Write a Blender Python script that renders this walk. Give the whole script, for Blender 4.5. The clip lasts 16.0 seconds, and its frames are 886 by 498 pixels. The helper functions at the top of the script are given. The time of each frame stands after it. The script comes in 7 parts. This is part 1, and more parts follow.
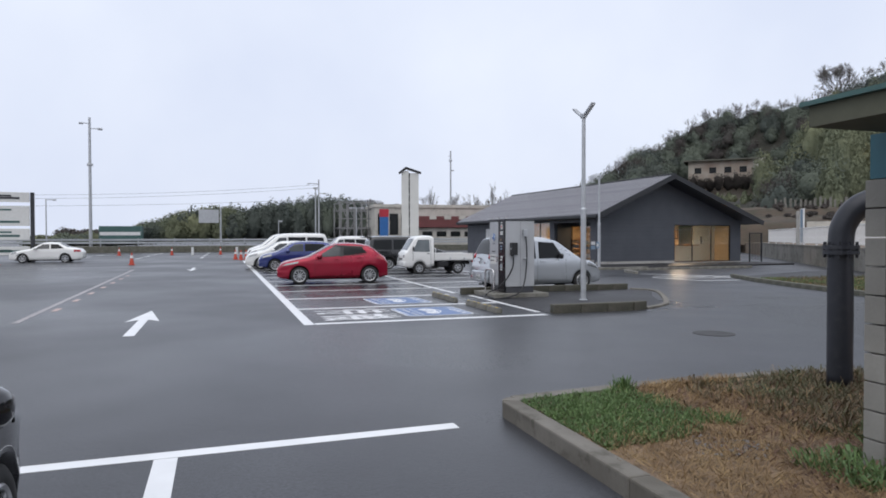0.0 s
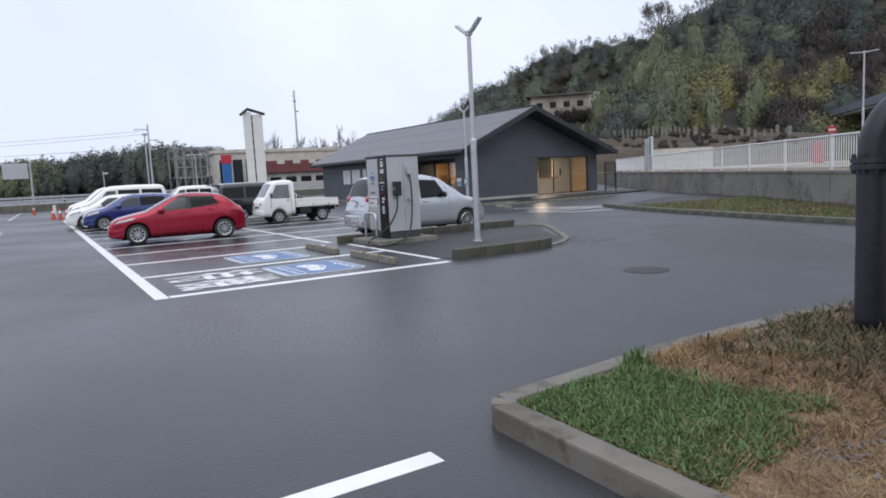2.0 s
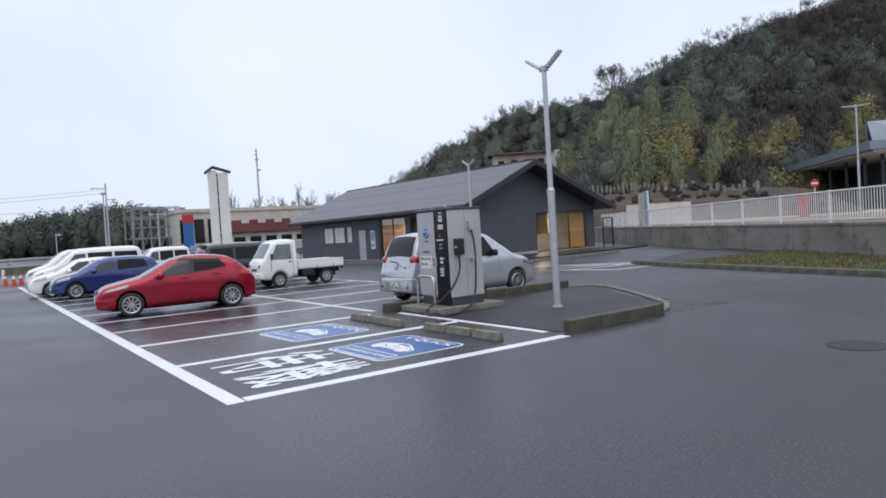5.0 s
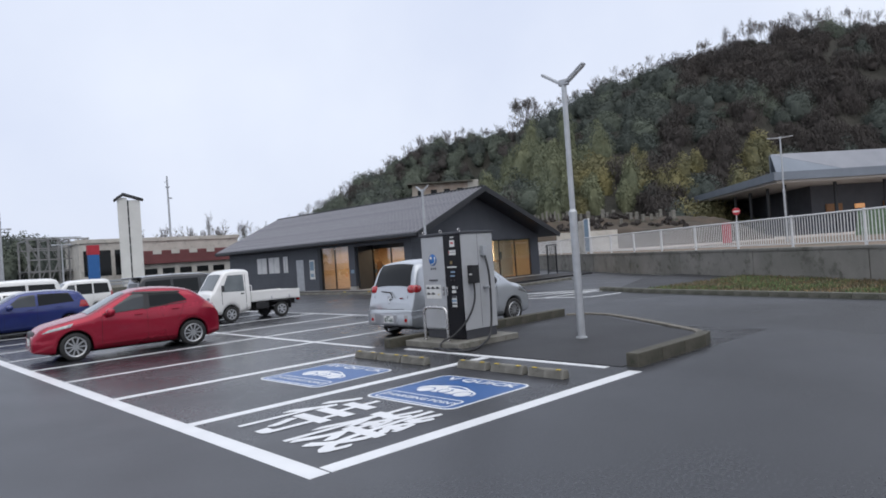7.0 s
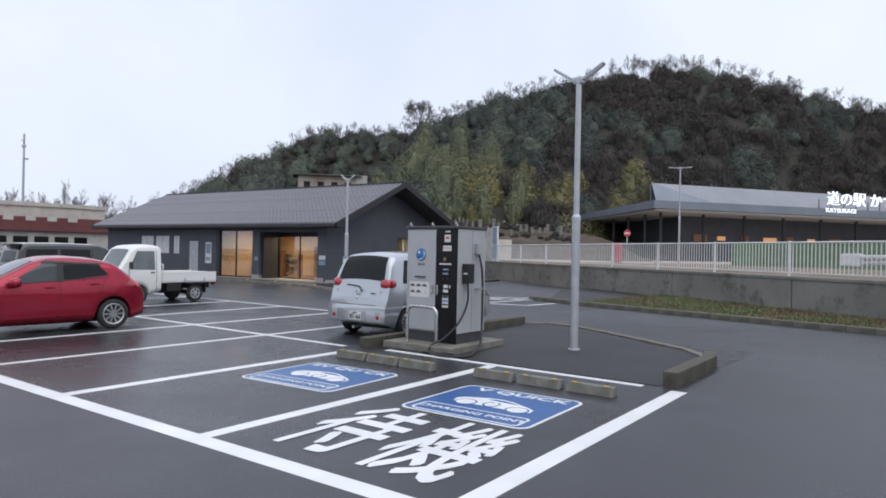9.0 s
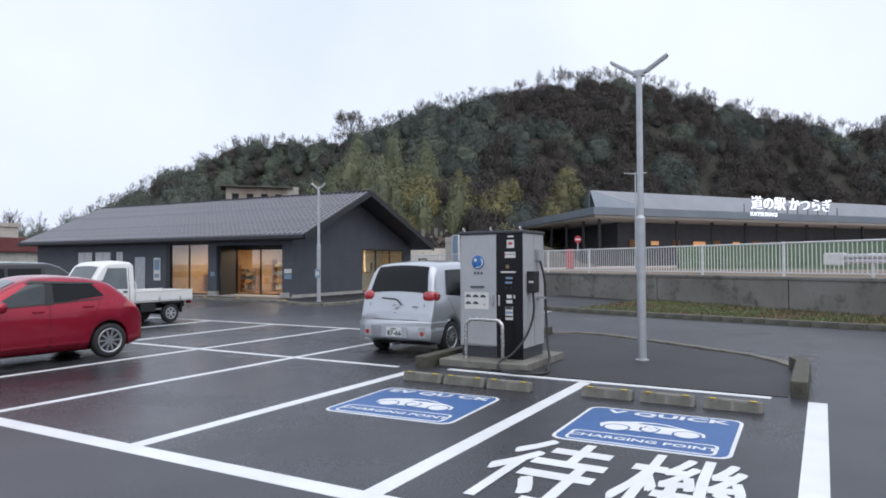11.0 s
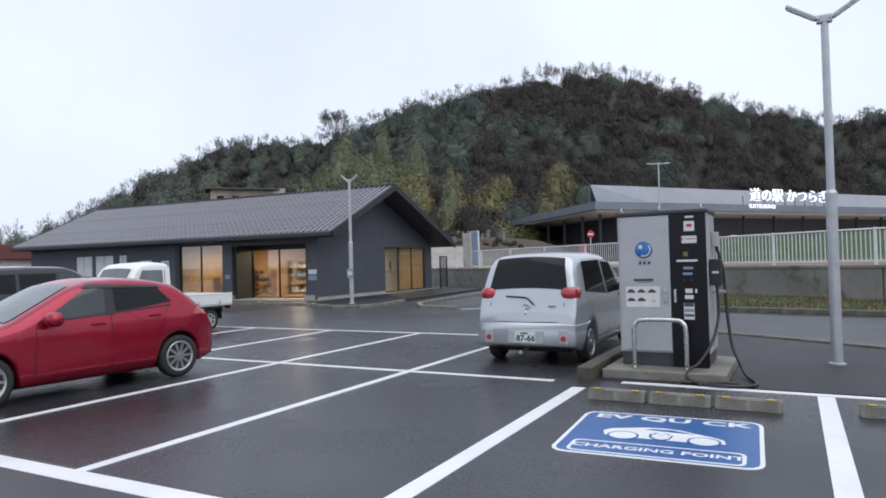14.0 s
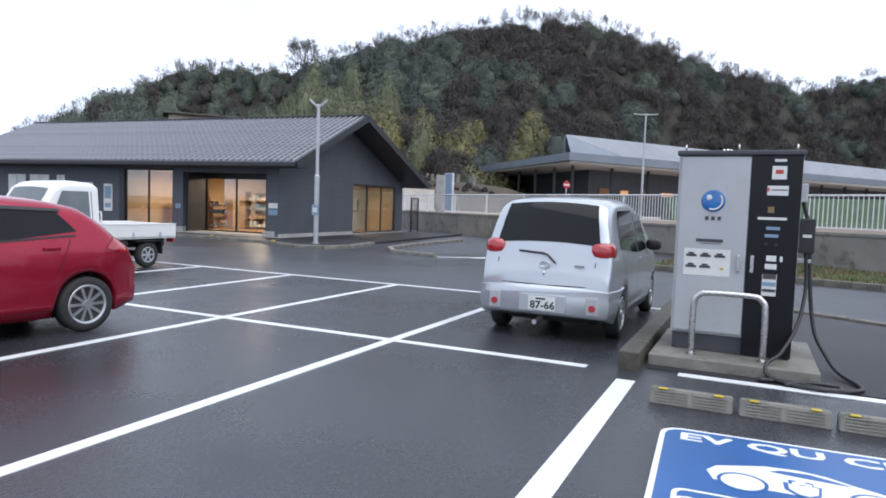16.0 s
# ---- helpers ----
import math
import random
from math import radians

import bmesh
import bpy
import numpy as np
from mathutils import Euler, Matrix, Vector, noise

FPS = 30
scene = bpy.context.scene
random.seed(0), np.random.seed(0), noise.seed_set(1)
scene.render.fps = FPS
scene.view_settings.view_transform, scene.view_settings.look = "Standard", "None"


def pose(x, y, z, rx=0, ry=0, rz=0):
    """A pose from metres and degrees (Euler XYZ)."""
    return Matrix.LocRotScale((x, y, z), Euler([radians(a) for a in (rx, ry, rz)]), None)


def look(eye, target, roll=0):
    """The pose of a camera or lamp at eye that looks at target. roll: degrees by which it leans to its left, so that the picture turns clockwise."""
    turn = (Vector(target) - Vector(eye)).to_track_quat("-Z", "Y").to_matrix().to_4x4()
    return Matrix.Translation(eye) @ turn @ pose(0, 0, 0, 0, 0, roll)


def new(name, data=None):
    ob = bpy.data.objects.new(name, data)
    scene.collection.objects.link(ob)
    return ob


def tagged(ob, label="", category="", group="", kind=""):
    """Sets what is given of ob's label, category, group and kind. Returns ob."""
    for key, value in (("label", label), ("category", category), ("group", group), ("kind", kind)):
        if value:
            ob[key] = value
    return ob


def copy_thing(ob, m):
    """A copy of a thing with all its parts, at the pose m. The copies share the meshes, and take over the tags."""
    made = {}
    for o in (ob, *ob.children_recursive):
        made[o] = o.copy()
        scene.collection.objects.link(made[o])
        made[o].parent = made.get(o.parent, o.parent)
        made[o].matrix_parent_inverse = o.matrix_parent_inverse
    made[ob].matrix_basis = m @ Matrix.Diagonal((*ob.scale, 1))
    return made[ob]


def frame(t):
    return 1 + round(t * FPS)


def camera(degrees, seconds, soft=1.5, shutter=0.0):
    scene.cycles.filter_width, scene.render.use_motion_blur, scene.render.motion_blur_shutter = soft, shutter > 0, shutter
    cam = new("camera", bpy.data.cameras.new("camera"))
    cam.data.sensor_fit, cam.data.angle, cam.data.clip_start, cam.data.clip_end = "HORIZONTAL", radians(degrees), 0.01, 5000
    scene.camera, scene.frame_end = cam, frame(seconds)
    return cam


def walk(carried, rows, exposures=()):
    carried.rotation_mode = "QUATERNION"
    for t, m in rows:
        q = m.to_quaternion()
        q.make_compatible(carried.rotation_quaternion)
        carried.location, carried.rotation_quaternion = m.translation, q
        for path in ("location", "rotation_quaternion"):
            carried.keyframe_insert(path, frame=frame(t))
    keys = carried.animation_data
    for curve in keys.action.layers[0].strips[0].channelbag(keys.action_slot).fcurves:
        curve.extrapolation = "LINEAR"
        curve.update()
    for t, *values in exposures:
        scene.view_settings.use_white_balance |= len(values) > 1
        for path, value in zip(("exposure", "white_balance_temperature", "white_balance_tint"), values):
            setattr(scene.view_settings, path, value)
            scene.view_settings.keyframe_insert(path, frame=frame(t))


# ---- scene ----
cam = camera(68.0, 16.0, 1.75)
PATH = [
    (0, (-1.436, -12.996, 1.687), (-0.825, -11.092, 1.653), -0.1),
    (0.5, (-1.374, -12.426, 1.643), (-0.695, -10.545, 1.627), -2.0),
    (1, (-1.363, -11.873, 1.622), (-0.558, -10.044, 1.537), -2.7),
    (1.5, (-1.305, -11.286, 1.606), (-0.366, -9.527, 1.449), -2.5),
    (2, (-1.328, -10.663, 1.631), (-0.316, -8.953, 1.41), -2.9),
    (2.5, (-1.404, -10.047, 1.641), (-0.369, -8.348, 1.438), -3.2),
    (3, (-1.471, -9.439, 1.64), (-0.515, -7.692, 1.45), -3.4),
    (3.5, (-1.609, -8.959, 1.693), (-0.455, -7.334, 1.528), -2.6),
    (4, (-1.744, -8.355, 1.691), (-0.638, -6.693, 1.571), -3.2),
    (6.5, (-2.764, -5.592, 1.784), (-1.473, -4.064, 1.807), -4.0),
    (7, (-2.911, -4.958, 1.78), (-1.556, -3.487, 1.799), -4.0),
    (7.5, (-3.167, -4.389, 1.774), (-1.73, -2.998, 1.796), -3.7),
    (8, (-3.266, -3.741, 1.748), (-1.788, -2.394, 1.752), -2.9),
    (8.5, (-3.46, -3.16, 1.758), (-1.915, -1.89, 1.758), -0.4),
    (11, (-3.921, -0.079, 1.689), (-2.19, 0.922, 1.732), -0.3),
    (11.5, (-4.128, 0.474, 1.682), (-2.462, 1.579, 1.754), -1.1),
    (12, (-4.077, 1.027, 1.656), (-2.393, 2.101, 1.769), -2.0),
    (12.5, (-4.044, 1.595, 1.649), (-2.348, 2.647, 1.78), -2.6),
    (13, (-3.867, 2.1, 1.618), (-2.153, 3.123, 1.747), -3.0),
    (13.5, (-3.618, 2.634, 1.604), (-1.897, 3.651, 1.677), -2.4),
    (14, (-3.317, 3.061, 1.594), (-1.558, 4.011, 1.636), -1.5),
    (14.5, (-2.911, 3.508, 1.574), (-1.153, 4.462, 1.568), 0.2),
    (15, (-2.514, 3.898, 1.556), (-0.746, 4.829, 1.489), 1.3),
    (15.5, (-1.978, 4.238, 1.552), (-0.2, 5.148, 1.447), 1.7),
    (16, (-1.48, 4.534, 1.541), (0.328, 5.382, 1.413), 2.0),
]
walk(cam, [(t, look(eye, target, roll)) for t, eye, target, roll in PATH],
     [(0, 0.02, 6500, 10), (0.5, -0.1, 6450, 10), (1.5, 0.03, 6400, 10), (2.5, 0.22, 6370, 11), (3.5, 0.22, 6370, 11), (4.2, 0.17, 6370, 11),
      (7, 0.0, 6450, 10), (11, 0.17, 6360, 10), (13.5, 0.12, 6400, 10), (15, 0.35, 6250, 10), (16, 0.50, 6150, 10)])


# ---- world and light ----
def make_world():
    w = bpy.data.worlds.new("overcast_sky")
    scene.world = w
    w.use_nodes = True
    nt = w.node_tree
    nt.nodes.clear()
    out = nt.nodes.new("ShaderNodeOutputWorld")
    bg = nt.nodes.new("ShaderNodeBackground")
    sky = nt.nodes.new("ShaderNodeTexSky")
    sky.sky_type, sky.sun_disc = "NISHITA", False
    sky.sun_elevation, sky.sun_rotation = radians(38), radians(200)
    sky.air_density, sky.dust_density = 1.0, 6.0
    cloud = nt.nodes.new("ShaderNodeTexNoise")
    cloud.inputs["Scale"].default_value, cloud.inputs["Detail"].default_value = 2.2, 5
    ramp = nt.nodes.new("ShaderNodeValToRGB")
    ramp.color_ramp.elements[0].position, ramp.color_ramp.elements[0].color = 0.3, (0.78, 0.85, 1.03, 1)
    ramp.color_ramp.elements[1].position, ramp.color_ramp.elements[1].color = 0.7, (0.94, 1.0, 1.13, 1)
    gain = nt.nodes.new("ShaderNodeMix")
    gain.data_type, gain.blend_type = "RGBA", "MULTIPLY"
    gain.inputs["Factor"].default_value = 1.0
    gain.inputs["B"].default_value = (0.07, 0.07, 0.07, 1)
    mix = nt.nodes.new("ShaderNodeMix")
    mix.data_type = "RGBA"
    mix.inputs["Factor"].default_value = 0.88
    link = nt.links.new
    link(sky.outputs[0], gain.inputs["A"])
    link(gain.outputs["Result"], mix.inputs["A"])
    link(cloud.outputs["Fac"], ramp.inputs[0])
    link(ramp.outputs[0], mix.inputs["B"])
    link(mix.outputs["Result"], bg.inputs["Color"])
    bg.inputs["Strength"].default_value = 1.0
    link(bg.outputs[0], out.inputs[0])


make_world()
sun_data = bpy.data.lights.new("overcast_sun", "SUN")
sun_data.energy, sun_data.angle, sun_data.color = 1.5, radians(80), (1.0, 0.98, 0.95)
sun = new("overcast_sun", sun_data)
sun.matrix_world = look((0, 0, 60), (8, 14, 20))


# ---- materials ----
def shader(name):
    m = bpy.data.materials.new(name)
    m.use_nodes = True
    return m, m.node_tree, m.node_tree.nodes["Principled BSDF"]


def tex_noise(nt, coord, scale, detail=4.0, rough=0.55):
    n = nt.nodes.new("ShaderNodeTexNoise")
    n.inputs["Scale"].default_value, n.inputs["Detail"].default_value, n.inputs["Roughness"].default_value = scale, detail, rough
    nt.links.new(coord, n.inputs["Vector"])
    return n.outputs["Fac"]


def ramp_of(nt, fac, stops):
    r = nt.nodes.new("ShaderNodeValToRGB")
    e = r.color_ramp.elements
    while len(e) < len(stops):
        e.new(0.5)
    for el, (p, c) in zip(e, stops):
        el.position, el.color = p, (*c, 1) if len(c) == 3 else c
    nt.links.new(fac, r.inputs[0])
    return r.outputs[0]


def mix_col(nt, fac, a, b, mode="MIX"):
    m = nt.nodes.new("ShaderNodeMix")
    m.data_type, m.blend_type = "RGBA", mode
    for sock, v in (("Factor", fac), ("A", a), ("B", b)):
        s = m.inputs[sock] if sock == "Factor" else [i for i in m.inputs if i.name == sock and i.type == "RGBA"][0]
        if isinstance(v, (float, int)):
            s.default_value = v
        elif isinstance(v, tuple):
            s.default_value = (*v, 1)
        else:
            nt.links.new(v, s)
    return [o for o in m.outputs if o.type == "RGBA"][0]


def math_node(nt, op, a, b):
    m = nt.nodes.new("ShaderNodeMath")
    m.operation = op
    for k, v in ((0, a), (1, b)):
        if isinstance(v, (float, int)):
            m.inputs[k].default_value = v
        else:
            nt.links.new(v, m.inputs[k])
    return m.outputs[0]


def dull(m, level):
    """Weakens the mirror-like part of a surface."""
    m.node_tree.nodes["Principled BSDF"].inputs["Specular IOR Level"].default_value = level


def add_bump(nt, b, height, strength, dist=0.01):
    n = nt.nodes.new("ShaderNodeBump")
    n.inputs["Strength"].default_value, n.inputs["Distance"].default_value = strength, dist
    nt.links.new(height, n.inputs["Height"])
    nt.links.new(n.outputs[0], b.inputs["Normal"])


def mat(name, col, col2=None, rough=0.5, metal=0.0, coarse=1.5, fine=30.0, bump=0.15, dist=0.004, coat=0.0, spread=0.08, grime=None, random=0.0, island=0.0):
    """A surface with colour variation at two scales, uneven gloss and a fine relief."""
    m, nt, b = shader(name)
    co = nt.nodes.new("ShaderNodeTexCoord").outputs["Object"]
    a, f = tex_noise(nt, co, coarse), tex_noise(nt, co, fine, 3.0)
    col2 = col2 or tuple(c * 0.82 for c in col)
    c = ramp_of(nt, a, [(0.32, col), (0.72, col2)])
    c = mix_col(nt, math_node(nt, "MULTIPLY", f, 0.28), c, tuple(x * 0.65 for x in col2))
    if grime:
        g = ramp_of(nt, tex_noise(nt, co, coarse * 2.7, 6.0, 0.7), [(0.52, (0, 0, 0)), (0.72, (1, 1, 1))])
        c = mix_col(nt, g, c, grime)
    if random:
        info = nt.nodes.new("ShaderNodeObjectInfo").outputs["Random"]
        c = mix_col(nt, math_node(nt, "MULTIPLY", info, random), c, tuple(x * 0.45 for x in col))
    if island:
        geo = nt.nodes.new("ShaderNodeNewGeometry").outputs["Random Per Island"]
        c = mix_col(nt, math_node(nt, "MULTIPLY", geo, island), c, tuple(x * 0.35 for x in col2))
    nt.links.new(c, b.inputs["Base Color"])
    r = math_node(nt, "ADD", math_node(nt, "MULTIPLY", a, spread * 2), max(0.02, rough - spread))
    nt.links.new(r, b.inputs["Roughness"])
    b.inputs["Metallic"].default_value = metal
    b.inputs["Coat Weight"].default_value = coat
    b.inputs["Coat Roughness"].default_value = 0.06
    if bump:
        add_bump(nt, b, f, bump, dist)
    return m


def wet_asphalt(name, dark, light, wet, bays=False):
    m, nt, b = shader(name)
    co = nt.nodes.new("ShaderNodeTexCoord").outputs["Object"]
    big, mid = tex_noise(nt, co, 0.13, 3.0), tex_noise(nt, co, 1.1, 5.0)
    grain, chips = tex_noise(nt, co, 34.0, 3.0), tex_noise(nt, co, 95.0, 2.0)
    c = ramp_of(nt, mid, [(0.3, dark), (0.75, light)])
    c = mix_col(nt, ramp_of(nt, chips, [(0.56, (0, 0, 0)), (0.74, (1, 1, 1))]), c, tuple(x * 1.8 for x in light))
    c = mix_col(nt, ramp_of(nt, grain, [(0.36, (1, 1, 1)), (0.56, (0, 0, 0))]), c, tuple(x * 0.72 for x in dark))
    soaked = ramp_of(nt, big, [(0.40, (0, 0, 0)), (0.62, (1, 1, 1))])
    c = mix_col(nt, soaked, c, tuple(x * 0.8 for x in dark))
    r = math_node(nt, "SUBTRACT", math_node(nt, "ADD", math_node(nt, "MULTIPLY", grain, 0.22), wet - 0.03), math_node(nt, "MULTIPLY", soaked, 0.16))
    if bays:
        # the parking bays have a newer, denser surfacing that holds a film of water
        axes = nt.nodes.new("ShaderNodeSeparateXYZ")
        nt.links.new(co, axes.inputs[0])
        inside = math_node(nt, "MULTIPLY", math_node(nt, "GREATER_THAN", axes.outputs[0], 0.0), math_node(nt, "LESS_THAN", axes.outputs[0], 9.7))
        inside = math_node(nt, "MULTIPLY", inside, math_node(nt, "GREATER_THAN", axes.outputs[1], 0.0))
        inside = math_node(nt, "MULTIPLY", inside, math_node(nt, "LESS_THAN", axes.outputs[1], 38.0))
        film = math_node(nt, "MULTIPLY", inside, ramp_of(nt, tex_noise(nt, co, 0.45, 4.0), [(0.38, (0.25, 0.25, 0.25)), (0.62, (1, 1, 1))]))
        c = mix_col(nt, math_node(nt, "MULTIPLY", inside, 0.55), c, tuple(x * 0.62 for x in dark))
        r = math_node(nt, "MAXIMUM", math_node(nt, "SUBTRACT", r, math_node(nt, "MULTIPLY", film, 0.18)), 0.15)
    nt.links.new(c, b.inputs["Base Color"])
    nt.links.new(r, b.inputs["Roughness"])
    b.inputs["IOR"].default_value = 1.43
    add_bump(nt, b, math_node(nt, "ADD", grain, math_node(nt, "MULTIPLY", chips, 0.6)), 0.42, 0.007)
    return m


def worn_paint(name, col, under, wear):
    m, nt, b = shader(name)
    co = nt.nodes.new("ShaderNodeTexCoord").outputs["Object"]
    a = tex_noise(nt, co, 6.0, 7.0, 0.75)
    f = tex_noise(nt, co, 120.0, 2.0)
    c = ramp_of(nt, tex_noise(nt, co, 1.7), [(0.3, col), (0.7, tuple(x * 0.86 for x in col))])
    g = ramp_of(nt, math_node(nt, "ADD", math_node(nt, "MULTIPLY", a, 0.8), math_node(nt, "MULTIPLY", f, 0.2)), [(wear, (0, 0, 0)), (wear + 0.07, (1, 1, 1))])
    nt.links.new(mix_col(nt, g, c, under), b.inputs["Base Color"])
    b.inputs["Roughness"].default_value = 0.33
    add_bump(nt, b, f, 0.3, 0.003)
    return m


def glass(name, col=(0.9, 0.95, 0.95), rough=0.02):
    """Window glass: a clear sheet, with reflection at its face."""
    m, nt, b = shader(name)
    nt.nodes.remove(b)
    out = nt.nodes["Material Output"]
    clear, shine, mixer, fres = (nt.nodes.new("ShaderNode" + k) for k in ("BsdfTransparent", "BsdfGlossy", "MixShader", "Fresnel"))
    clear.inputs["Color"].default_value = (*col, 1)
    shine.inputs["Roughness"].default_value = rough
    fres.inputs["IOR"].default_value = 1.5
    nt.links.new(math_node(nt, "MINIMUM", fres.outputs[0], 0.25), mixer.inputs[0])
    nt.links.new(clear.outputs[0], mixer.inputs[1])
    nt.links.new(shine.outputs[0], mixer.inputs[2])
    nt.links.new(mixer.outputs[0], out.inputs[0])
    return m


def glow(name, col, strength):
    m, nt, b = shader(name)
    b.inputs["Base Color"].default_value = (*col, 1)
    b.inputs["Emission Color"].default_value = (*col, 1)
    b.inputs["Emission Strength"].default_value = strength
    return m


ASPHALT = wet_asphalt("wet_asphalt", (0.042, 0.044, 0.050), (0.072, 0.075, 0.084), 0.37, True)
ASPHALT_ISLAND = wet_asphalt("island_asphalt", (0.020, 0.020, 0.022), (0.034, 0.034, 0.036), 0.52)
PAINT = worn_paint("road_paint_white", (0.74, 0.75, 0.76), (0.10, 0.10, 0.11), 0.66)
PAINT_OLD = worn_paint("road_paint_faded", (0.30, 0.26, 0.26), (0.06, 0.06, 0.065), 0.50)
PAINT_DASH = worn_paint("road_paint_reddish", (0.46, 0.30, 0.25), (0.10, 0.085, 0.08), 0.56)
PAINT_BLUE = worn_paint("road_paint_blue", (0.026, 0.105, 0.30), (0.05, 0.07, 0.11), 0.585)
CONCRETE = mat("wet_concrete", (0.23, 0.22, 0.195), (0.13, 0.125, 0.105), 0.7, coarse=2.3, fine=45, bump=0.4, grime=(0.07, 0.07, 0.045))
PLINTH = mat("pale_plinth_concrete", (0.42, 0.41, 0.39), (0.33, 0.32, 0.30), 0.75, coarse=2.0, fine=40, bump=0.2, grime=(0.24, 0.235, 0.21))
CONCRETE_WORN = mat("worn_wet_kerb_concrete", (0.19, 0.175, 0.15), (0.10, 0.09, 0.072), 0.7, coarse=1.7, fine=42, bump=0.5, grime=(0.05, 0.045, 0.03))
CONCRETE_MOSSY = mat("dark_wet_mossy_kerb", (0.085, 0.078, 0.060), (0.045, 0.043, 0.030), 0.7, coarse=3.0, fine=40, bump=0.6, grime=(0.022, 0.026, 0.014))
CONCRETE_DARK = mat("mossy_concrete", (0.15, 0.145, 0.12), (0.075, 0.075, 0.055), 0.75, coarse=3.0, fine=40, bump=0.5, grime=(0.03, 0.035, 0.02))
WALL_CONCRETE = mat("retaining_wall_concrete", (0.235, 0.225, 0.205), (0.145, 0.142, 0.125), 0.8, coarse=0.7, fine=22, bump=0.3, grime=(0.06, 0.06, 0.045))
STEEL_WHITE = mat("white_painted_steel", (0.72, 0.72, 0.72), (0.58, 0.58, 0.58), 0.4, coarse=3, fine=60, bump=0.05)
GALV = mat("galvanised_steel", (0.50, 0.52, 0.54), (0.40, 0.41, 0.43), 0.45, 0.5, coarse=4, fine=50, bump=0.06)
STAINLESS = mat("brushed_stainless", (0.62, 0.61, 0.60), (0.5, 0.49, 0.48), 0.26, 0.95, coarse=5, fine=80, bump=0.04)
BLACK_PLASTIC = mat("black_plastic", (0.016, 0.016, 0.018), (0.011, 0.011, 0.012), 0.42, coarse=6, fine=90, bump=0.1)
RUBBER = mat("tyre_rubber", (0.026, 0.026, 0.026), (0.018, 0.018, 0.018), 0.75, coarse=8, fine=70, bump=0.25)
UNDERSIDE = mat("dark_underbody", (0.01, 0.01, 0.01), None, 0.8)
RIM = mat("alloy_rim", (0.55, 0.56, 0.57), (0.42, 0.43, 0.44), 0.3, 0.85, coarse=9, fine=60, bump=0.04)
CAR_GLASS = mat("tinted_car_glass", (0.012, 0.014, 0.015), (0.009, 0.010, 0.011), 0.05, coarse=1, fine=5, bump=0, spread=0.02)
SIDE_GLASS = mat("side_car_glass", (0.06, 0.068, 0.072), (0.04, 0.045, 0.05), 0.05, coarse=1.6, fine=6, bump=0, spread=0.02)
CAR_GLASS_PALE = mat("pale_car_glass", (0.15, 0.17, 0.18), (0.10, 0.115, 0.125), 0.05, coarse=1.6, fine=6, bump=0, spread=0.02)
dull(CAR_GLASS, 0.22)
RED_PAINT = mat("red_car_paint", (0.35, 0.004, 0.030), (0.30, 0.003, 0.025), 0.27, 0.5, coarse=0.8, fine=300, bump=0.02, coat=0.55, dist=0.0004)
BLUE_PAINT = mat("blue_car_paint", (0.010, 0.026, 0.17), (0.008, 0.022, 0.14), 0.28, 0.35, coarse=0.8, fine=300, bump=0.02, coat=1.0, dist=0.0004)
SILVER_PAINT = mat("silver_car_paint", (0.50, 0.525, 0.555), (0.46, 0.485, 0.515), 0.30, 0.55, coarse=0.8, fine=300, bump=0.02, coat=0.8, dist=0.0004)
WHITE_PAINT = mat("white_car_paint", (0.78, 0.78, 0.76), (0.72, 0.72, 0.70), 0.32, 0, coarse=1.0, fine=200, bump=0.02, coat=0.7, dist=0.0004)
BLACK_PAINT = mat("black_car_paint", (0.010, 0.010, 0.012), (0.008, 0.008, 0.009), 0.2, 0.2, coarse=0.8, fine=200, bump=0.02, coat=1.0, dist=0.0004)
LAMP_RED = mat("red_lens", (0.42, 0.012, 0.016), (0.30, 0.008, 0.012), 0.14, coarse=14, fine=70, bump=0.08, coat=1.0)
LAMP_CLEAR = mat("clear_lens", (0.36, 0.37, 0.38), (0.16, 0.17, 0.18), 0.10, 0.3, coarse=14, fine=60, bump=0.05, coat=1.0)
LAMP_LENS = mat("white_lamp_lens", (0.80, 0.81, 0.82), (0.74, 0.75, 0.76), 0.35, coarse=6, fine=40, bump=0.02)
CHROME = mat("chrome", (0.7, 0.7, 0.7), None, 0.12, 1.0, bump=0)
PLATE_WHITE = mat("number_plate_white", (0.70, 0.71, 0.70), (0.64, 0.65, 0.64), 0.4, bump=0.03)
PLATE_GREEN = mat("number_plate_green", (0.008, 0.05, 0.03), None, 0.5, bump=0)
CLADDING = mat("dark_slate_cladding", (0.080, 0.087, 0.104), (0.066, 0.072, 0.087), 0.6, coarse=0.9, fine=35, bump=0.15)
CLADDING_DARK = mat("charcoal_trim_and_porch_shade", (0.026, 0.028, 0.033), (0.020, 0.022, 0.026), 0.5, coarse=2, fine=40, bump=0.1)
ROOF_METAL = mat("wet_metal_roof", (0.085, 0.087, 0.097), (0.065, 0.067, 0.076), 0.40, 0.2, coarse=0.8, fine=25, bump=0.08, random=0.35)
# seams far paler than the sheet: the wet ribs' glints are in the colour
ROOF_RIB = mat("roof_seam_glint_metal", (0.40, 0.40, 0.43), (0.28, 0.28, 0.31), 0.33, 0.2, coarse=2, fine=30, bump=0.05)
FRAME_DARK = mat("bronze_window_frame", (0.016, 0.015, 0.015), None, 0.4, 0.3, bump=0.03)
WINDOW_GLASS = glass("window_glass")
WOOD_PALE = mat("pale_wood_panel", (0.50, 0.33, 0.18), (0.40, 0.25, 0.13), 0.5, coarse=2.5, fine=18, bump=0.1)
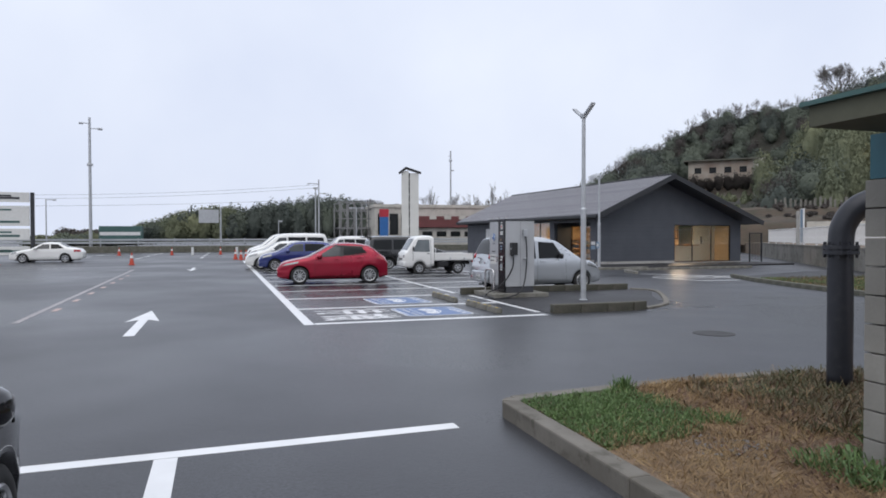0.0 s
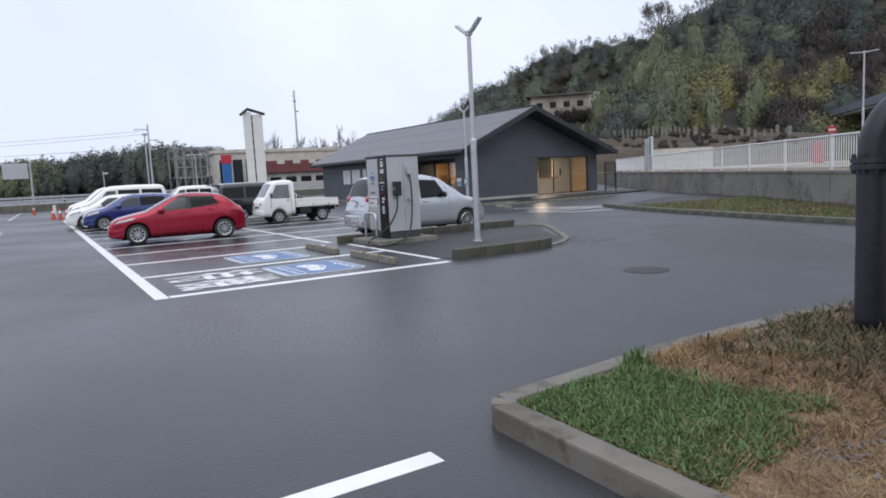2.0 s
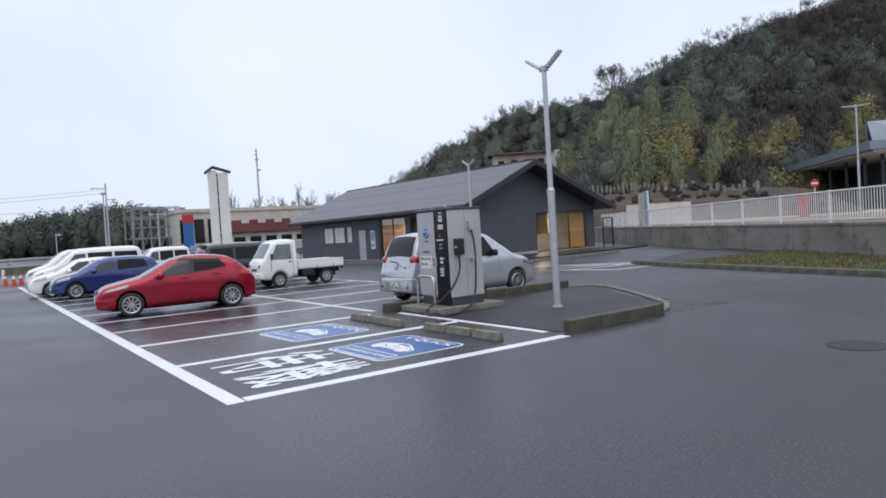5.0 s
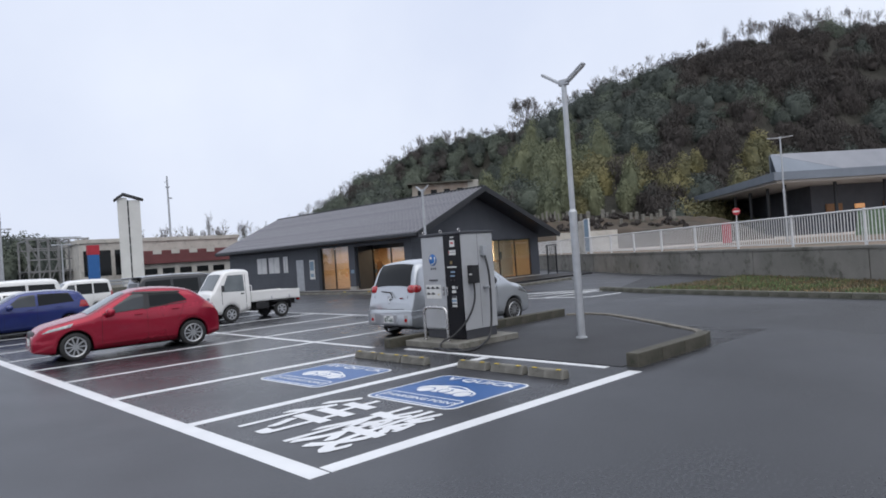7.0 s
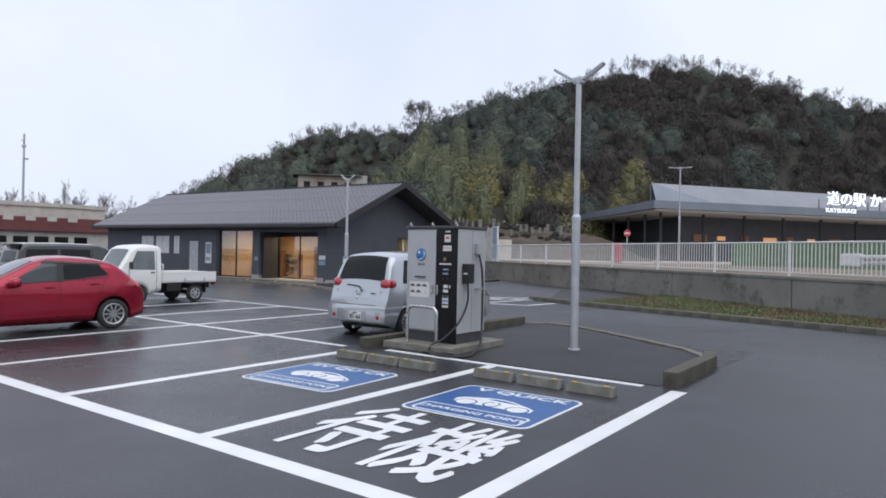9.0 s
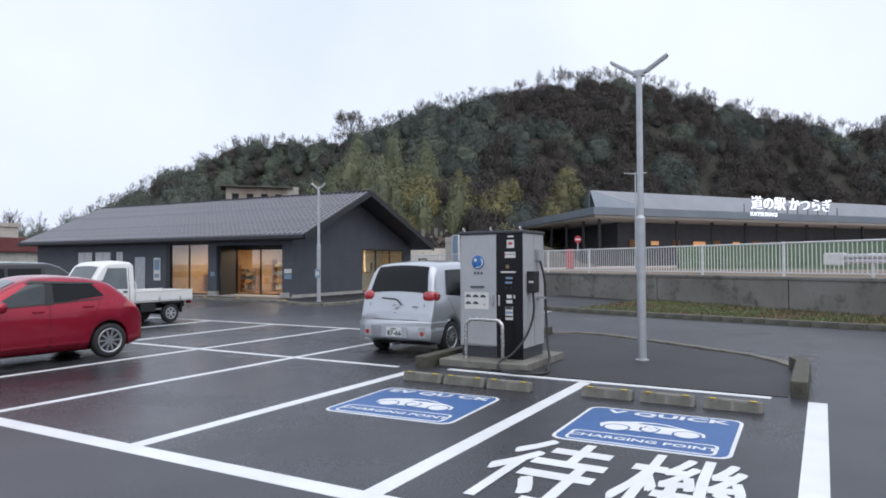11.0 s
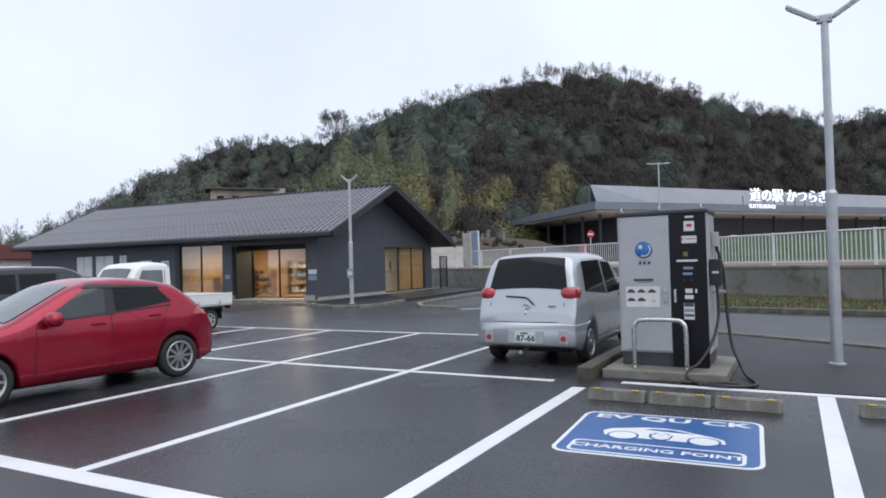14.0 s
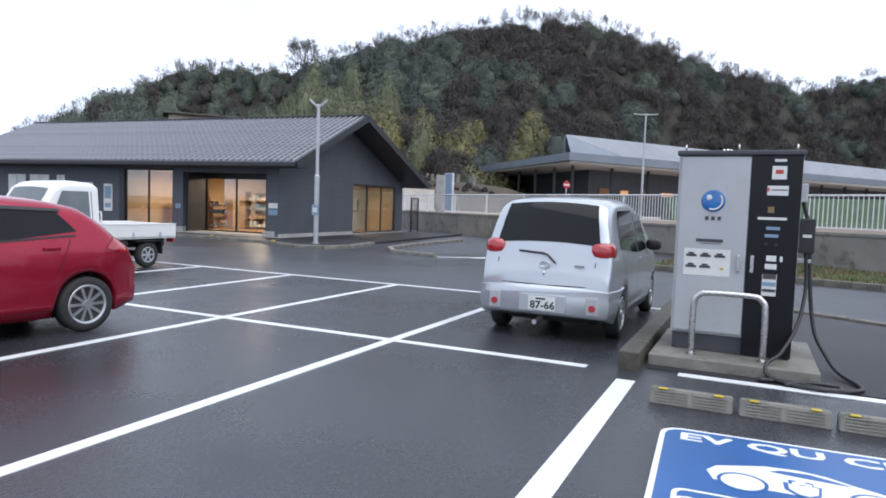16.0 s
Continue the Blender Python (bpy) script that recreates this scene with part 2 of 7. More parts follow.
WOOD_MID = mat("orange_wood", (0.34, 0.17, 0.07), (0.25, 0.12, 0.05), 0.5, coarse=3, fine=20, bump=0.1)
PLASTER = mat("interior_plaster", (0.70, 0.62, 0.50), (0.62, 0.54, 0.43), 0.8, coarse=1, fine=30, bump=0.05)
CHARGER_GREY = mat("charger_light_grey", (0.43, 0.44, 0.455), (0.39, 0.40, 0.415), 0.42, 0.1, coarse=1.4, fine=90, bump=0.04, grime=(0.36, 0.365, 0.37))
CHARGER_BLACK = mat("charger_gloss_black", (0.012, 0.012, 0.015), (0.009, 0.009, 0.011), 0.25, coarse=2, fine=60, bump=0.02)
dull(CHARGER_BLACK, 0.22)
CHARGER_BASE = mat("charger_base_grey", (0.055, 0.057, 0.065), (0.04, 0.042, 0.05), 0.5, coarse=3, fine=60, bump=0.05)
STICKER = mat("white_sticker", (0.68, 0.68, 0.66), (0.60, 0.60, 0.58), 0.45, coarse=9, fine=60, bump=0)
STICKER_INK = mat("sticker_ink", (0.06, 0.06, 0.065), None, 0.5, bump=0)
STICKER_RED = mat("sticker_red", (0.5, 0.05, 0.05), None, 0.5, bump=0)
STICKER_BLUE = mat("sticker_blue", (0.22, 0.32, 0.42), None, 0.5, bump=0)
LOGO_BLUE = mat("glossy_blue_emblem", (0.02, 0.17, 0.48), (0.01, 0.08, 0.28), 0.2, coarse=8, fine=40, bump=0, coat=0.6)
YELLOW = mat("yellow_reflector", (0.62, 0.45, 0.03), (0.45, 0.31, 0.02), 0.4, coarse=12, fine=60, bump=0.05)
ORANGE = mat("cone_red_orange", (0.50, 0.06, 0.03), (0.40, 0.045, 0.02), 0.5, coarse=4, fine=40, bump=0.05)
PIPE_BLACK = mat("painted_black_pipe", (0.020, 0.022, 0.030), (0.014, 0.015, 0.02), 0.4, coarse=3, fine=60, bump=0.1, grime=(0.03, 0.03, 0.035))
BLOCK = mat("concrete_block", (0.30, 0.29, 0.26), (0.21, 0.20, 0.18), 0.85, coarse=2, fine=45, bump=0.4, random=0.25)
TEAL = mat("teal_panel", (0.03, 0.13, 0.17), (0.02, 0.10, 0.13), 0.5, coarse=2, fine=30, bump=0.05)
ROOF_GREEN = mat("green_roof_edge", (0.05, 0.12, 0.11), (0.04, 0.09, 0.085), 0.5, coarse=2, fine=30, bump=0.1)
OLIVE = mat("olive_fascia", (0.10, 0.10, 0.065), (0.07, 0.07, 0.045), 0.7, coarse=2, fine=30, bump=0.1)
SOIL = mat("damp_soil_and_straw", (0.29, 0.20, 0.125), (0.17, 0.12, 0.08), 0.9, coarse=3.5, fine=55, bump=0.9, dist=0.02, grime=(0.05, 0.04, 0.028))
VERGE_SOIL = mat("dark_verge_soil", (0.12, 0.10, 0.07), (0.07, 0.062, 0.045), 0.9, coarse=2.5, fine=45, bump=0.8, dist=0.02, grime=(0.05, 0.05, 0.03))
GRASS = mat("green_clover", (0.17, 0.27, 0.09), (0.10, 0.17, 0.06), 0.6, coarse=3, fine=20, bump=0.1, island=0.5)
GRASS_DRY = mat("dry_straw", (0.44, 0.31, 0.15), (0.24, 0.15, 0.08), 0.8, coarse=3, fine=20, bump=0.1, island=0.6)
LITTER = mat("brown_leaf_litter", (0.27, 0.155, 0.10), (0.13, 0.08, 0.065), 0.85, coarse=3, fine=20, bump=0.1, island=0.6)
GRASS_DARK = mat("dark_weeds", (0.075, 0.11, 0.04), (0.15, 0.105, 0.065), 0.7, coarse=3, fine=20, bump=0.1, island=0.5)
STONE = mat("grey_pebble", (0.22, 0.22, 0.225), (0.14, 0.14, 0.145), 0.7, coarse=9, fine=50, bump=0.2, random=0.4)
HILL_SOIL = mat("hillside_undergrowth", (0.040, 0.036, 0.028), (0.028, 0.028, 0.021), 0.95, coarse=0.12, fine=1.2, bump=0.6, dist=0.4)
BANK_SOIL = mat("damp_brown_bank_soil", (0.085, 0.058, 0.038), (0.040, 0.034, 0.024), 0.95, coarse=0.25, fine=2.5, bump=0.6, dist=0.1, grime=(0.035, 0.038, 0.020))
TERRACE = mat("terrace_ground", (0.23, 0.17, 0.125), (0.13, 0.105, 0.075), 0.9, coarse=0.12, fine=2.5, bump=0.3, dist=0.03, grime=(0.05, 0.06, 0.025))
TURF = mat("striped_turf", (0.040, 0.078, 0.025), (0.024, 0.05, 0.018), 0.8, coarse=0.6, fine=8, bump=0.4, dist=0.02)
# leaf colours set brighter than plain foliage; distance haze is put into them
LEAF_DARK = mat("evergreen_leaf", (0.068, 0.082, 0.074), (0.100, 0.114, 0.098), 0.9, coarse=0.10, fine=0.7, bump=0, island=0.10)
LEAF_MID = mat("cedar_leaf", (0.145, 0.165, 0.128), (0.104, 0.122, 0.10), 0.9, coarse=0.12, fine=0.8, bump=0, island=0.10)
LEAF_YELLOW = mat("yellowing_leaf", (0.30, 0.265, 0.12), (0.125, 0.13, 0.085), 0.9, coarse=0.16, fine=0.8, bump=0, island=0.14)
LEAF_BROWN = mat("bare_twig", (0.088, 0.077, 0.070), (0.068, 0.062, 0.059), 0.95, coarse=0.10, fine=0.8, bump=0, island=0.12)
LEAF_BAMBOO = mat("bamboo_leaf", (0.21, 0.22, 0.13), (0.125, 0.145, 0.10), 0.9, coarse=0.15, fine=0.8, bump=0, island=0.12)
for leaf in (LEAF_DARK, LEAF_MID, LEAF_YELLOW, LEAF_BROWN, LEAF_BAMBOO):
    dull(leaf, 0.15)
PAVING = mat("warm_forecourt_paving", (0.46, 0.39, 0.34), (0.36, 0.31, 0.27), 0.7, coarse=0.3, fine=5, bump=0.1)
TAN_WALL = mat("weathered_tan_wall", (0.44, 0.40, 0.34), (0.27, 0.20, 0.16), 0.85, coarse=0.5, fine=6, bump=0.1)
TWIG = mat("pale_grey_twig", (0.17, 0.155, 0.145), (0.11, 0.10, 0.095), 0.9, coarse=0.3, fine=3, bump=0)
HOUSE_WHITE = mat("weathered_white_render", (0.55, 0.53, 0.48), (0.42, 0.40, 0.36), 0.8, coarse=0.5, fine=10, bump=0.1, grime=(0.28, 0.27, 0.24))
TOWER_WHITE = mat("aged_white_panel", (0.70, 0.70, 0.67), (0.60, 0.60, 0.57), 0.6, coarse=0.4, fine=6, bump=0.05)
RED_ROOF = mat("dull_red_roof", (0.16, 0.045, 0.045), (0.12, 0.034, 0.034), 0.6, coarse=0.6, fine=9, bump=0.1)
SIGN_RED = mat("sign_red", (0.48, 0.03, 0.05), (0.40, 0.025, 0.04), 0.45, bump=0.02)
SIGN_BLUE = mat("sign_blue", (0.03, 0.15, 0.42), (0.025, 0.12, 0.34), 0.45, bump=0.02)
CANOPY = mat("grey_blue_canopy", (0.20, 0.23, 0.27), (0.16, 0.185, 0.22), 0.45, 0.2, coarse=0.3, fine=4, bump=0.05)
CANOPY_ROOF = mat("pale_grey_roof", (0.27, 0.28, 0.31), (0.22, 0.23, 0.255), 0.5, 0.2, coarse=0.3, fine=5, bump=0.05)
SOFFIT = mat("pale_soffit", (0.56, 0.54, 0.51), (0.48, 0.46, 0.44), 0.7, coarse=0.4, fine=6, bump=0.03)
LETTER_GLOW = glow("lit_letter", (0.9, 0.93, 1.0), 0.72)
LAMP_GLOW = glow("ceiling_lamp_glow", (1.0, 0.76, 0.50), 2.0)
STICKER_SKY = mat("pale_blue_label", (0.22, 0.33, 0.46), None, 0.45, bump=0)
STICKER_TAN = mat("brown_label", (0.22, 0.15, 0.06), None, 0.45, bump=0)
LAMP_WARM = glow("shop_lamp_glow", (1.0, 0.50, 0.22), 0.28)
MANHOLE = mat("cast_iron", (0.045, 0.042, 0.04), (0.03, 0.028, 0.027), 0.5, 0.6, coarse=8, fine=60, bump=0.3)
LATTICE = mat("grey_steel_frame", (0.30, 0.30, 0.30), (0.20, 0.20, 0.20), 0.7, 0.3, coarse=1, fine=12, bump=0.05)
RAIL_GREY = mat("guardrail_grey", (0.42, 0.44, 0.46), (0.33, 0.35, 0.37), 0.5, 0.4, coarse=0.6, fine=8, bump=0.05)


# ---- mesh helpers ----
def mesh_ob(name, bm, material, smooth=False):
    me = bpy.data.meshes.new(name)
    bmesh.ops.recalc_face_normals(bm, faces=bm.faces)
    bm.to_mesh(me)
    bm.free()
    if material:
        me.materials.append(material)
    if smooth:
        for p in me.polygons:
            p.use_smooth = True
    return new(name, me)


def part(name, bm, material, parent, label="", smooth=False):
    ob = mesh_ob(name, bm, material, smooth)
    ob.parent = parent
    return tagged(ob, label)


def shared(name, me, parent, m):
    """A further piece on a mesh that is already there."""
    ob = new(name, me)
    ob.parent = parent
    ob.matrix_basis = m
    return ob


def thing(name, m, label, category, group="", kind=""):
    ob = new(name)
    ob.empty_display_size = 0.2
    ob.matrix_basis = m
    return tagged(ob, label, category, group, kind)


def structure(name, bm, material, label, category, smooth=False):
    return tagged(mesh_ob(name, bm, material, smooth), label, category, "", "structure")


def boxes(*dims, bevel=0.0, m=None):
    """One bmesh of boxes x0, x1, y0, y1, z0, z1, with softened edges."""
    bm = bmesh.new()
    for x0, x1, y0, y1, z0, z1 in dims:
        mm = Matrix.Translation(((x0 + x1) / 2, (y0 + y1) / 2, (z0 + z1) / 2)) @ Matrix.Diagonal((x1 - x0, y1 - y0, z1 - z0, 1))
        made = bmesh.ops.create_cube(bm, size=1, matrix=(m @ mm) if m else mm)["verts"]
        if bevel:
            edges = list({e for v in made for e in v.link_edges})
            bmesh.ops.bevel(bm, geom=edges, offset=bevel, segments=2, affect="EDGES", profile=0.6)
    return bm


def rods(*lines, seg=10):
    """One bmesh of straight rods: start, end, radius, end radius."""
    bm = bmesh.new()
    for p0, p1, r0, r1 in lines:
        p0, p1 = Vector(p0), Vector(p1)
        d = p1 - p0
        mm = Matrix.Translation((p0 + p1) / 2) @ d.to_track_quat("Z", "Y").to_matrix().to_4x4()
        bmesh.ops.create_cone(bm, cap_ends=True, segments=seg, radius1=r0, radius2=r1, depth=d.length, matrix=mm)
    return bm


def tube(points, r, seg=8, bm=None):
    """A round tube swept along points."""
    bm = bm or bmesh.new()
    pts = [Vector(p) for p in points]
    rings = []
    up = Vector((0.31, 0.52, 0.8)).normalized()
    for k, p in enumerate(pts):
        d = (pts[min(k + 1, len(pts) - 1)] - pts[max(k - 1, 0)]).normalized()
        a = d.cross(up).normalized()
        up = a.cross(d).normalized()
        rings.append([bm.verts.new(p + r * (math.cos(t) * a + math.sin(t) * up)) for t in [2 * math.pi * j / seg for j in range(seg)]])
    for a, b in zip(rings, rings[1:]):
        for j in range(seg):
            bm.faces.new((a[j], a[(j + 1) % seg], b[(j + 1) % seg], b[j]))
    bm.faces.new(rings[0][::-1])
    bm.faces.new(rings[-1])
    return bm


def smooth_curve(points, n=8):
    """A Catmull-Rom curve through points."""
    p = [Vector(q) for q in points]
    p = [p[0] * 2 - p[1], *p, p[-1] * 2 - p[-2]]
    out = []
    for a, b, c, d in zip(p, p[1:], p[2:], p[3:]):
        for k in range(n):
            t = k / n
            out.append(0.5 * (2 * b + (c - a) * t + (2 * a - 5 * b + 4 * c - d) * t * t + (3 * b - a - 3 * c + d) * t**3))
    return [*out, p[-2]]


def prism(outline, z0, z1, bevel=0.0):
    """An upright prism on a plan outline."""
    bm = bmesh.new()
    lo = [bm.verts.new((x, y, z0)) for x, y in outline]
    hi = [bm.verts.new((x, y, z1)) for x, y in outline]
    bm.faces.new(lo[::-1])
    top = bm.faces.new(hi)
    for k in range(len(lo)):
        j = (k + 1) % len(lo)
        bm.faces.new((lo[k], lo[j], hi[j], hi[k]))
    if bevel:
        bmesh.ops.bevel(bm, geom=list(top.edges), offset=bevel, segments=2, affect="EDGES")
    return bm


def lathe(profile, seg=28, axis="Y", bm=None, at=(0, 0, 0)):
    """A turned body: (along the axis, radius) pairs."""
    bm = bm or bmesh.new()
    rings = []
    for h, r in profile:
        ring = []
        for k in range(seg):
            c, s = r * math.cos(2 * math.pi * k / seg), r * math.sin(2 * math.pi * k / seg)
            v = (c, h, s) if axis == "Y" else (c, s, h)
            ring.append(bm.verts.new(Vector(v) + Vector(at)))
        rings.append(ring)
    for a, b in zip(rings, rings[1:]):
        for k in range(seg):
            j = (k + 1) % seg
            bm.faces.new((a[k], a[j], b[j], b[k]))
    bm.faces.new(rings[0])
    bm.faces.new(rings[-1][::-1])
    return bm


def blob(rx, ry, rz, at, seg=16, power=1.0):
    bm = bmesh.new()
    bmesh.ops.create_uvsphere(bm, u_segments=seg, v_segments=seg // 2 + 2, radius=1)
    for v in bm.verts:
        c = [math.copysign(abs(q) ** power, q) for q in v.co]
        v.co = Vector((c[0] * rx + at[0], c[1] * ry + at[1], c[2] * rz + at[2]))
    return bm


def text_bm(body, size, m, depth=0.0, squeeze=1.0, bold=0.0, heavy=0.0):
    """Letters in the built-in font as a mesh, centred on the pose m (x along the line, y up the letter)."""
    cu = bpy.data.curves.new("lettering", "FONT")
    cu.body, cu.size, cu.align_x, cu.align_y, cu.extrude, cu.offset = body, size, "CENTER", "CENTER", depth, bold
    cu.resolution_u = 2
    ob = new("lettering", cu)
    bpy.context.view_layer.update()
    me = bpy.data.meshes.new_from_object(ob.evaluated_get(bpy.context.evaluated_depsgraph_get()))
    bpy.data.objects.remove(ob)
    bpy.data.curves.remove(cu)
    bm = bmesh.new()
    bm.from_mesh(me)
    bpy.data.meshes.remove(me)
    if heavy:
        whole = list(bm.verts) + list(bm.edges) + list(bm.faces)
        for k, (dx, dy) in enumerate(((heavy, 0), (0, heavy), (heavy, heavy))):
            made = bmesh.ops.duplicate(bm, geom=whole)["geom"]
            bmesh.ops.translate(bm, verts=[g for g in made if isinstance(g, bmesh.types.BMVert)], vec=(dx, dy, 0.0004 * (k + 1)))
    bm.transform(m @ Matrix.Diagonal((squeeze, 1, 1, 1)))
    return bm


def quads_mesh(name, centres, us, vs, material, kind_label, category, corners=4):
    """Many small leaves as one mesh, from arrays of centres and half axes; corners: three for pointed ones."""
    n = len(centres)
    rim = [centres - us - vs, centres + us - vs, centres + us + vs, centres - us + vs] if corners == 4 else [centres - us - vs, centres + us - vs * 0.4, centres - us * 0.1 + vs * 1.3]
    pts = np.stack(rim, 1).reshape(-1, 3).astype(np.float32)
    me = bpy.data.meshes.new(name)
    me.vertices.add(len(pts))
    me.vertices.foreach_set("co", pts.ravel())
    me.loops.add(len(pts))
    me.loops.foreach_set("vertex_index", np.arange(len(pts), dtype=np.int32))
    me.polygons.add(n)
    me.polygons.foreach_set("loop_start", np.arange(0, len(pts), corners, dtype=np.int32))
    me.update(calc_edges=True)
    me.materials.append(material)
    return tagged(new(name, me), kind_label, category, "", "stuff")


# ---- ground, kerbs and walls ----
bm = bmesh.new()
bmesh.ops.create_grid(bm, x_segments=24, y_segments=24, size=900, matrix=Matrix.Translation((0, 200, 0)))
structure("ground", bm, ASPHALT, "wet dark grey asphalt of the car park", "ground")

FENCE_O, FENCE_D = Vector((20.07, 1.02, 0)), Vector((2.0, 2.8, 0)).normalized()
FENCE_N = Vector((FENCE_D.y, -FENCE_D.x, 0))


def on_fence(s, off=0.0, z=0.0):
    p = FENCE_O + FENCE_D * s + FENCE_N * off
    return (p.x, p.y, z)


def fence_pose(s, off=0.0, z=0.0):
    return pose(*on_fence(s, off, z), 0, 0, math.degrees(math.atan2(FENCE_D.y, FENCE_D.x)))


# retaining wall in cast lengths, with open joints between them
wall = thing("wall_retaining", fence_pose(0), "weathered grey concrete retaining wall below the white railing", "wall", "", "structure")
for k in range(-5, 6):
    a = 5.9 * k + 5.6
    part("wall_panel", boxes((a + 0.02, a + 5.88, -0.14, 0.2, -0.2, 1.1), bevel=0.012), WALL_CONCRETE, wall)
part("coping", boxes((-24, 41, -0.17, 0.23, 1.1, 1.2), bevel=0.015), WALL_CONCRETE, wall, "pale concrete coping")
upper = [on_fence(-60, 0.1)[:2], on_fence(60, 0.1)[:2], (60, 160), (300, 160), (300, -140), (10, -140)]
structure("terrace", prism(upper, -0.5, 1.12), TERRACE, "brown bare earth of the upper terrace", "ground")

# strip of weeds between the road kerb and the wall
strip = [(17.5, 7.1), (16.7, 4.6), (16.1, 2.4), (15.5, 0.2), (14.9, -2.2), (14.3, -5.2), *[on_fence(s, -0.15)[:2] for s in (-7.5, 0, 6.5)]]
structure("verge", prism(strip, -0.1, 0.10), VERGE_SOIL, "verge of damp soil and weeds below the wall", "ground")

structure("pavement_passage", prism([(18.1, 8.6), (17.5, 7.1), *[on_fence(s, -0.15)[:2] for s in (6.5, 12)], (24, 11)], -0.1, 0.098), ASPHALT_ISLAND, "dark paved end of the verge", "pavement")


def in_outline(x, y, ring):
    """Whether a point of the plan lies inside a ring of corners."""
    odd = False
    for (ax, ay), (bx, by) in zip(ring, [*ring[1:], ring[0]]):
        if (ay > y) != (by > y) and x < ax + (bx - ax) * (y - ay) / (by - ay):
            odd = not odd
    return odd


def kerb_run(name, pts, width, z1, label, material=CONCRETE, step=0.6, gap=0.006):
    """A kerb of separate stones along a line."""
    run = thing(name, pose(0, 0, 0), label, "kerb", "", "structure")
    pts = [Vector((x, y, 0)) for x, y in pts]
    for a, b in zip(pts, pts[1:]):
        d = (b - a).normalized()
        n = max(1, round((b - a).length / step))
        size = (b - a).length / n
        ang = math.degrees(math.atan2(d.y, d.x))
        first = None
        for k in range(n):
            m = pose(*(a + d * (k + 0.5) * size), 0, 0, ang)
            if first is None:
                h = size / 2 - gap / 2
                first = part("kerb_stone", boxes((-h, h, -width / 2, width / 2, -0.1, z1), bevel=0.018), material, run)
                first.matrix_basis = m
            else:
                shared("kerb_stone", first.data, run, m)
    return run


kerb_run("kerb_verge", [(18.6, 9.6), (18.0, 8.2), (17.5, 7.1), (16.7, 4.6), (16.1, 2.4), (15.5, 0.2), (14.9, -2.2), (14.3, -5.2), (14.6, -7.0)], 0.16, 0.15, "low grey concrete kerb along the weedy verge", CONCRETE_DARK)

# island behind the charging bays
structure("island", prism([(5.28, 0.32), (7.75, 0.32), (8.25, 0.55), (8.95, 1.1), (10.1, 3.2), (11.1, 4.6), (10.8, 5.42), (5.28, 5.42)], -0.1, 0.010), ASPHALT_ISLAND, "dark asphalt island behind the charging bays", "ground")
kerb_run("kerb_island", [(5.35, 0.2), (7.4, 0.2), (7.82, 0.32)], 0.2, 0.2, "mossy concrete kerb at the island's nose", CONCRETE_MOSSY)
kerb_run("kerb_island_far", [(7.9, 0.36), (8.35, 0.56), (9.0, 1.05), (9.6, 1.9), (10.4, 3.1), (11.1, 4.3), (11.25, 5.0), (10.9, 5.5)], 0.14, 0.045, "low flat concrete kerb round the island", CONCRETE_WORN)
kerb_run("kerb_charger", [(5.08, 5.56), (10.8, 5.56)], 0.2, 0.19, "mossy concrete kerb beside the charger", CONCRETE_MOSSY)

# planting bed near the start
bed = [(1.15, -7.30), (3.0, -7.12), (4.8, -7.14), (8.5, -8.1), (12, -9.4), (12, -16), (1.15, -16)]
structure("bed", prism(bed, -0.1, 0.13), SOIL, "planting bed of damp soil, straw and weeds", "ground")
kerb_run("kerb_bed", [(1.06, -15.6), (1.06, -7.30), (1.14, -7.20), (3.0, -7.02), (4.8, -7.04), (8.6, -8.0), (12, -9.3)], 0.17, 0.15, "worn wet concrete kerb round the planting bed", CONCRETE_WORN, 2.2, 0.002)


# ---- road markings ----
def strip_bm(a, b, w, z=0.0):
    a, b = Vector((*a, 0)), Vector((*b, 0))
    d = (b - a).normalized()
    n = Vector((-d.y, d.x, 0)) * w / 2
    return prism([(p.x, p.y) for p in (a - n, b - n, b + n, a + n)], 0.0, 0.004 + z)


def marking(a, b, w, label="worn white painted parking line", z=0.0, material=PAINT):
    structure("trim_road_line", strip_bm(a, b, w, z), material, label, "road marking")


ROWS_Y = [8.19 + 2.53 * k for k in range(12)]
marking((-0.02, -0.1), (-0.62, 38), 0.20)
marking((0.1, 0), (5.1, 0), 0.20, z=0.0008)
marking((0.03, 2.81), (5.08, 2.84), 0.17, z=0.0008)
marking((-0.02, 5.51), (4.68, 5.51), 0.17, z=0.0008)
marking((5.16, 0.50), (5.19, 5.1), 0.13, z=0.0012)
marking((5.02, 5.95), (5.02, 38), 0.12, z=0.0004)
marking((9.67, 5.7), (9.67, 38), 0.12, z=0.0004)
for k, yy in enumerate(ROWS_Y):
    marking((0.06 - 0.0158 * yy, yy), (9.67, yy), 0.12, z=0.0016)
# stop line and lane mark near the start
marking((-6.0, -7.62), (0.47, -7.44), 0.16)
marking((-1.93, -7.6), (-1.85, -11.5), 0.17, z=0.0008)
# faded red lane line
marking((-5.56, 2.0), (-6.50, 25.5), 0.13, "faded reddish painted lane line", material=PAINT_OLD)
for k in range(7):
    yy = 4.5 + 2.5 * k + 0.25 * math.sin(3.1 * k)
    marking((-5.22 - 0.036 * yy, yy - 0.3), (-5.24 - 0.036 * yy, yy + 0.35), 0.13, "short worn reddish lane dash", material=PAINT_DASH)
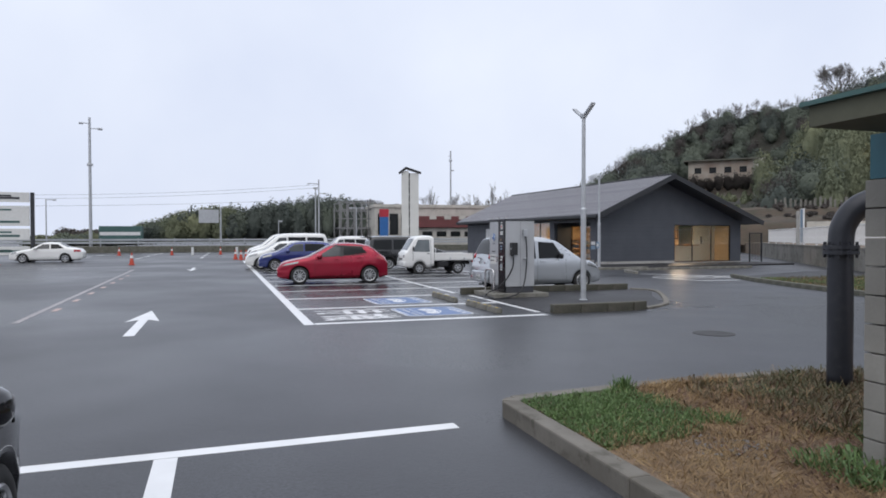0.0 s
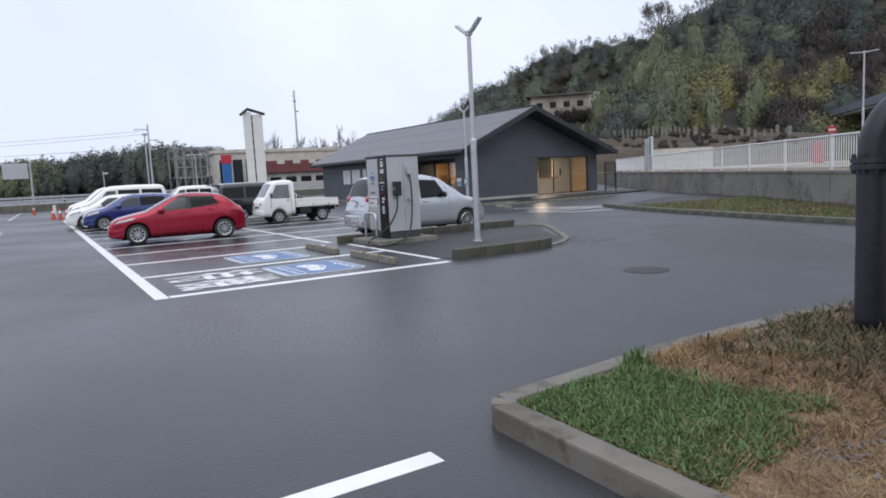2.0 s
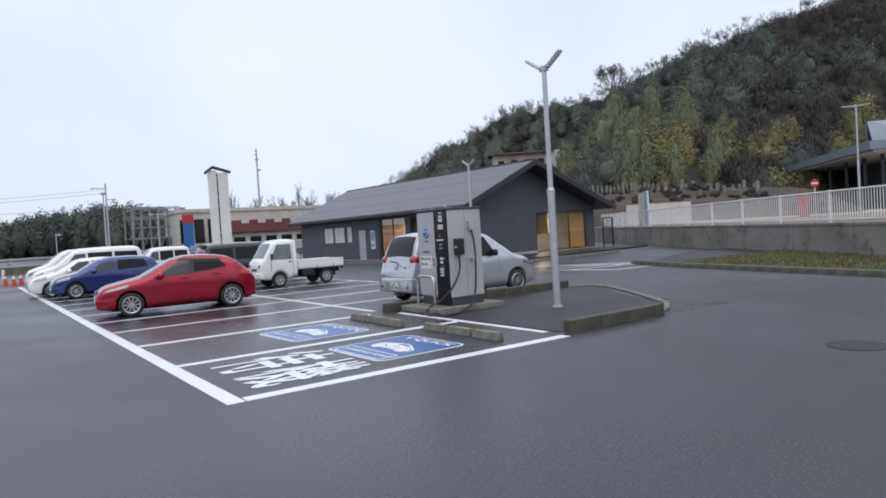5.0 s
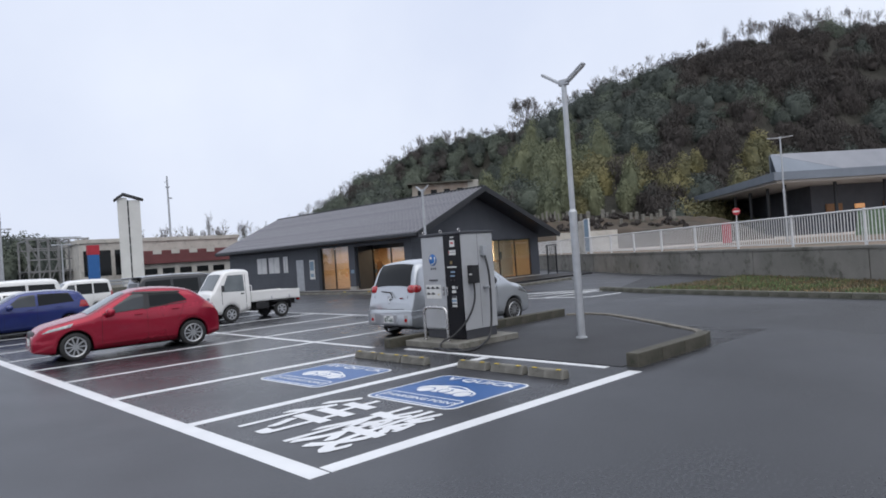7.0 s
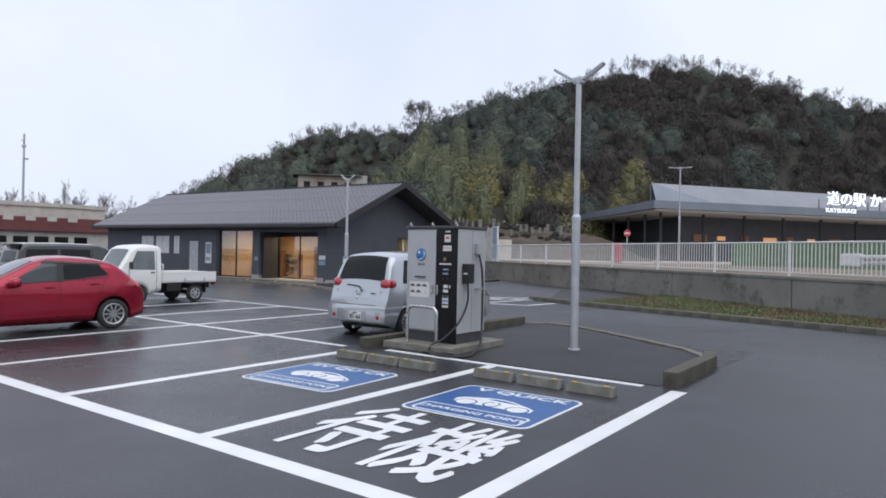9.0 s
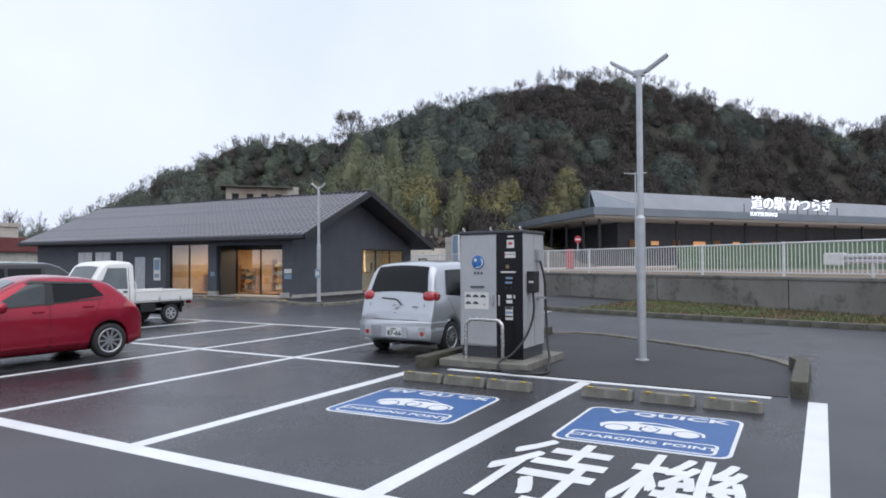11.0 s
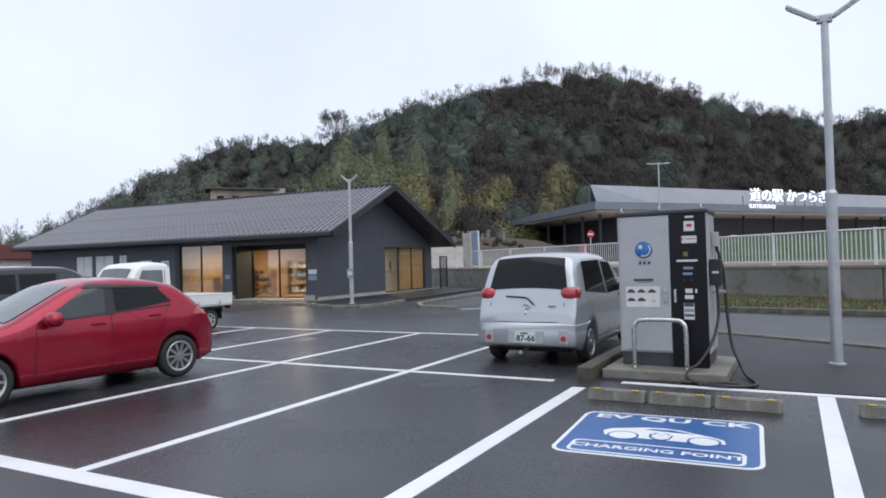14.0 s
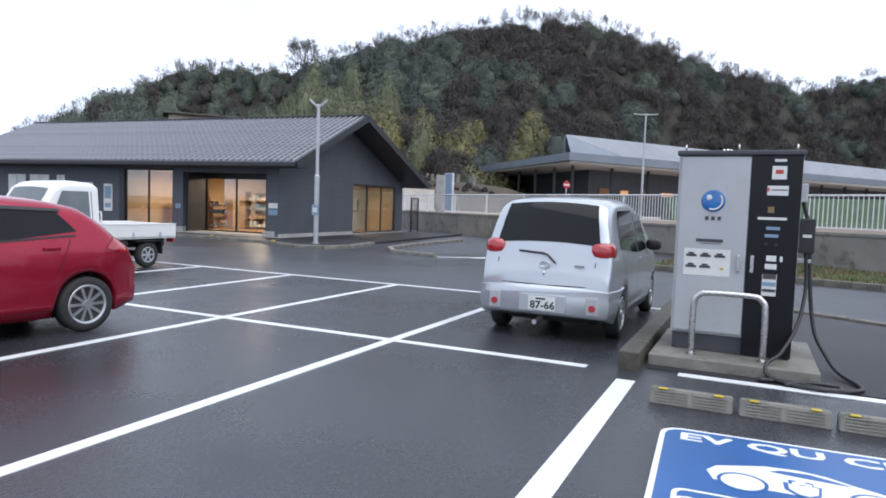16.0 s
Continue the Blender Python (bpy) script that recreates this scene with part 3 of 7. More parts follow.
# hatched box by the verge
for a, b in (((16.0, 8.3), (17.6, 8.1)), ((15.4, 10.6), (16.0, 8.3)), ((16.6, 13.2), (20.0, 9.4)), ((15.7, 10.0), (17.9, 9.6)), ((16.0, 11.4), (18.8, 9.9)), ((17.2, 12.4), (18.4, 9.4))):
    marking(a, b, 0.15, "white hatched road marking", z=0.001)


def arrow(x, y, turn, size, label):
    bm = bmesh.new()
    pts = [(-0.09, 0), (0.09, 0), (0.09, 2.4), (0.32, 2.1), (0.0, 4.2), (-0.32, 2.1), (-0.09, 2.4)]
    lo = [bm.verts.new((px * size, py * size, 0.001)) for px, py in pts]
    hi = [bm.verts.new((px * size, py * size, 0.005)) for px, py in pts]
    bm.faces.new(hi)
    for k in range(7):
        bm.faces.new((lo[k], lo[(k + 1) % 7], hi[(k + 1) % 7], hi[k]))
    ob = structure("trim_road_arrow", bm, PAINT, label, "road marking")
    ob.matrix_basis = pose(x, y, 0, 0, 0, turn)


arrow(-3.15, -0.6, 1, 1.0, "white painted arrow on the driving lane")
arrow(-3.5, 27, 180, 0.9, "distant white painted arrow on the driving lane")
for yy in (46, 52, 58, 64):
    for xx in (-14, -9, -4, 1):
        marking((xx, yy), (xx + 0.1, yy + 3.5), 0.18, "far white painted parking line")


def bay_sign(x0, x1, y0, y1, missing, turn):
    """The blue panel of a charging bay; letters run with falling y, their tops towards +x."""
    label = "blue and white painted charging point sign on the asphalt"
    sign = thing("road_sign_panel", pose((x0 + x1) / 2, (y0 + y1) / 2, 0, 0, 0, turn), label, "road marking", "charging bay signs", "structure")
    w, h = y1 - y0, x1 - x0

    def rounded(hw, hh, r, z):
        pts = []
        for cx, cy, a0 in ((hw - r, hh - r, 0), (-hw + r, hh - r, 90), (-hw + r, -hh + r, 180), (hw - r, -hh + r, 270)):
            pts += [(cx + r * math.cos(radians(a0 + t)), cy + r * math.sin(radians(a0 + t))) for t in (0, 30, 60, 90)]
        return prism(pts, 0.0, z)

    part("border", rounded(w / 2, h / 2, 0.14, 0.004), PAINT, sign, "white border")
    part("panel", rounded(w / 2 - 0.035, h / 2 - 0.035, 0.115, 0.0052), PAINT_BLUE, sign)
    part("lettering", text_bm(missing, 0.215, pose(0.0, h * 0.375, 0.0062), squeeze=1.45, heavy=0.012), PAINT, sign, "white lettering")
    band = rounded(w / 2 - 0.13, h * 0.115, 0.07, 0.0060)
    bmesh.ops.translate(band, verts=band.verts, vec=(0, -h * 0.345, 0))
    part("band_border", band, PAINT, sign, "white border of the lower band")
    band = rounded(w / 2 - 0.16, h * 0.115 - 0.028, 0.05, 0.0068)
    bmesh.ops.translate(band, verts=band.verts, vec=(0, -h * 0.345, 0))
    part("band", band, PAINT_BLUE, sign)
    part("lettering", text_bm("CHARGING POINT", 0.135, pose(0, -h * 0.345, 0.0078), squeeze=1.2, heavy=0.007), PAINT, sign, "white lettering")
    # the little car with a plug
    outline = [(-0.52, -0.14), (-0.56, -0.02), (-0.5, 0.07), (-0.34, 0.13), (-0.2, 0.18), (0.0, 0.2), (0.16, 0.17), (0.3, 0.1), (0.45, 0.04), (0.56, -0.03), (0.58, -0.14), (0.4, -0.17), (0.0, -0.17), (-0.3, -0.17)]
    part("car_symbol", prism([(0.92 * a, 1.1 * b + 0.03) for a, b in outline], 0.0, 0.0062), PAINT, sign, "white car symbol")
    win = [(-0.16, 0.1), (-0.1, 0.145), (0.06, 0.155), (0.2, 0.1), (0.28, 0.06), (0.0, 0.08)]
    part("window_symbol", prism([(a, b + 0.05) for a, b in win], 0.0, 0.0072), PAINT_BLUE, sign)
    for cx in (-0.32, 0.36):
        bm = lathe([(0.0, 0.14), (0.0070, 0.14)], 20, "Z", at=(cx, -0.1, 0))
        part("wheel_symbol", bm, PAINT_BLUE, sign)
        bm = lathe([(0.0, 0.118), (0.0080, 0.118)], 20, "Z", at=(cx, -0.1, 0))
        part("wheel_symbol", bm, PAINT, sign)
    plug = [(-0.12, 0.02), (-0.09, 0.02), (-0.09, 0.07), (-0.05, 0.07), (-0.05, 0.02), (0.0, 0.02), (0.0, 0.07), (0.04, 0.07), (0.04, 0.02), (0.08, 0.02), (0.06, -0.12), (0.0, -0.17), (-0.06, -0.16), (-0.12, -0.08)]
    part("plug_symbol", prism([(a + 0.02, b - 0.01) for a, b in plug], 0.0, 0.0086), PAINT_BLUE, sign)
    part("plug_symbol", prism([(0.8 * a + 0.02, 0.8 * b - 0.02) for a, b in plug], 0.0, 0.0094), PAINT, sign)


bay_sign(2.01, 3.53, 3.36, 5.01, "EV QU CK", -87)
bay_sign(2.13, 3.68, 0.64, 2.27, " V QUICK", -88.5)
for word, yy in (("待", 1.93), ("機", 0.87)):
    bm = text_bm(word, 0.92, pose(1.02, yy, 0.0045, 0, 0, -90) @ Matrix.Diagonal((1.04, 1.95, 1, 1)), heavy=0.021)
    structure("trim_road_lettering", bm, PAINT, "large white painted waiting bay character", "road marking")

# ---- first building ----
B1 = pose(19.35, 21.25, 0, 0, 0, 3)
U0, V0, U1, V1 = -0.2, 0.15, 10.9, 19.7
RIDGE_U, RIDGE_Z, EAVE_U, EAVE_Z, FAR_U, FAR_Z, RV0, RV1 = 4.45, 5.46, -0.95, 3.02, 11.45, 2.68, -1.15, 20.2
house = thing("rest_house", B1, "dark slate-grey clad rest house with a low metal roof", "building")


def roof_z(u):
    return EAVE_Z + (RIDGE_Z - EAVE_Z) * (u - EAVE_U) / (RIDGE_U - EAVE_U) if u < RIDGE_U else RIDGE_Z + (FAR_Z - RIDGE_Z) * (u - RIDGE_U) / (FAR_U - RIDGE_U)


def wall_v(u, v0, v1, z0, z1, t=0.16):
    return (u, u + t, v0, v1, z0, z1)


def gable_bm(v0, v1, u0, u1, z0):
    bm = bmesh.new()
    us = [u0, *([RIDGE_U] if u0 < RIDGE_U < u1 else []), u1]
    ring = [(u0, z0), *[(u, roof_z(u) - 0.2) for u in us], (u1, z0)]
    a = [bm.verts.new((u, v0, z)) for u, z in ring]
    b = [bm.verts.new((u, v1, z)) for u, z in ring]
    bm.faces.new(a)
    bm.faces.new(b[::-1])
    for k in range(len(a)):
        j = (k + 1) % len(a)
        bm.faces.new((a[k], b[k], b[j], a[j]))
    return bm


GW0, GW1, GWZ = 5.55, 10.05, 2.48
for name, bm in (
    ("wall", gable_bm(V0, V0 + 0.16, U0, GW0, 0.14)),
    ("wall", gable_bm(V0, V0 + 0.16, GW0, GW1, GWZ)),
    ("wall", gable_bm(V0, V0 + 0.16, GW1, U1, 0.14)),
    ("wall", gable_bm(V1 - 0.16, V1, U0, U1, 0.14)),
    ("wall", boxes((U1 - 0.16, U1, V0 + 0.16, V1 - 0.16, 0.14, 2.6))),
    ("wall", boxes(wall_v(U0, V0 + 0.16, 0.75, 0.14, 3.0))),
    ("wall", boxes(wall_v(U0, 5.0, 5.55, 0.14, 3.0))),
    ("wall", boxes(wall_v(U0, 8.6, V1 - 0.16, 0.14, 3.0))),
    ("lintel", boxes(wall_v(U0, 0.75, 5.0, 2.62, 3.0), wall_v(U0, 5.55, 8.6, 2.74, 3.0))),
):
    part(name, bm, CLADDING, house)
# porch recess drawn darker than the cladding: its shade is in the charcoal
part("porch_wall", boxes((U0 + 0.16, 1.1, 4.86, 5.0, 0.14, 3.0), (U0 + 0.16, 1.1, 0.75, 0.9, 0.14, 3.0), (1.0, 1.12, 0.9, 1.66, 0.14, 2.9), (1.0, 1.12, 1.66, 4.86, 2.47, 2.9)), CLADDING_DARK, house, "porch recess walls with their shade in the charcoal colour")
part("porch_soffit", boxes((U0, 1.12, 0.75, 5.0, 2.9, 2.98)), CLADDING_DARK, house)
part("plinth", boxes((U0 - 0.02, U1 + 0.02, V0 - 0.02, V0 + 0.18, 0.0, 0.14), (U0 - 0.02, U0 + 0.18, V0 + 0.18, 0.9, 0, 0.34), (U0 - 0.02, U0 + 0.18, 4.98, 5.57, 0, 0.34), (U0 - 0.02, U0 + 0.18, 5.57, V1, 0.0, 0.14), (U0, 1.2, 0.9, 4.98, 0.0, 0.15)), PLINTH, house, "pale concrete plinth")
part("plinth", boxes((U0 - 0.03, GW0, V0 - 0.03, V0 - 0.005, 0.0, 0.24)), PLINTH, house, "pale concrete plinth")
# horizontal cladding boards shown by thin shadow lines
lines = []
for k in range(1, 12):
    z = 0.14 + 0.24 * k
    lines += [(U0 - 0.004, U0 + 0.01, 8.6, V1, z, z + 0.005), (U0 - 0.004, U0 + 0.01, V0, 0.74, z, z + 0.005), (U0 - 0.004, GW0 - 0.01, V0 - 0.004, V0 + 0.01, z, z + 0.005)]
tagged(part("board_joint", boxes(*lines), CLADDING_DARK, house), kind="stuff")
# roof: two slabs, ridge cap, verge boards, gutter and standing seams
for u0, z0, u1, z1 in ((EAVE_U, EAVE_Z, RIDGE_U, RIDGE_Z), (FAR_U, FAR_Z, RIDGE_U, RIDGE_Z)):
    bm = bmesh.new()
    ring = [(u0, z0), (u1, z1), (u1, z1 - 0.16), (u0, z0 - 0.16)]
    a, b = ([bm.verts.new((u, v, z)) for u, z in ring] for v in (RV0, RV1))
    bm.faces.new(a)
    bm.faces.new(b[::-1])
    for k in range(4):
        j = (k + 1) % 4
        bm.faces.new((a[k], b[k], b[j], a[j]))
    part("roof", bm, ROOF_METAL, house, "wet grey metal roof sheet")
    # battens across the slope and seams down it
    rise = math.degrees(math.atan2(z1 - z0, u1 - u0))
    length = math.hypot(u1 - u0, z1 - z0)
    sm = None
    for k in range(72):
        v = RV0 + 0.15 + k * (RV1 - RV0 - 0.3) / 71
        m = pose((u0 + u1) / 2, v, (z0 + z1) / 2 + 0.024, 0, -rise, 0)
        if sm is None:
            first = part("roof_seam", boxes((-length / 2, length / 2, -0.026, 0.026, -0.02, 0.048), bevel=0.008), ROOF_RIB, house)
            first.matrix_basis, sm = m, first.data
        else:
            shared("roof_seam", sm, house, m)
    steps = boxes(*[(-length / 2 + d, -length / 2 + d + 0.055, (RV0 - RV1) / 2 + 0.02, (RV1 - RV0) / 2 - 0.02, -0.01, 0.014) for d in [0.3 * q for q in range(1, int(length / 0.3))]])
    ob = tagged(part("roof_lap", steps, ROOF_RIB, house), kind="stuff")
    ob.matrix_basis = pose((u0 + u1) / 2, (RV0 + RV1) / 2, (z0 + z1) / 2 + 0.004, 0, -rise, 0)
part("ridge_cap", boxes((RIDGE_U - 0.16, RIDGE_U + 0.16, RV0 - 0.02, RV1 + 0.02, RIDGE_Z - 0.03, RIDGE_Z + 0.07), bevel=0.03), CLADDING_DARK, house)
part("gutter", boxes((EAVE_U - 0.12, EAVE_U - 0.003, RV0, RV1, EAVE_Z - 0.17, EAVE_Z - 0.02), bevel=0.02), CLADDING_DARK, house)
for v in (RV0, RV1):
    for u0, z0 in ((EAVE_U, EAVE_Z), (FAR_U, FAR_Z)):
        rise = math.degrees(math.atan2(RIDGE_Z - z0, RIDGE_U - u0))
        length = math.hypot(RIDGE_U - u0, RIDGE_Z - z0)
        ob = part("verge_board", boxes((-length / 2, length / 2, -0.03, 0.03, -0.14, 0.14)), CLADDING_DARK, house)
        ob.matrix_basis = pose((u0 + RIDGE_U) / 2, v + (-0.031 if v < 0 else 0.031), (z0 + RIDGE_Z) / 2 - 0.1, 0, -rise, 0)
# soffit under the overhang
part("soffit", boxes((EAVE_U + 0.02, U0 - 0.002, RV0 + 0.05, RV1 - 0.05, EAVE_Z - 0.2, EAVE_Z - 0.165)), CLADDING_DARK, house)


def glazing(name, axis, fixed, a0, a1, z0, z1, cuts, label, inward=0.07):
    """A window or door of panes in dark frames; axis says along which way it runs."""
    win = new(name)
    win.parent = house
    tagged(win, label)
    w = 0.055

    def bx(p0, p1, q0, q1, d0, d1):
        return (fixed + d0, fixed + d1, p0, p1, q0, q1) if axis == "v" else (p0, p1, fixed + d0, fixed + d1, q0, q1)

    stops = [a0, *cuts, a1]
    bars = [bx(a0, a1, z0, z0 + w, 0, inward), bx(a0, a1, z1 - w, z1, 0, inward)]
    bars += [bx(c - w / 2, c + w / 2, z0 + w, z1 - w, 0, inward) for c in cuts]
    bars += [bx(a0, a0 + w, z0 + w, z1 - w, 0, inward), bx(a1 - w, a1, z0 + w, z1 - w, 0, inward)]
    ob = mesh_ob("frame", boxes(*bars), FRAME_DARK)
    ob.parent = win
    for p, q in zip(stops, stops[1:]):
        pane = mesh_ob("pane", boxes(bx(p + w, q - w, z0 + w, z1 - w, inward / 2 - 0.004, inward / 2 + 0.004)), WINDOW_GLASS)
        pane.visible_shadow = False
        pane.parent = win


glazing("window", "u", V0 + 0.03, GW0, GW1, 0.14, GWZ, (7.0, 8.5), "three-pane window with a dark frame, lit inside")
glazing("window", "v", U0 + 0.03, 5.55, 8.3, 0.16, 2.74, (6.95,), "two-pane window with a dark frame, lit inside")
glazing("entrance_door", "v", 1.03, 1.66, 4.86, 0.15, 2.47, (3.25,), "sliding glass entrance doors with dark frames")
part("window_post", boxes((U0 - 0.02, U0 + 0.16, 8.3, 8.6, 0.14, 2.74)), CLADDING_DARK, house)
for v0, v1, z0, z1 in ((14.6, 15.8, 1.35, 2.4), (13.0, 14.3, 1.35, 2.4), (12.0, 12.5, 1.35, 2.4)):
    part("shutter_window", boxes((U0 - 0.03, U0 + 0.0, v0, v1, z0, z1), bevel=0.008), STEEL_WHITE, house, "pale frosted window")
    part("shutter_frame", boxes((U0 - 0.045, U0 - 0.03, (v0 + v1) / 2 - 0.02, (v0 + v1) / 2 + 0.02, z0, z1)), GALV, house)
part("service_door", boxes((U0 - 0.025, U0, 10.2, 11.0, 0.15, 2.1), bevel=0.006), GALV, house, "grey steel service door")
part("notice_board", boxes((U0 - 0.05, U0 - 0.002, 9.0, 9.5, 0.85, 2.05), bevel=0.006), STICKER, house, "white notice board with grey print")
part("notice_print", boxes((U0 - 0.054, U0 - 0.05, 9.05, 9.45, 1.4, 1.95), (U0 - 0.054, U0 - 0.05, 9.08, 9.42, 1.0, 1.2)), STICKER_BLUE, house)
part("wall_sign", boxes((U0 - 0.03, U0 - 0.002, 0.2, 0.62, 1.25, 1.45), bevel=0.004), STICKER, house, "small white wall sign")
part("wall_sign", boxes((U0 - 0.03, U0 - 0.002, 5.12, 5.38, 1.1, 1.3), bevel=0.004), STICKER_BLUE, house, "small blue wall sign")
part("wall_sign", boxes((U0 - 0.032, U0 - 0.002, 0.2, 0.62, 0.98, 1.2), bevel=0.004), STICKER_BLUE, house, "small blue wall sign")
lamp = part("porch_lamp", lathe([(2.86, 0.08), (2.9, 0.08)], 14, "Z", at=(0.5, 3.0, 0)), LAMP_GLOW, house, "lit round porch lamp")
# inside of the rest house
part("floor", boxes((1.12, U1 - 0.16, V0 + 0.16, 9.0, 0.02, 0.16), (U0 + 0.16, 1.12, 5.56, 9.0, 0.02, 0.16)), WOOD_MID, house)
part("ceiling", boxes((1.12, U1 - 0.16, V0 + 0.16, 9.0, 2.78, 2.9), (U0 + 0.16, 1.12, 5.0, 9.0, 2.78, 2.9)), PLASTER, house)
part("inner_wall", boxes((U0 + 0.16, U1 - 0.16, 9.0, 9.1, 0.02, 2.9), (U1 - 0.3, U1 - 0.17, V0 + 0.18, 9.0, 0.16, 2.78), (5.0, 5.1, 3.2, 9.0, 0.16, 2.78)), WOOD_PALE, house, "pale wood inner wall")


def shelf_unit(u, v, turn, w, h):
    sh = thing("shelf_unit", B1 @ pose(u, v, 0.16, 0, 0, turn), "wooden display shelf filled with goods inside the rest house", "shelf", "display shelves")
    part("side_panel", boxes((-w / 2, -w / 2 + 0.03, -0.2, 0.2, 0, h)), WOOD_MID, sh)
    part("side_panel", boxes((w / 2 - 0.03, w / 2, -0.2, 0.2, 0, h)), WOOD_MID, sh)
    rnd = random.Random(int(u * 10))
    for k in range(5):
        z = 0.08 + k * (h - 0.1) / 4
        part("shelf_board", boxes((-w / 2 + 0.03, w / 2 - 0.03, -0.2, 0.2, z, z + 0.025)), WOOD_PALE, sh)
        if k < 4:
            goods, x = [], -w / 2 + 0.06
            while x < w / 2 - 0.2:
                ww = rnd.uniform(0.08, 0.2)
                goods.append((x, x + ww, -0.12, 0.12, z + 0.026, z + rnd.uniform(0.12, 0.3)))
                x += ww + rnd.uniform(0.01, 0.12)
            part("goods", boxes(*goods), (STICKER, WOOD_PALE, STICKER_BLUE, PLASTER)[k % 4], sh)


for u, v, turn, w, h in ((3.4, 2.4, 90, 1.6, 1.6), (4.6, 4.6, 90, 1.8, 1.8), (2.9, 7.4, 90, 1.8, 1.5), (6.2, 3.2, 0, 1.5, 1.0), (3.2, 6.0, 90, 1.2, 1.3)):
    shelf_unit(u, v, turn, w, h)
part("partition", boxes((8.75, U1 - 0.31, 2.1, 2.2, 0.16, 2.78)), PLASTER, house, "cream plaster partition")
part("partition", boxes((5.1, 8.75, 3.5, 3.6, 0.16, 2.78)), WOOD_PALE, house, "pale wood partition")
part("wall_phone", boxes((9.35, 9.48, 2.06, 2.1, 1.25, 1.75), bevel=0.01), CLADDING_DARK, house, "small dark wall box")
counter = thing("counter", B1 @ pose(7.75, 1.9, 0.16), "pale wooden counter inside the rest house", "counter")
part("front_panel", boxes((-0.95, 0.95, -0.28, 0.28, 0.0, 0.98), bevel=0.01), PLASTER, counter)
part("top", boxes((-1.0, 1.0, -0.33, 0.33, 0.98, 1.03), bevel=0.01), WOOD_MID, counter, "brown wooden top")
for u, z0, z1 in ((6.35, 1.25, 2.25), (7.55, 1.2, 2.3), (8.35, 1.55, 2.25)):
    notice = thing("framed_notice", B1 @ pose(u, 3.47, 0.0), "dark framed notice on the pale wood partition", "picture", "notices in the rest house")
    part("frame", boxes((-0.32, 0.32, -0.025, 0.025, z0, z1), bevel=0.008), FRAME_DARK, notice)
    part("sheet", boxes((-0.26, 0.26, -0.031, -0.026, z0 + 0.07, z1 - 0.07)), WOOD_MID, notice, "brown printed sheet")
for u, v in ((2.8, 3.0), (2.8, 7.0), (7.3, 1.9)):
    lt = thing("ceiling_lamp", B1 @ pose(u, v, 2.7), "lit warm round ceiling lamp in the rest house", "lamp", "ceiling lamps")
    part("shade", lathe([(0.0, 0.26), (0.02, 0.28), (0.078, 0.28)], 18, "Z"), LAMP_GLOW, lt, "glowing diffuser")
    ld = bpy.data.lights.new("room_light", "AREA")
    ld.energy, ld.size, ld.color, ld.shape = 130, 0.6, (1.0, 0.76, 0.50), "DISK"
    lo = new("room_light", ld)
    lo.matrix_world = B1 @ pose(u, v, 2.62)

# pavement in front of the rest house
pave = [(-1.5, 20.5), (-1.5, 2.0), (-2.0, -0.6), (-3.1, -2.7), (-2.9, -3.6), (-2.0, -4.0), (0.5, -3.6), (12, -3.0), (12, 0.2), (-0.18, 0.2), (-0.18, 20.5)]
pts = [B1 @ Vector((u, v, 0)) for u, v in pave]
structure("pavement", prism([(p.x, p.y) for p in pts], -0.1, 0.09), ASPHALT_ISLAND, "dark raised pavement round the rest house", "pavement")
kp = [B1 @ Vector((u, v, 0)) for u, v in [(-1.58, 20.5), (-1.58, 2.0), (-2.1, -0.6), (-3.2, -2.7), (-3.0, -3.7), (-2.0, -4.1), (0.5, -3.7)]]
kerb_run("kerb_rest_house", [(p.x, p.y) for p in kp], 0.15, 0.12, "low concrete kerb with yellow studs by the rest house", CONCRETE, 1.0)
for v in (4.3, 2.2, -1.2):
    p = B1 @ Vector((-1.58 - (0.75 if v < 0 else 0), v, 0.12))
    st = thing("kerb_stud", pose(*p), "small yellow reflector stud on the kerb", "reflector", "kerb studs")
    part("stud", boxes((-0.04, 0.04, -0.08, 0.08, 0, 0.035), bevel=0.01), YELLOW, st)
kerb_run("kerb_passage", [(16.4, 13.2), (16.9, 14.9), (18.2, 15.8), (20.5, 16.2), (26, 16.5)], 0.16, 0.12, "low concrete kerb beside the passage", CONCRETE)


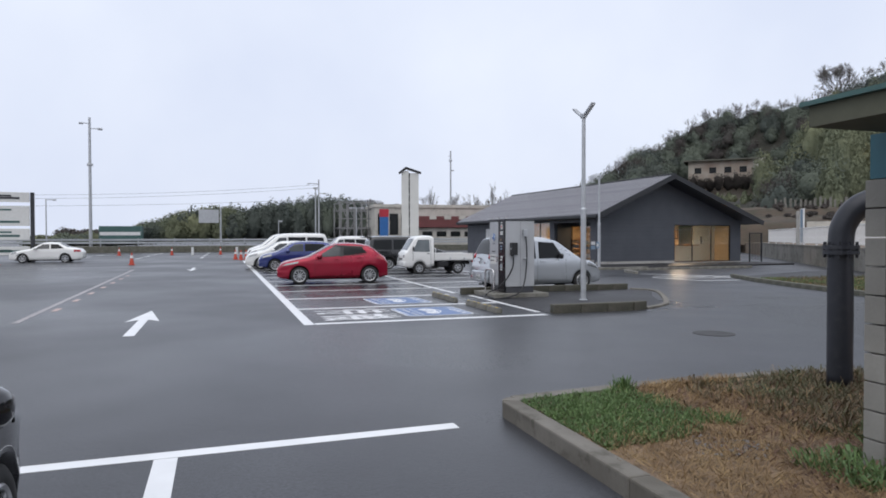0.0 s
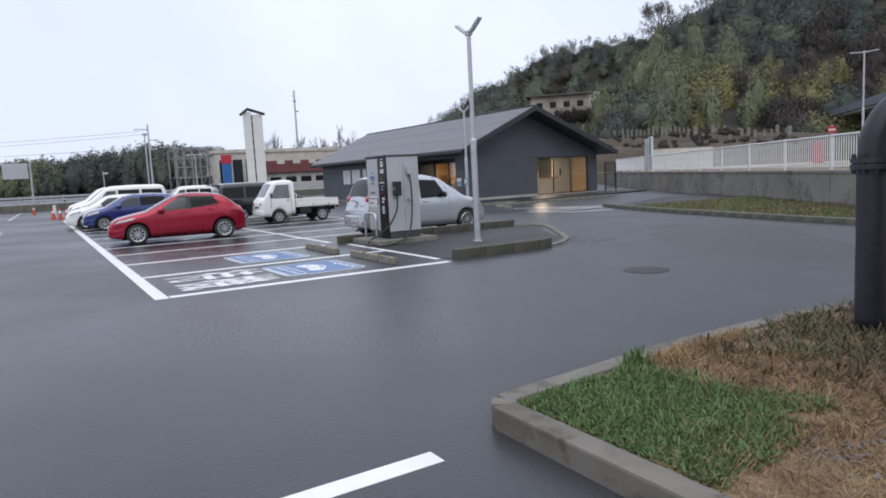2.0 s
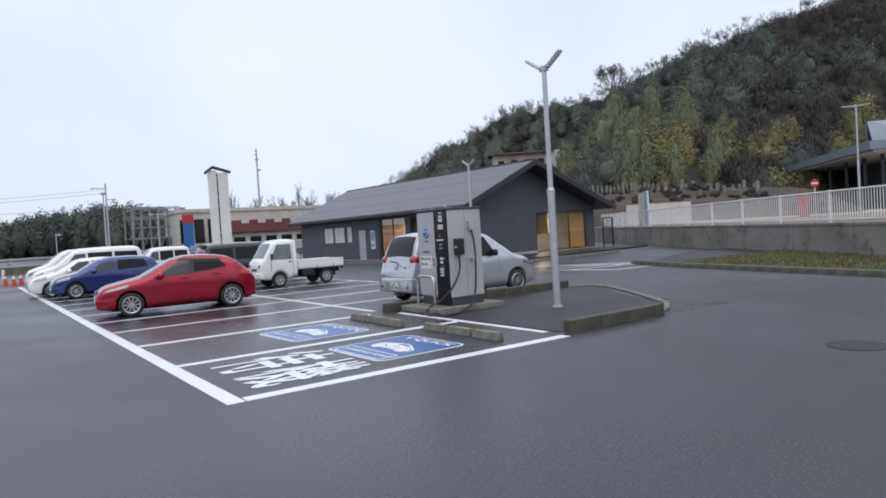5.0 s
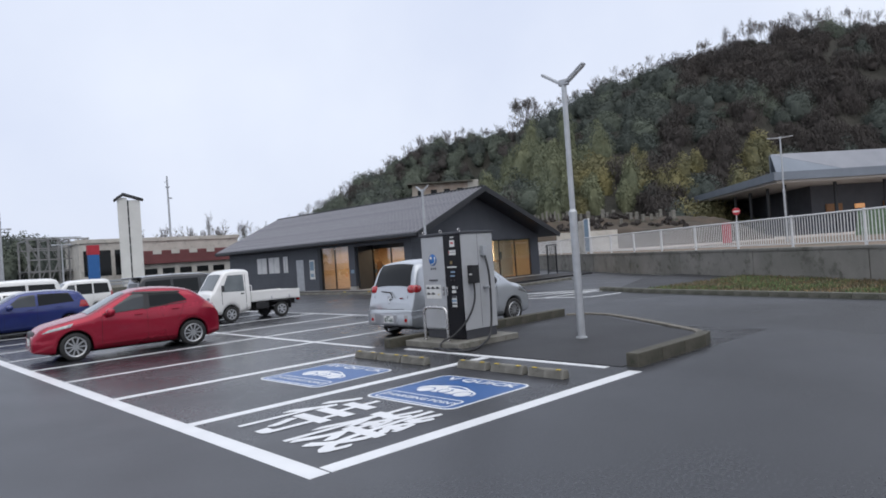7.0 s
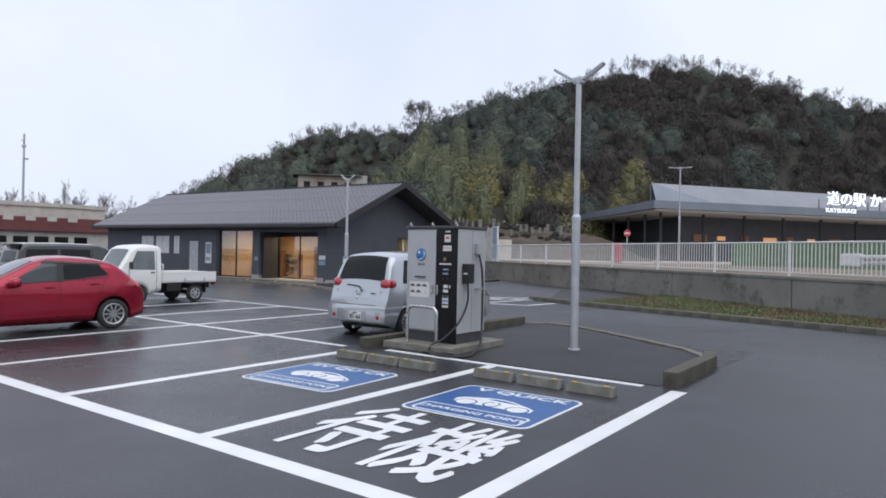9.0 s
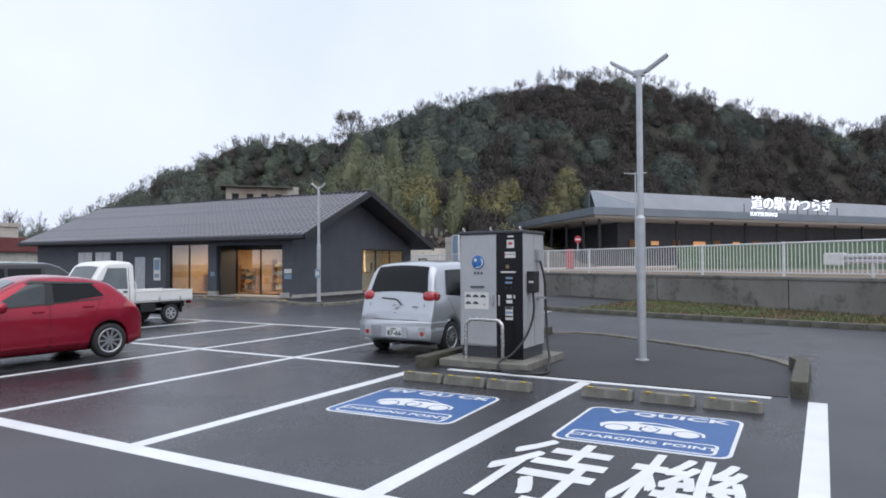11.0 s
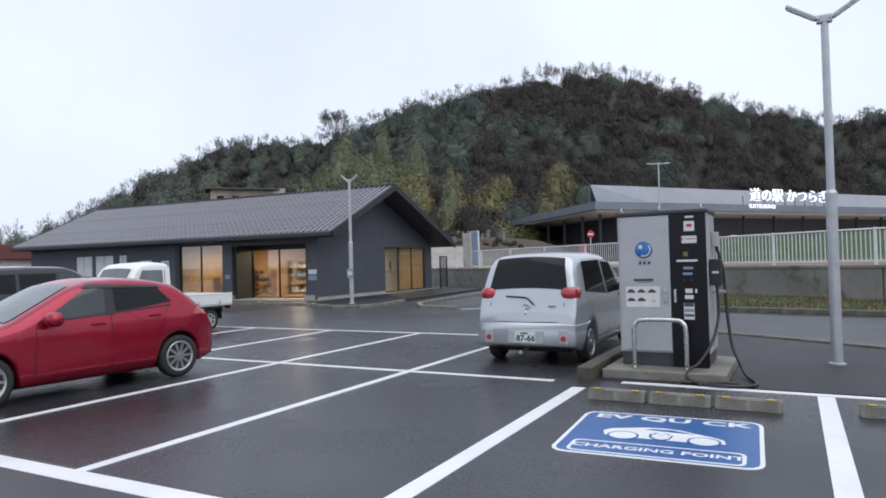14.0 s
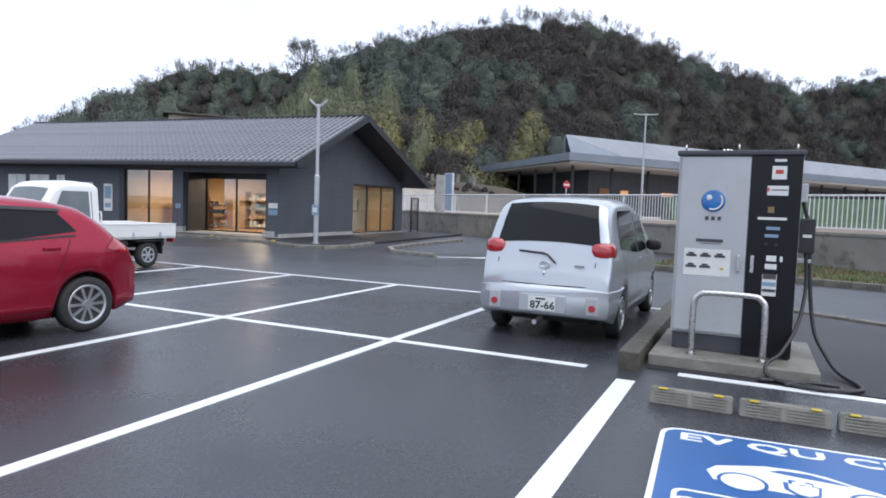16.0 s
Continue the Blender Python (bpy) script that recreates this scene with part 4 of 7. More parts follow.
# ---- vehicles ----
class Shell:
    """The skin of a car: x runs from the nose to the tail, z up, y to the sides."""

    def __init__(self, length, width, top, belt, lean, sill, axles, radius, nose=0.16, tail=0.10, corner=0.15, crown=0.03):
        self.L, self.W, self.belt, self.lean, self.sill, self.axles, self.R = length, width, belt, lean, sill, axles, radius
        self.nose, self.tail, self.corner, self.crown = nose, tail, corner, crown
        xs = np.linspace(0, length, 400)
        zs = np.interp(xs, [p[0] for p in top], [p[1] for p in top])
        pad = np.r_[np.full(9, zs[0]), zs, np.full(9, zs[-1])]
        self.xs, self.zs = xs, np.convolve(pad, np.ones(19) / 19, "valid")

    def top(self, x):
        return float(np.interp(x, self.xs, self.zs))

    def bottom(self, x):
        z = self.sill
        for a in self.axles:
            r = self.R + 0.06
            if abs(x - a) < r:
                z = max(z, self.R + math.sqrt(r * r - (x - a) ** 2))
        if x < 0.25:
            z = max(z, self.sill + 0.06 * (1 - x / 0.25))
        if x > self.L - 0.3:
            z = max(z, self.sill + 0.08 * (1 - (self.L - x) / 0.3))
        return min(z, self.top(x) - 0.05)

    def half(self, x, z):
        h = self.W / 2
        h -= self.nose * max(0.0, 1 - x / 0.75) ** 2 + self.tail * max(0.0, 1 - (self.L - x) / 0.6) ** 2
        low = self.sill + 0.28
        if z < low:
            h -= 0.05 * ((low - z) / 0.28) ** 2
        mid = (self.belt + low) / 2
        if low < z < self.belt:
            h -= 0.012 * ((z - mid) / (self.belt - mid)) ** 2
        if z > self.belt:
            h -= 0.012 + self.lean * (z - self.belt)
        zt = self.top(x)
        rc = min(self.corner, 0.5 * (zt - self.sill))
        if z > zt - rc:
            q = min(1.0, (z - zt + rc) / rc)
            h -= rc * 1.15 * (1 - math.sqrt(max(0.0, 1 - q * q)))
        return max(h, 0.05)

    def on_top(self, x, f):
        """A point of the upper face; f from -1 to 1 across."""
        zt = self.top(x)
        y = f * self.half(x, zt)
        return Vector((x, y, zt + self.crown * (1 - f * f)))

    def skin(self, x0=0.0, x1=None, zmax=None, swell=1.0):
        x1 = self.L if x1 is None else x1
        xs = sorted({*np.linspace(x0, x1, 80).round(4), *[round(v, 4) for v in np.linspace(self.L - 0.5, self.L, 26) if x0 < v <= x1], *[round(v, 4) for v in np.linspace(0, 0.35, 14) if x0 <= v < x1]})
        bm = bmesh.new()
        rings = []
        for x in xs:
            zb, zt = self.bottom(x), self.top(x)
            if zmax is not None:
                zt = min(zt, zmax)
            ss = [1 - (1 - k / 15) ** 1.7 for k in range(16)]
            half = [(0.0, zb), (0.82 * self.half(x, zb), zb)]
            half += [(self.half(x, zb + (zt - zb) * s) * swell, zb + (zt - zb) * s) for s in ss]
            ye = half[-1][0]
            half += [(ye * f, zt + self.crown * (1 - f * f)) for f in (0.85, 0.6, 0.3, 0.0)]
            ring = half + [(-y, z) for y, z in half[-2:0:-1]]
            rings.append([bm.verts.new((x, y, z)) for y, z in ring])
        for a, b in zip(rings, rings[1:]):
            for k in range(len(a)):
                j = (k + 1) % len(a)
                bm.faces.new((a[k], a[j], b[j], b[k]))
        bm.faces.new(rings[0])
        bm.faces.new(rings[-1][::-1])
        return bm

    def side(self, quad, sign, lift=0.007, n=10, m=7):
        """A patch of the flank between four (x, z) corners: lower front, lower rear, upper rear, upper front."""
        (ax, az), (bx, bz), (cx, cz), (dx, dz) = quad
        bm = bmesh.new()
        grid = []
        for i in range(m + 1):
            v = i / m
            row = []
            for j in range(n + 1):
                u = j / n
                x = (1 - v) * ((1 - u) * ax + u * bx) + v * ((1 - u) * dx + u * cx)
                z = (1 - v) * ((1 - u) * az + u * bz) + v * ((1 - u) * dz + u * cz)
                row.append(bm.verts.new((x, sign * (self.half(x, z) + lift), z)))
            grid.append(row)
        for a, b in zip(grid, grid[1:]):
            for j in range(n):
                bm.faces.new((a[j], a[j + 1], b[j + 1], b[j]))
        return bm

    def over(self, x0, x1, f, lift=0.008, n=14, m=12):
        """A patch of the upper face, such as a windscreen."""
        bm = bmesh.new()
        grid = []
        for i in range(n + 1):
            x = x0 + (x1 - x0) * i / n
            slope = Vector((-(self.top(x + 0.01) - self.top(x - 0.01)) / 0.02, 0, 1)).normalized()
            grid.append([bm.verts.new(self.on_top(x, f * (2 * j / m - 1)) + slope * lift) for j in range(m + 1)])
        for a, b in zip(grid, grid[1:]):
            for j in range(m):
                bm.faces.new((a[j], a[j + 1], b[j + 1], b[j]))
        return bm


def wheel(parent, x, y, r, width, spokes, rim_material=RIM, rim_share=0.66):
    sign = 1 if y > 0 else -1
    w = width / 2
    tyre = part("tyre", lathe([(-w * 0.7, r * 0.6), (-w, r * 0.74), (-w * 0.98, r * 0.9), (-w * 0.75, r), (w * 0.75, r), (w * 0.98, r * 0.9), (w, r * 0.74), (w * 0.7, r * 0.6)], 36), RUBBER, parent, smooth=True)
    tyre.matrix_basis = pose(x, y, r)
    q = r * rim_share
    bm = lathe([(0, q * 1.06), (w * 0.9, q * 1.06), (w * 1.0, q * 1.0), (w * 0.9, q * 0.9), (w * 0.35, q * 0.86), (w * 0.30, q * 0.2)], 30)
    for k in range(spokes):
        a = 360 * k / spokes
        mm = pose(0, 0, 0, 0, a, 0)
        made = bmesh.ops.create_cube(bm, size=1, matrix=mm @ Matrix.Translation((q * 0.52, w * 0.72, 0)) @ Matrix.Diagonal((q * 0.86, w * 0.3, q * (1.5 / spokes), 1)))["verts"]
    bmesh.ops.create_cone(bm, cap_ends=True, segments=16, radius1=q * 0.24, radius2=q * 0.2, depth=w * 0.4, matrix=Matrix.Translation((0, w * 0.82, 0)) @ pose(0, 0, 0, -90, 0, 0))
    rim = mesh_ob("rim", bm, rim_material)
    rim.parent = tyre
    if sign < 0:
        rim.matrix_basis = pose(0, 0, 0, 0, 0, 180)
    hub = mesh_ob("brake_disc", lathe([(-w * 0.2, q * 0.84), (w * 0.28, q * 0.84)], 24), UNDERSIDE)
    hub.parent = tyre
    if sign < 0:
        hub.matrix_basis = pose(0, 0, 0, 0, 0, 180)


def vehicle(m, shell, paint, label, category, glass_side, screen, rear, track, spokes=7, lamp_f=None, lamp_r=None, seams=(), tyre_w=0.18, glass=CAR_GLASS, group="", handles=(), plate_r=None, plate_f=None, mirror=None, rim_material=RIM, rim_share=0.66, name="car"):
    v = thing(name, m, label, category, group)
    part("body", shell.skin(), paint, v, smooth=True)
    part("underbody", boxes((0.35, shell.L - 0.35, -shell.W / 2 + 0.3, shell.W / 2 - 0.3, shell.sill - 0.05, shell.sill + 0.35)), UNDERSIDE, v, "dark underbody")
    for a in shell.axles:
        part("wheel_housing", boxes((a - shell.R - 0.02, a + shell.R + 0.02, -shell.W / 2 + 0.24, shell.W / 2 - 0.24, shell.R * 0.9, shell.R * 2 + 0.1)), UNDERSIDE, v)
        for sgn in (1, -1):
            wheel(v, a, sgn * track / 2, shell.R, tyre_w, spokes, rim_material, rim_share)
    for quad, dark in glass_side:
        for sgn in (1, -1):
            part("side_window", shell.side(quad, sgn), CAR_GLASS if dark else SIDE_GLASS, v, smooth=True)
    if screen:
        part("windscreen", shell.over(*screen), glass, v, "pale reflecting windscreen", smooth=True)
    if rear:
        part("rear_window", shell.over(*rear), CAR_GLASS, v, "dark tinted rear window", smooth=True)
    for x0, z0, x1, z1 in seams:
        dx, dz = x1 - x0, z1 - z0
        k = 0.0035 / math.hypot(dx, dz)
        quad = ((x0 - dz * k, z0 + dx * k), (x0 + dz * k, z0 - dx * k), (x1 + dz * k, z1 - dx * k), (x1 - dz * k, z1 + dx * k))
        for sgn in (1, -1):
            part("panel_gap", shell.side(quad, sgn, 0.003, 1, 10), UNDERSIDE, v)
    for x, z in handles:
        for sgn in (1, -1):
            y = shell.half(x, z)
            part("door_handle", boxes((x - 0.09, x + 0.09, sgn * (y + 0.014) - 0.012, sgn * (y + 0.014) + 0.012, z - 0.017, z + 0.017), bevel=0.008), paint, v)
    if mirror:
        x, z = mirror
        for sgn in (1, -1):
            y = shell.half(x, z)
            part("mirror", blob(0.10, 0.135, 0.095, (x, sgn * (y + 0.11), z + 0.05), power=0.8), paint, v, smooth=True)
    if lamp_f:
        for sgn in (1, -1):
            part("headlight", shell.side(lamp_f, sgn, 0.008), LAMP_CLEAR, v, "clear headlight", smooth=True)
    if lamp_r:
        for sgn in (1, -1):
            part("tail_light", shell.side(lamp_r, sgn, 0.010), LAMP_RED, v, "red tail light", smooth=True)
    if plate_f:
        part("number_plate", boxes((-0.022, 0.0, -0.165, 0.165, plate_f - 0.082, plate_f + 0.082), bevel=0.004), PLATE_WHITE, v)
    if plate_r:
        part("number_plate", boxes((shell.L, shell.L + 0.022, -0.165, 0.165, plate_r - 0.082, plate_r + 0.082), bevel=0.004), PLATE_WHITE, v)
    return v


# red hatchback, nose towards the driving lane
hatch = Shell(4.06, 1.69, [(0, 0.55), (0.05, 0.68), (0.25, 0.80), (0.7, 0.90), (1.12, 0.985), (1.9, 1.40), (2.2, 1.48), (2.6, 1.49), (3.05, 1.455), (3.40, 1.385), (3.63, 1.22), (3.84, 1.035), (3.98, 0.975), (4.04, 0.86), (4.06, 0.70)], 0.92, 0.30, 0.20, (0.80, 3.37), 0.31, nose=0.20, tail=0.16)
red = vehicle(pose(0.17, 12.34, 0, 0, 0, -4.6), hatch, RED_PAINT, "glossy red hatchback parked on wet asphalt", "car",
              [(((1.42, 0.99), (2.30, 1.03), (2.32, 1.40), (2.02, 1.36)), False), (((2.36, 1.03), (3.28, 1.13), (3.08, 1.345), (2.37, 1.40)), True)],
              (1.10, 1.93, 0.92), (3.44, 3.80, 0.86), 1.50, 10,
              ((0.16, 0.66), (0.72, 0.76), (0.78, 0.84), (0.30, 0.74)), ((3.60, 0.93), (4.0, 0.84), (3.98, 0.975), (3.74, 1.06)),
              ((1.34, 0.30, 1.36, 0.95), (2.33, 0.28, 2.33, 1.02), (3.02, 0.66, 3.20, 1.05), (1.36, 0.28, 3.0, 0.28)), glass=CAR_GLASS_PALE,
              handles=((2.14, 0.90), (2.98, 0.95)), mirror=(1.52, 0.96), plate_f=0.47, rim_share=0.70)
part("grille", blob(0.05, 0.52, 0.16, (0.045, 0, 0.56), power=0.7), BLACK_PLASTIC, red, "black grille", smooth=True)
part("grille_trim", tube(smooth_curve([(0.10, -0.55, 0.66), (0.02, -0.36, 0.47), (-0.015, 0, 0.44), (0.02, 0.36, 0.47), (0.10, 0.55, 0.66)]), 0.012), CHROME, red, "chrome grille strip", smooth=True)
part("lower_intake", blob(0.05, 0.62, 0.06, (0.05, 0, 0.30), power=0.7), BLACK_PLASTIC, red, smooth=True)
for sgn in (1, -1):
    part("rain_visor", hatch.side(((2.0, 1.385), (3.14, 1.345), (3.12, 1.375), (2.1, 1.43)), sgn, 0.018), BLACK_PLASTIC, red, "dark window visor")
    part("pillar", hatch.side(((2.26, 1.0), (2.40, 1.01), (2.41, 1.41), (2.29, 1.41)), sgn, 0.0085), BLACK_PLASTIC, red)
    part("window_trim", hatch.side(((1.38, 0.965), (3.26, 1.075), (3.26, 1.095), (1.38, 0.985)), sgn, 0.010, 12, 1), BLACK_PLASTIC, red)

# silver compact minivan, tail towards the charging bays
van = Shell(3.99, 1.69, [(0, 0.62), (0.06, 0.78), (0.35, 0.93), (0.75, 1.02), (1.55, 1.58), (1.95, 1.685), (2.6, 1.72), (3.3, 1.70), (3.62, 1.655), (3.70, 1.60), (3.82, 1.33), (3.90, 1.02), (3.955, 0.96), (3.99, 0.60)], 0.98, 0.23, 0.22, (0.72, 3.32), 0.30, nose=0.16, tail=0.07, corner=0.13)
silver = vehicle(pose(10.12, 6.76, 0, 0, 0, 180), van, SILVER_PAINT, "silver compact minivan parked beside the charger", "car",
                 [(((1.40, 1.03), (2.28, 1.02), (2.26, 1.56), (1.72, 1.52)), True), (((2.38, 1.02), (3.50, 1.10), (3.36, 1.56), (2.38, 1.58)), True)],
                 (0.80, 1.56, 0.92), (3.655, 3.875, 1.06), 1.47, 12, ((0.12, 0.68), (0.55, 0.78), (0.50, 0.90), (0.20, 0.80)), None,
                 ((1.30, 0.30, 1.34, 1.0), (2.33, 0.30, 2.33, 1.55), (3.20, 0.72, 3.45, 1.05)), handles=((2.15, 0.93),), mirror=None, plate_f=0.5)
for sgn in (1, -1):
    part("tail_light", blob(0.15, 0.155, 0.115, (3.775, sgn * 0.655, 1.075), power=0.72), LAMP_RED, silver, "large red tail light", smooth=True)
    part("fog_recess", boxes((3.98, 4.028, sgn * 0.60 - 0.075, sgn * 0.60 + 0.075, 0.33, 0.55), bevel=0.02), CHARGER_GREY, silver)
    part("fog_light", lathe([(4.0, 0.045), (4.04, 0.04)], 16, "Y"), LAMP_RED, silver, "round red fog light").matrix_basis = pose(0, sgn * 0.60, 0.42, 0, 0, -90)
    part("mirror", blob(0.06, 0.11, 0.085, (1.55, sgn * 0.93, 1.10), power=0.7), BLACK_PLASTIC, silver, "dark door mirror", smooth=True)
part("rear_bumper", van.skin(3.42, 3.99, 0.62, 1.022), SILVER_PAINT, silver, "silver rear bumper", smooth=True).matrix_basis = pose(0.03, 0, 0)
part("tailgate_gap", tube([(3.985, -0.52, 0.66), (4.0, 0.0, 0.65), (3.985, 0.52, 0.66)], 0.006), UNDERSIDE, silver)
part("tailgate_gap", tube(smooth_curve([(3.985, 0.52, 0.66), (3.965, 0.585, 0.74), (3.93, 0.60, 0.95)]), 0.005), UNDERSIDE, silver)
part("tailgate_gap", tube(smooth_curve([(3.985, -0.52, 0.66), (3.965, -0.585, 0.74), (3.93, -0.60, 0.95)]), 0.005), UNDERSIDE, silver)
part("number_plate_recess", boxes((3.99, 4.036, -0.29, 0.29, 0.325, 0.54), bevel=0.012), SILVER_PAINT, silver)
part("number_plate", boxes((4.035, 4.045, -0.165, 0.165, 0.35, 0.515), bevel=0.004), PLATE_WHITE, silver)
part("plate_number", text_bm("87-66", 0.125, pose(4.0462, 0.012, 0.41, 90, 0, 90), squeeze=1.05, bold=0.004), PLATE_GREEN, silver, "dark green plate number 87-66")
part("plate_print", boxes((4.045, 4.0465, -0.07, 0.05, 0.478, 0.50)), PLATE_GREEN, silver)
part("emblem", tube([(3.978, 0.06 * math.cos(t), 0.895 + 0.042 * math.sin(t)) for t in np.linspace(0, 2 * math.pi, 17)], 0.007), CHROME, silver, "oval chrome emblem", smooth=True)
part("emblem", tube([(3.978, 0.028 * math.cos(t), 0.90 + 0.036 * math.sin(t)) for t in np.linspace(0, 2 * math.pi, 13)], 0.006), CHROME, silver, "oval chrome emblem", smooth=True)
part("lock_button", blob(0.012, 0.018, 0.03, (3.985, 0, 0.79)), CHROME, silver)
part("badge", boxes((3.965, 3.975, 0.36, 0.48, 0.885, 0.91)), CHROME, silver)
part("wiper", tube([(3.915, -0.34, 1.045), (3.935, -0.04, 1.03), (3.945, 0.02, 1.015), (3.985, 0.13, 0.925)], 0.013), BLACK_PLASTIC, silver, "black rear wiper")
part("exhaust", rods(((3.7, -0.1, 0.2), (3.98, -0.1, 0.19), 0.03, 0.03)), GALV, silver)


def kei_truck(m):
    tr = thing("pickup_truck", m, "small white flatbed pickup truck with a high cab", "truck")
    cab = Shell(1.42, 1.475, [(0, 0.72), (0.03, 0.98), (0.16, 1.08), (0.52, 1.66), (0.68, 1.75), (1.1, 1.78), (1.36, 1.76), (1.42, 1.70)], 1.02, 0.10, 0.30, (0.72,), 0.27, nose=0.06, tail=0.0, corner=0.08)
    part("cab", cab.skin(), WHITE_PAINT, tr, smooth=True)
    part("windscreen", cab.over(0.17, 0.50, 0.90), CAR_GLASS_PALE, tr, "pale reflecting windscreen", smooth=True)
    for sgn in (1, -1):
        part("side_window", cab.side(((0.40, 1.05), (1.22, 1.03), (1.21, 1.60), (0.66, 1.60)), sgn), CAR_GLASS_PALE, tr, smooth=True)
        part("headlight", blob(0.05, 0.16, 0.10, (0.045, sgn * 0.50, 0.80), power=0.7), LAMP_CLEAR, tr, "clear headlight", smooth=True)
        part("mirror", boxes((0.36, 0.42, sgn * 0.86 - 0.07, sgn * 0.86 + 0.07, 1.08, 1.28), bevel=0.02), BLACK_PLASTIC, tr)
        part("panel_gap", cab.side(((1.26, 0.36), (1.275, 0.36), (1.275, 1.6), (1.26, 1.6)), sgn, 0.003, 1, 10), UNDERSIDE, tr)
        part("panel_gap", cab.side(((0.40, 0.62), (0.415, 0.62), (0.415, 1.05), (0.40, 1.05)), sgn, 0.003, 1, 10), UNDERSIDE, tr)
        part("door_handle", boxes((1.08, 1.20, sgn * 0.742 - 0.012, sgn * 0.742 + 0.012, 0.93, 0.97), bevel=0.006), BLACK_PLASTIC, tr)
        part("side_gate", boxes((1.48, 3.36, sgn * 0.705 - 0.02, sgn * 0.705 + 0.02, 0.66, 0.94), bevel=0.01), WHITE_PAINT, tr, "white drop side")
        part("gate_rail", boxes((1.48, 3.36, sgn * 0.705 - 0.028, sgn * 0.705 + 0.028, 0.925, 0.955), bevel=0.008), WHITE_PAINT, tr)
        for x in (2.2, 2.9):
            part("gate_hinge", boxes((x, x + 0.05, sgn * 0.725, sgn * 0.735, 0.64, 0.76)), GALV, tr)
        part("mudguard", boxes((2.28, 2.98, sgn * 0.66 - 0.08, sgn * 0.66 + 0.08, 0.56, 0.585), (2.94, 2.97, sgn * 0.66 - 0.09, sgn * 0.66 + 0.09, 0.28, 0.585)), BLACK_PLASTIC, tr, "black mudguard")
        part("tail_lamp", boxes((3.34, 3.385, sgn * 0.55 - 0.1, sgn * 0.55 + 0.1, 0.52, 0.62), bevel=0.01), LAMP_RED, tr)
        part("guard_hoop", tube(smooth_curve([(1.52, sgn * 0.12, 0.95), (1.52, sgn * 0.12, 1.16), (1.52, sgn * 0.2, 1.2), (1.52, sgn * 0.56, 1.2), (1.52, sgn * 0.64, 1.16), (1.52, sgn * 0.64, 0.95)], 5), 0.018), STEEL_WHITE, tr, "white tubular guard hoop", smooth=True)
    part("bumper", boxes((-0.03, 0.10, -0.70, 0.70, 0.36, 0.58), bevel=0.04), WHITE_PAINT, tr, smooth=True)
    part("grille", boxes((-0.015, 0.03, -0.28, 0.28, 0.66, 0.74), bevel=0.01), BLACK_PLASTIC, tr)
    part("number_plate", boxes((-0.045, -0.03, -0.165, 0.165, 0.42, 0.56)), PLATE_WHITE, tr)
    part("bed", boxes((1.46, 3.38, -0.69, 0.69, 0.62, 0.68)), WHITE_PAINT, tr)
    part("tailgate", boxes((3.34, 3.38, -0.69, 0.69, 0.68, 0.94), bevel=0.01), WHITE_PAINT, tr, "white tailgate")
    part("headboard", boxes((1.46, 1.50, -0.69, 0.69, 0.68, 0.97), bevel=0.01), WHITE_PAINT, tr)
    part("chassis", boxes((0.4, 3.3, -0.42, -0.30, 0.42, 0.60), (0.4, 3.3, 0.30, 0.42, 0.42, 0.60), (1.6, 2.2, -0.5, 0.3, 0.3, 0.55), (2.55, 2.70, -0.6, 0.6, 0.22, 0.34)), UNDERSIDE, tr)
    part("fuel_tank", boxes((1.65, 2.15, -0.66, -0.42, 0.34, 0.58), bevel=0.03), BLACK_PLASTIC, tr)
    for x in (0.72, 2.62):
        for sgn in (1, -1):
            wheel(tr, x, sgn * 0.64, 0.27, 0.145, 6, GALV, 0.6)
    return tr


kei_truck(pose(6.15, 17.18, 0))
kei_hatch = Shell(3.95, 1.69, [(0, 0.55), (0.05, 0.74), (0.3, 0.86), (0.9, 0.99), (1.65, 1.42), (2.0, 1.50), (2.8, 1.51), (3.4, 1.46), (3.65, 1.38), (3.86, 1.05), (3.95, 0.75)], 0.95, 0.24, 0.20, (0.78, 3.25), 0.30, nose=0.16, tail=0.12)
kit = dict(glass_side=[(((1.30, 1.00), (2.20, 1.00), (2.2, 1.40), (1.78, 1.38)), False), (((2.28, 1.0), (3.40, 1.06), (3.25, 1.38), (2.28, 1.41)), True)], screen=(0.93, 1.68, 0.92), rear=(3.62, 3.84, 0.84),
           track=1.48, spokes=8, lamp_f=((0.10, 0.66), (0.6, 0.76), (0.62, 0.88), (0.22, 0.78)), lamp_r=((3.55, 0.86), (3.9, 0.84), (3.88, 1.04), (3.62, 1.10)), glass=CAR_GLASS_PALE,
           seams=((1.25, 0.3, 1.27, 0.98), (2.24, 0.28, 2.24, 1.0)), handles=((2.05, 0.9), (2.9, 0.92)), mirror=(1.42, 0.97), plate_f=0.45)
vehicle(pose(-0.15, 22.2, 0), kei_hatch, BLUE_PAINT, "deep blue hatchback parked in the row", "car", **kit)
vehicle(pose(-0.75, 24.8, 0), kei_hatch, WHITE_PAINT, "low white hatchback parked in the row", "car", **kit)
tall = Shell(4.6, 1.70, [(0, 0.70), (0.05, 0.95), (0.5, 1.12), (0.85, 1.22), (1.55, 1.80), (1.9, 1.93), (3.0, 1.96), (4.2, 1.94), (4.45, 1.85), (4.58, 1.1), (4.6, 0.8)], 1.10, 0.14, 0.24, (0.85, 3.45), 0.31, nose=0.12, tail=0.05, corner=0.12)
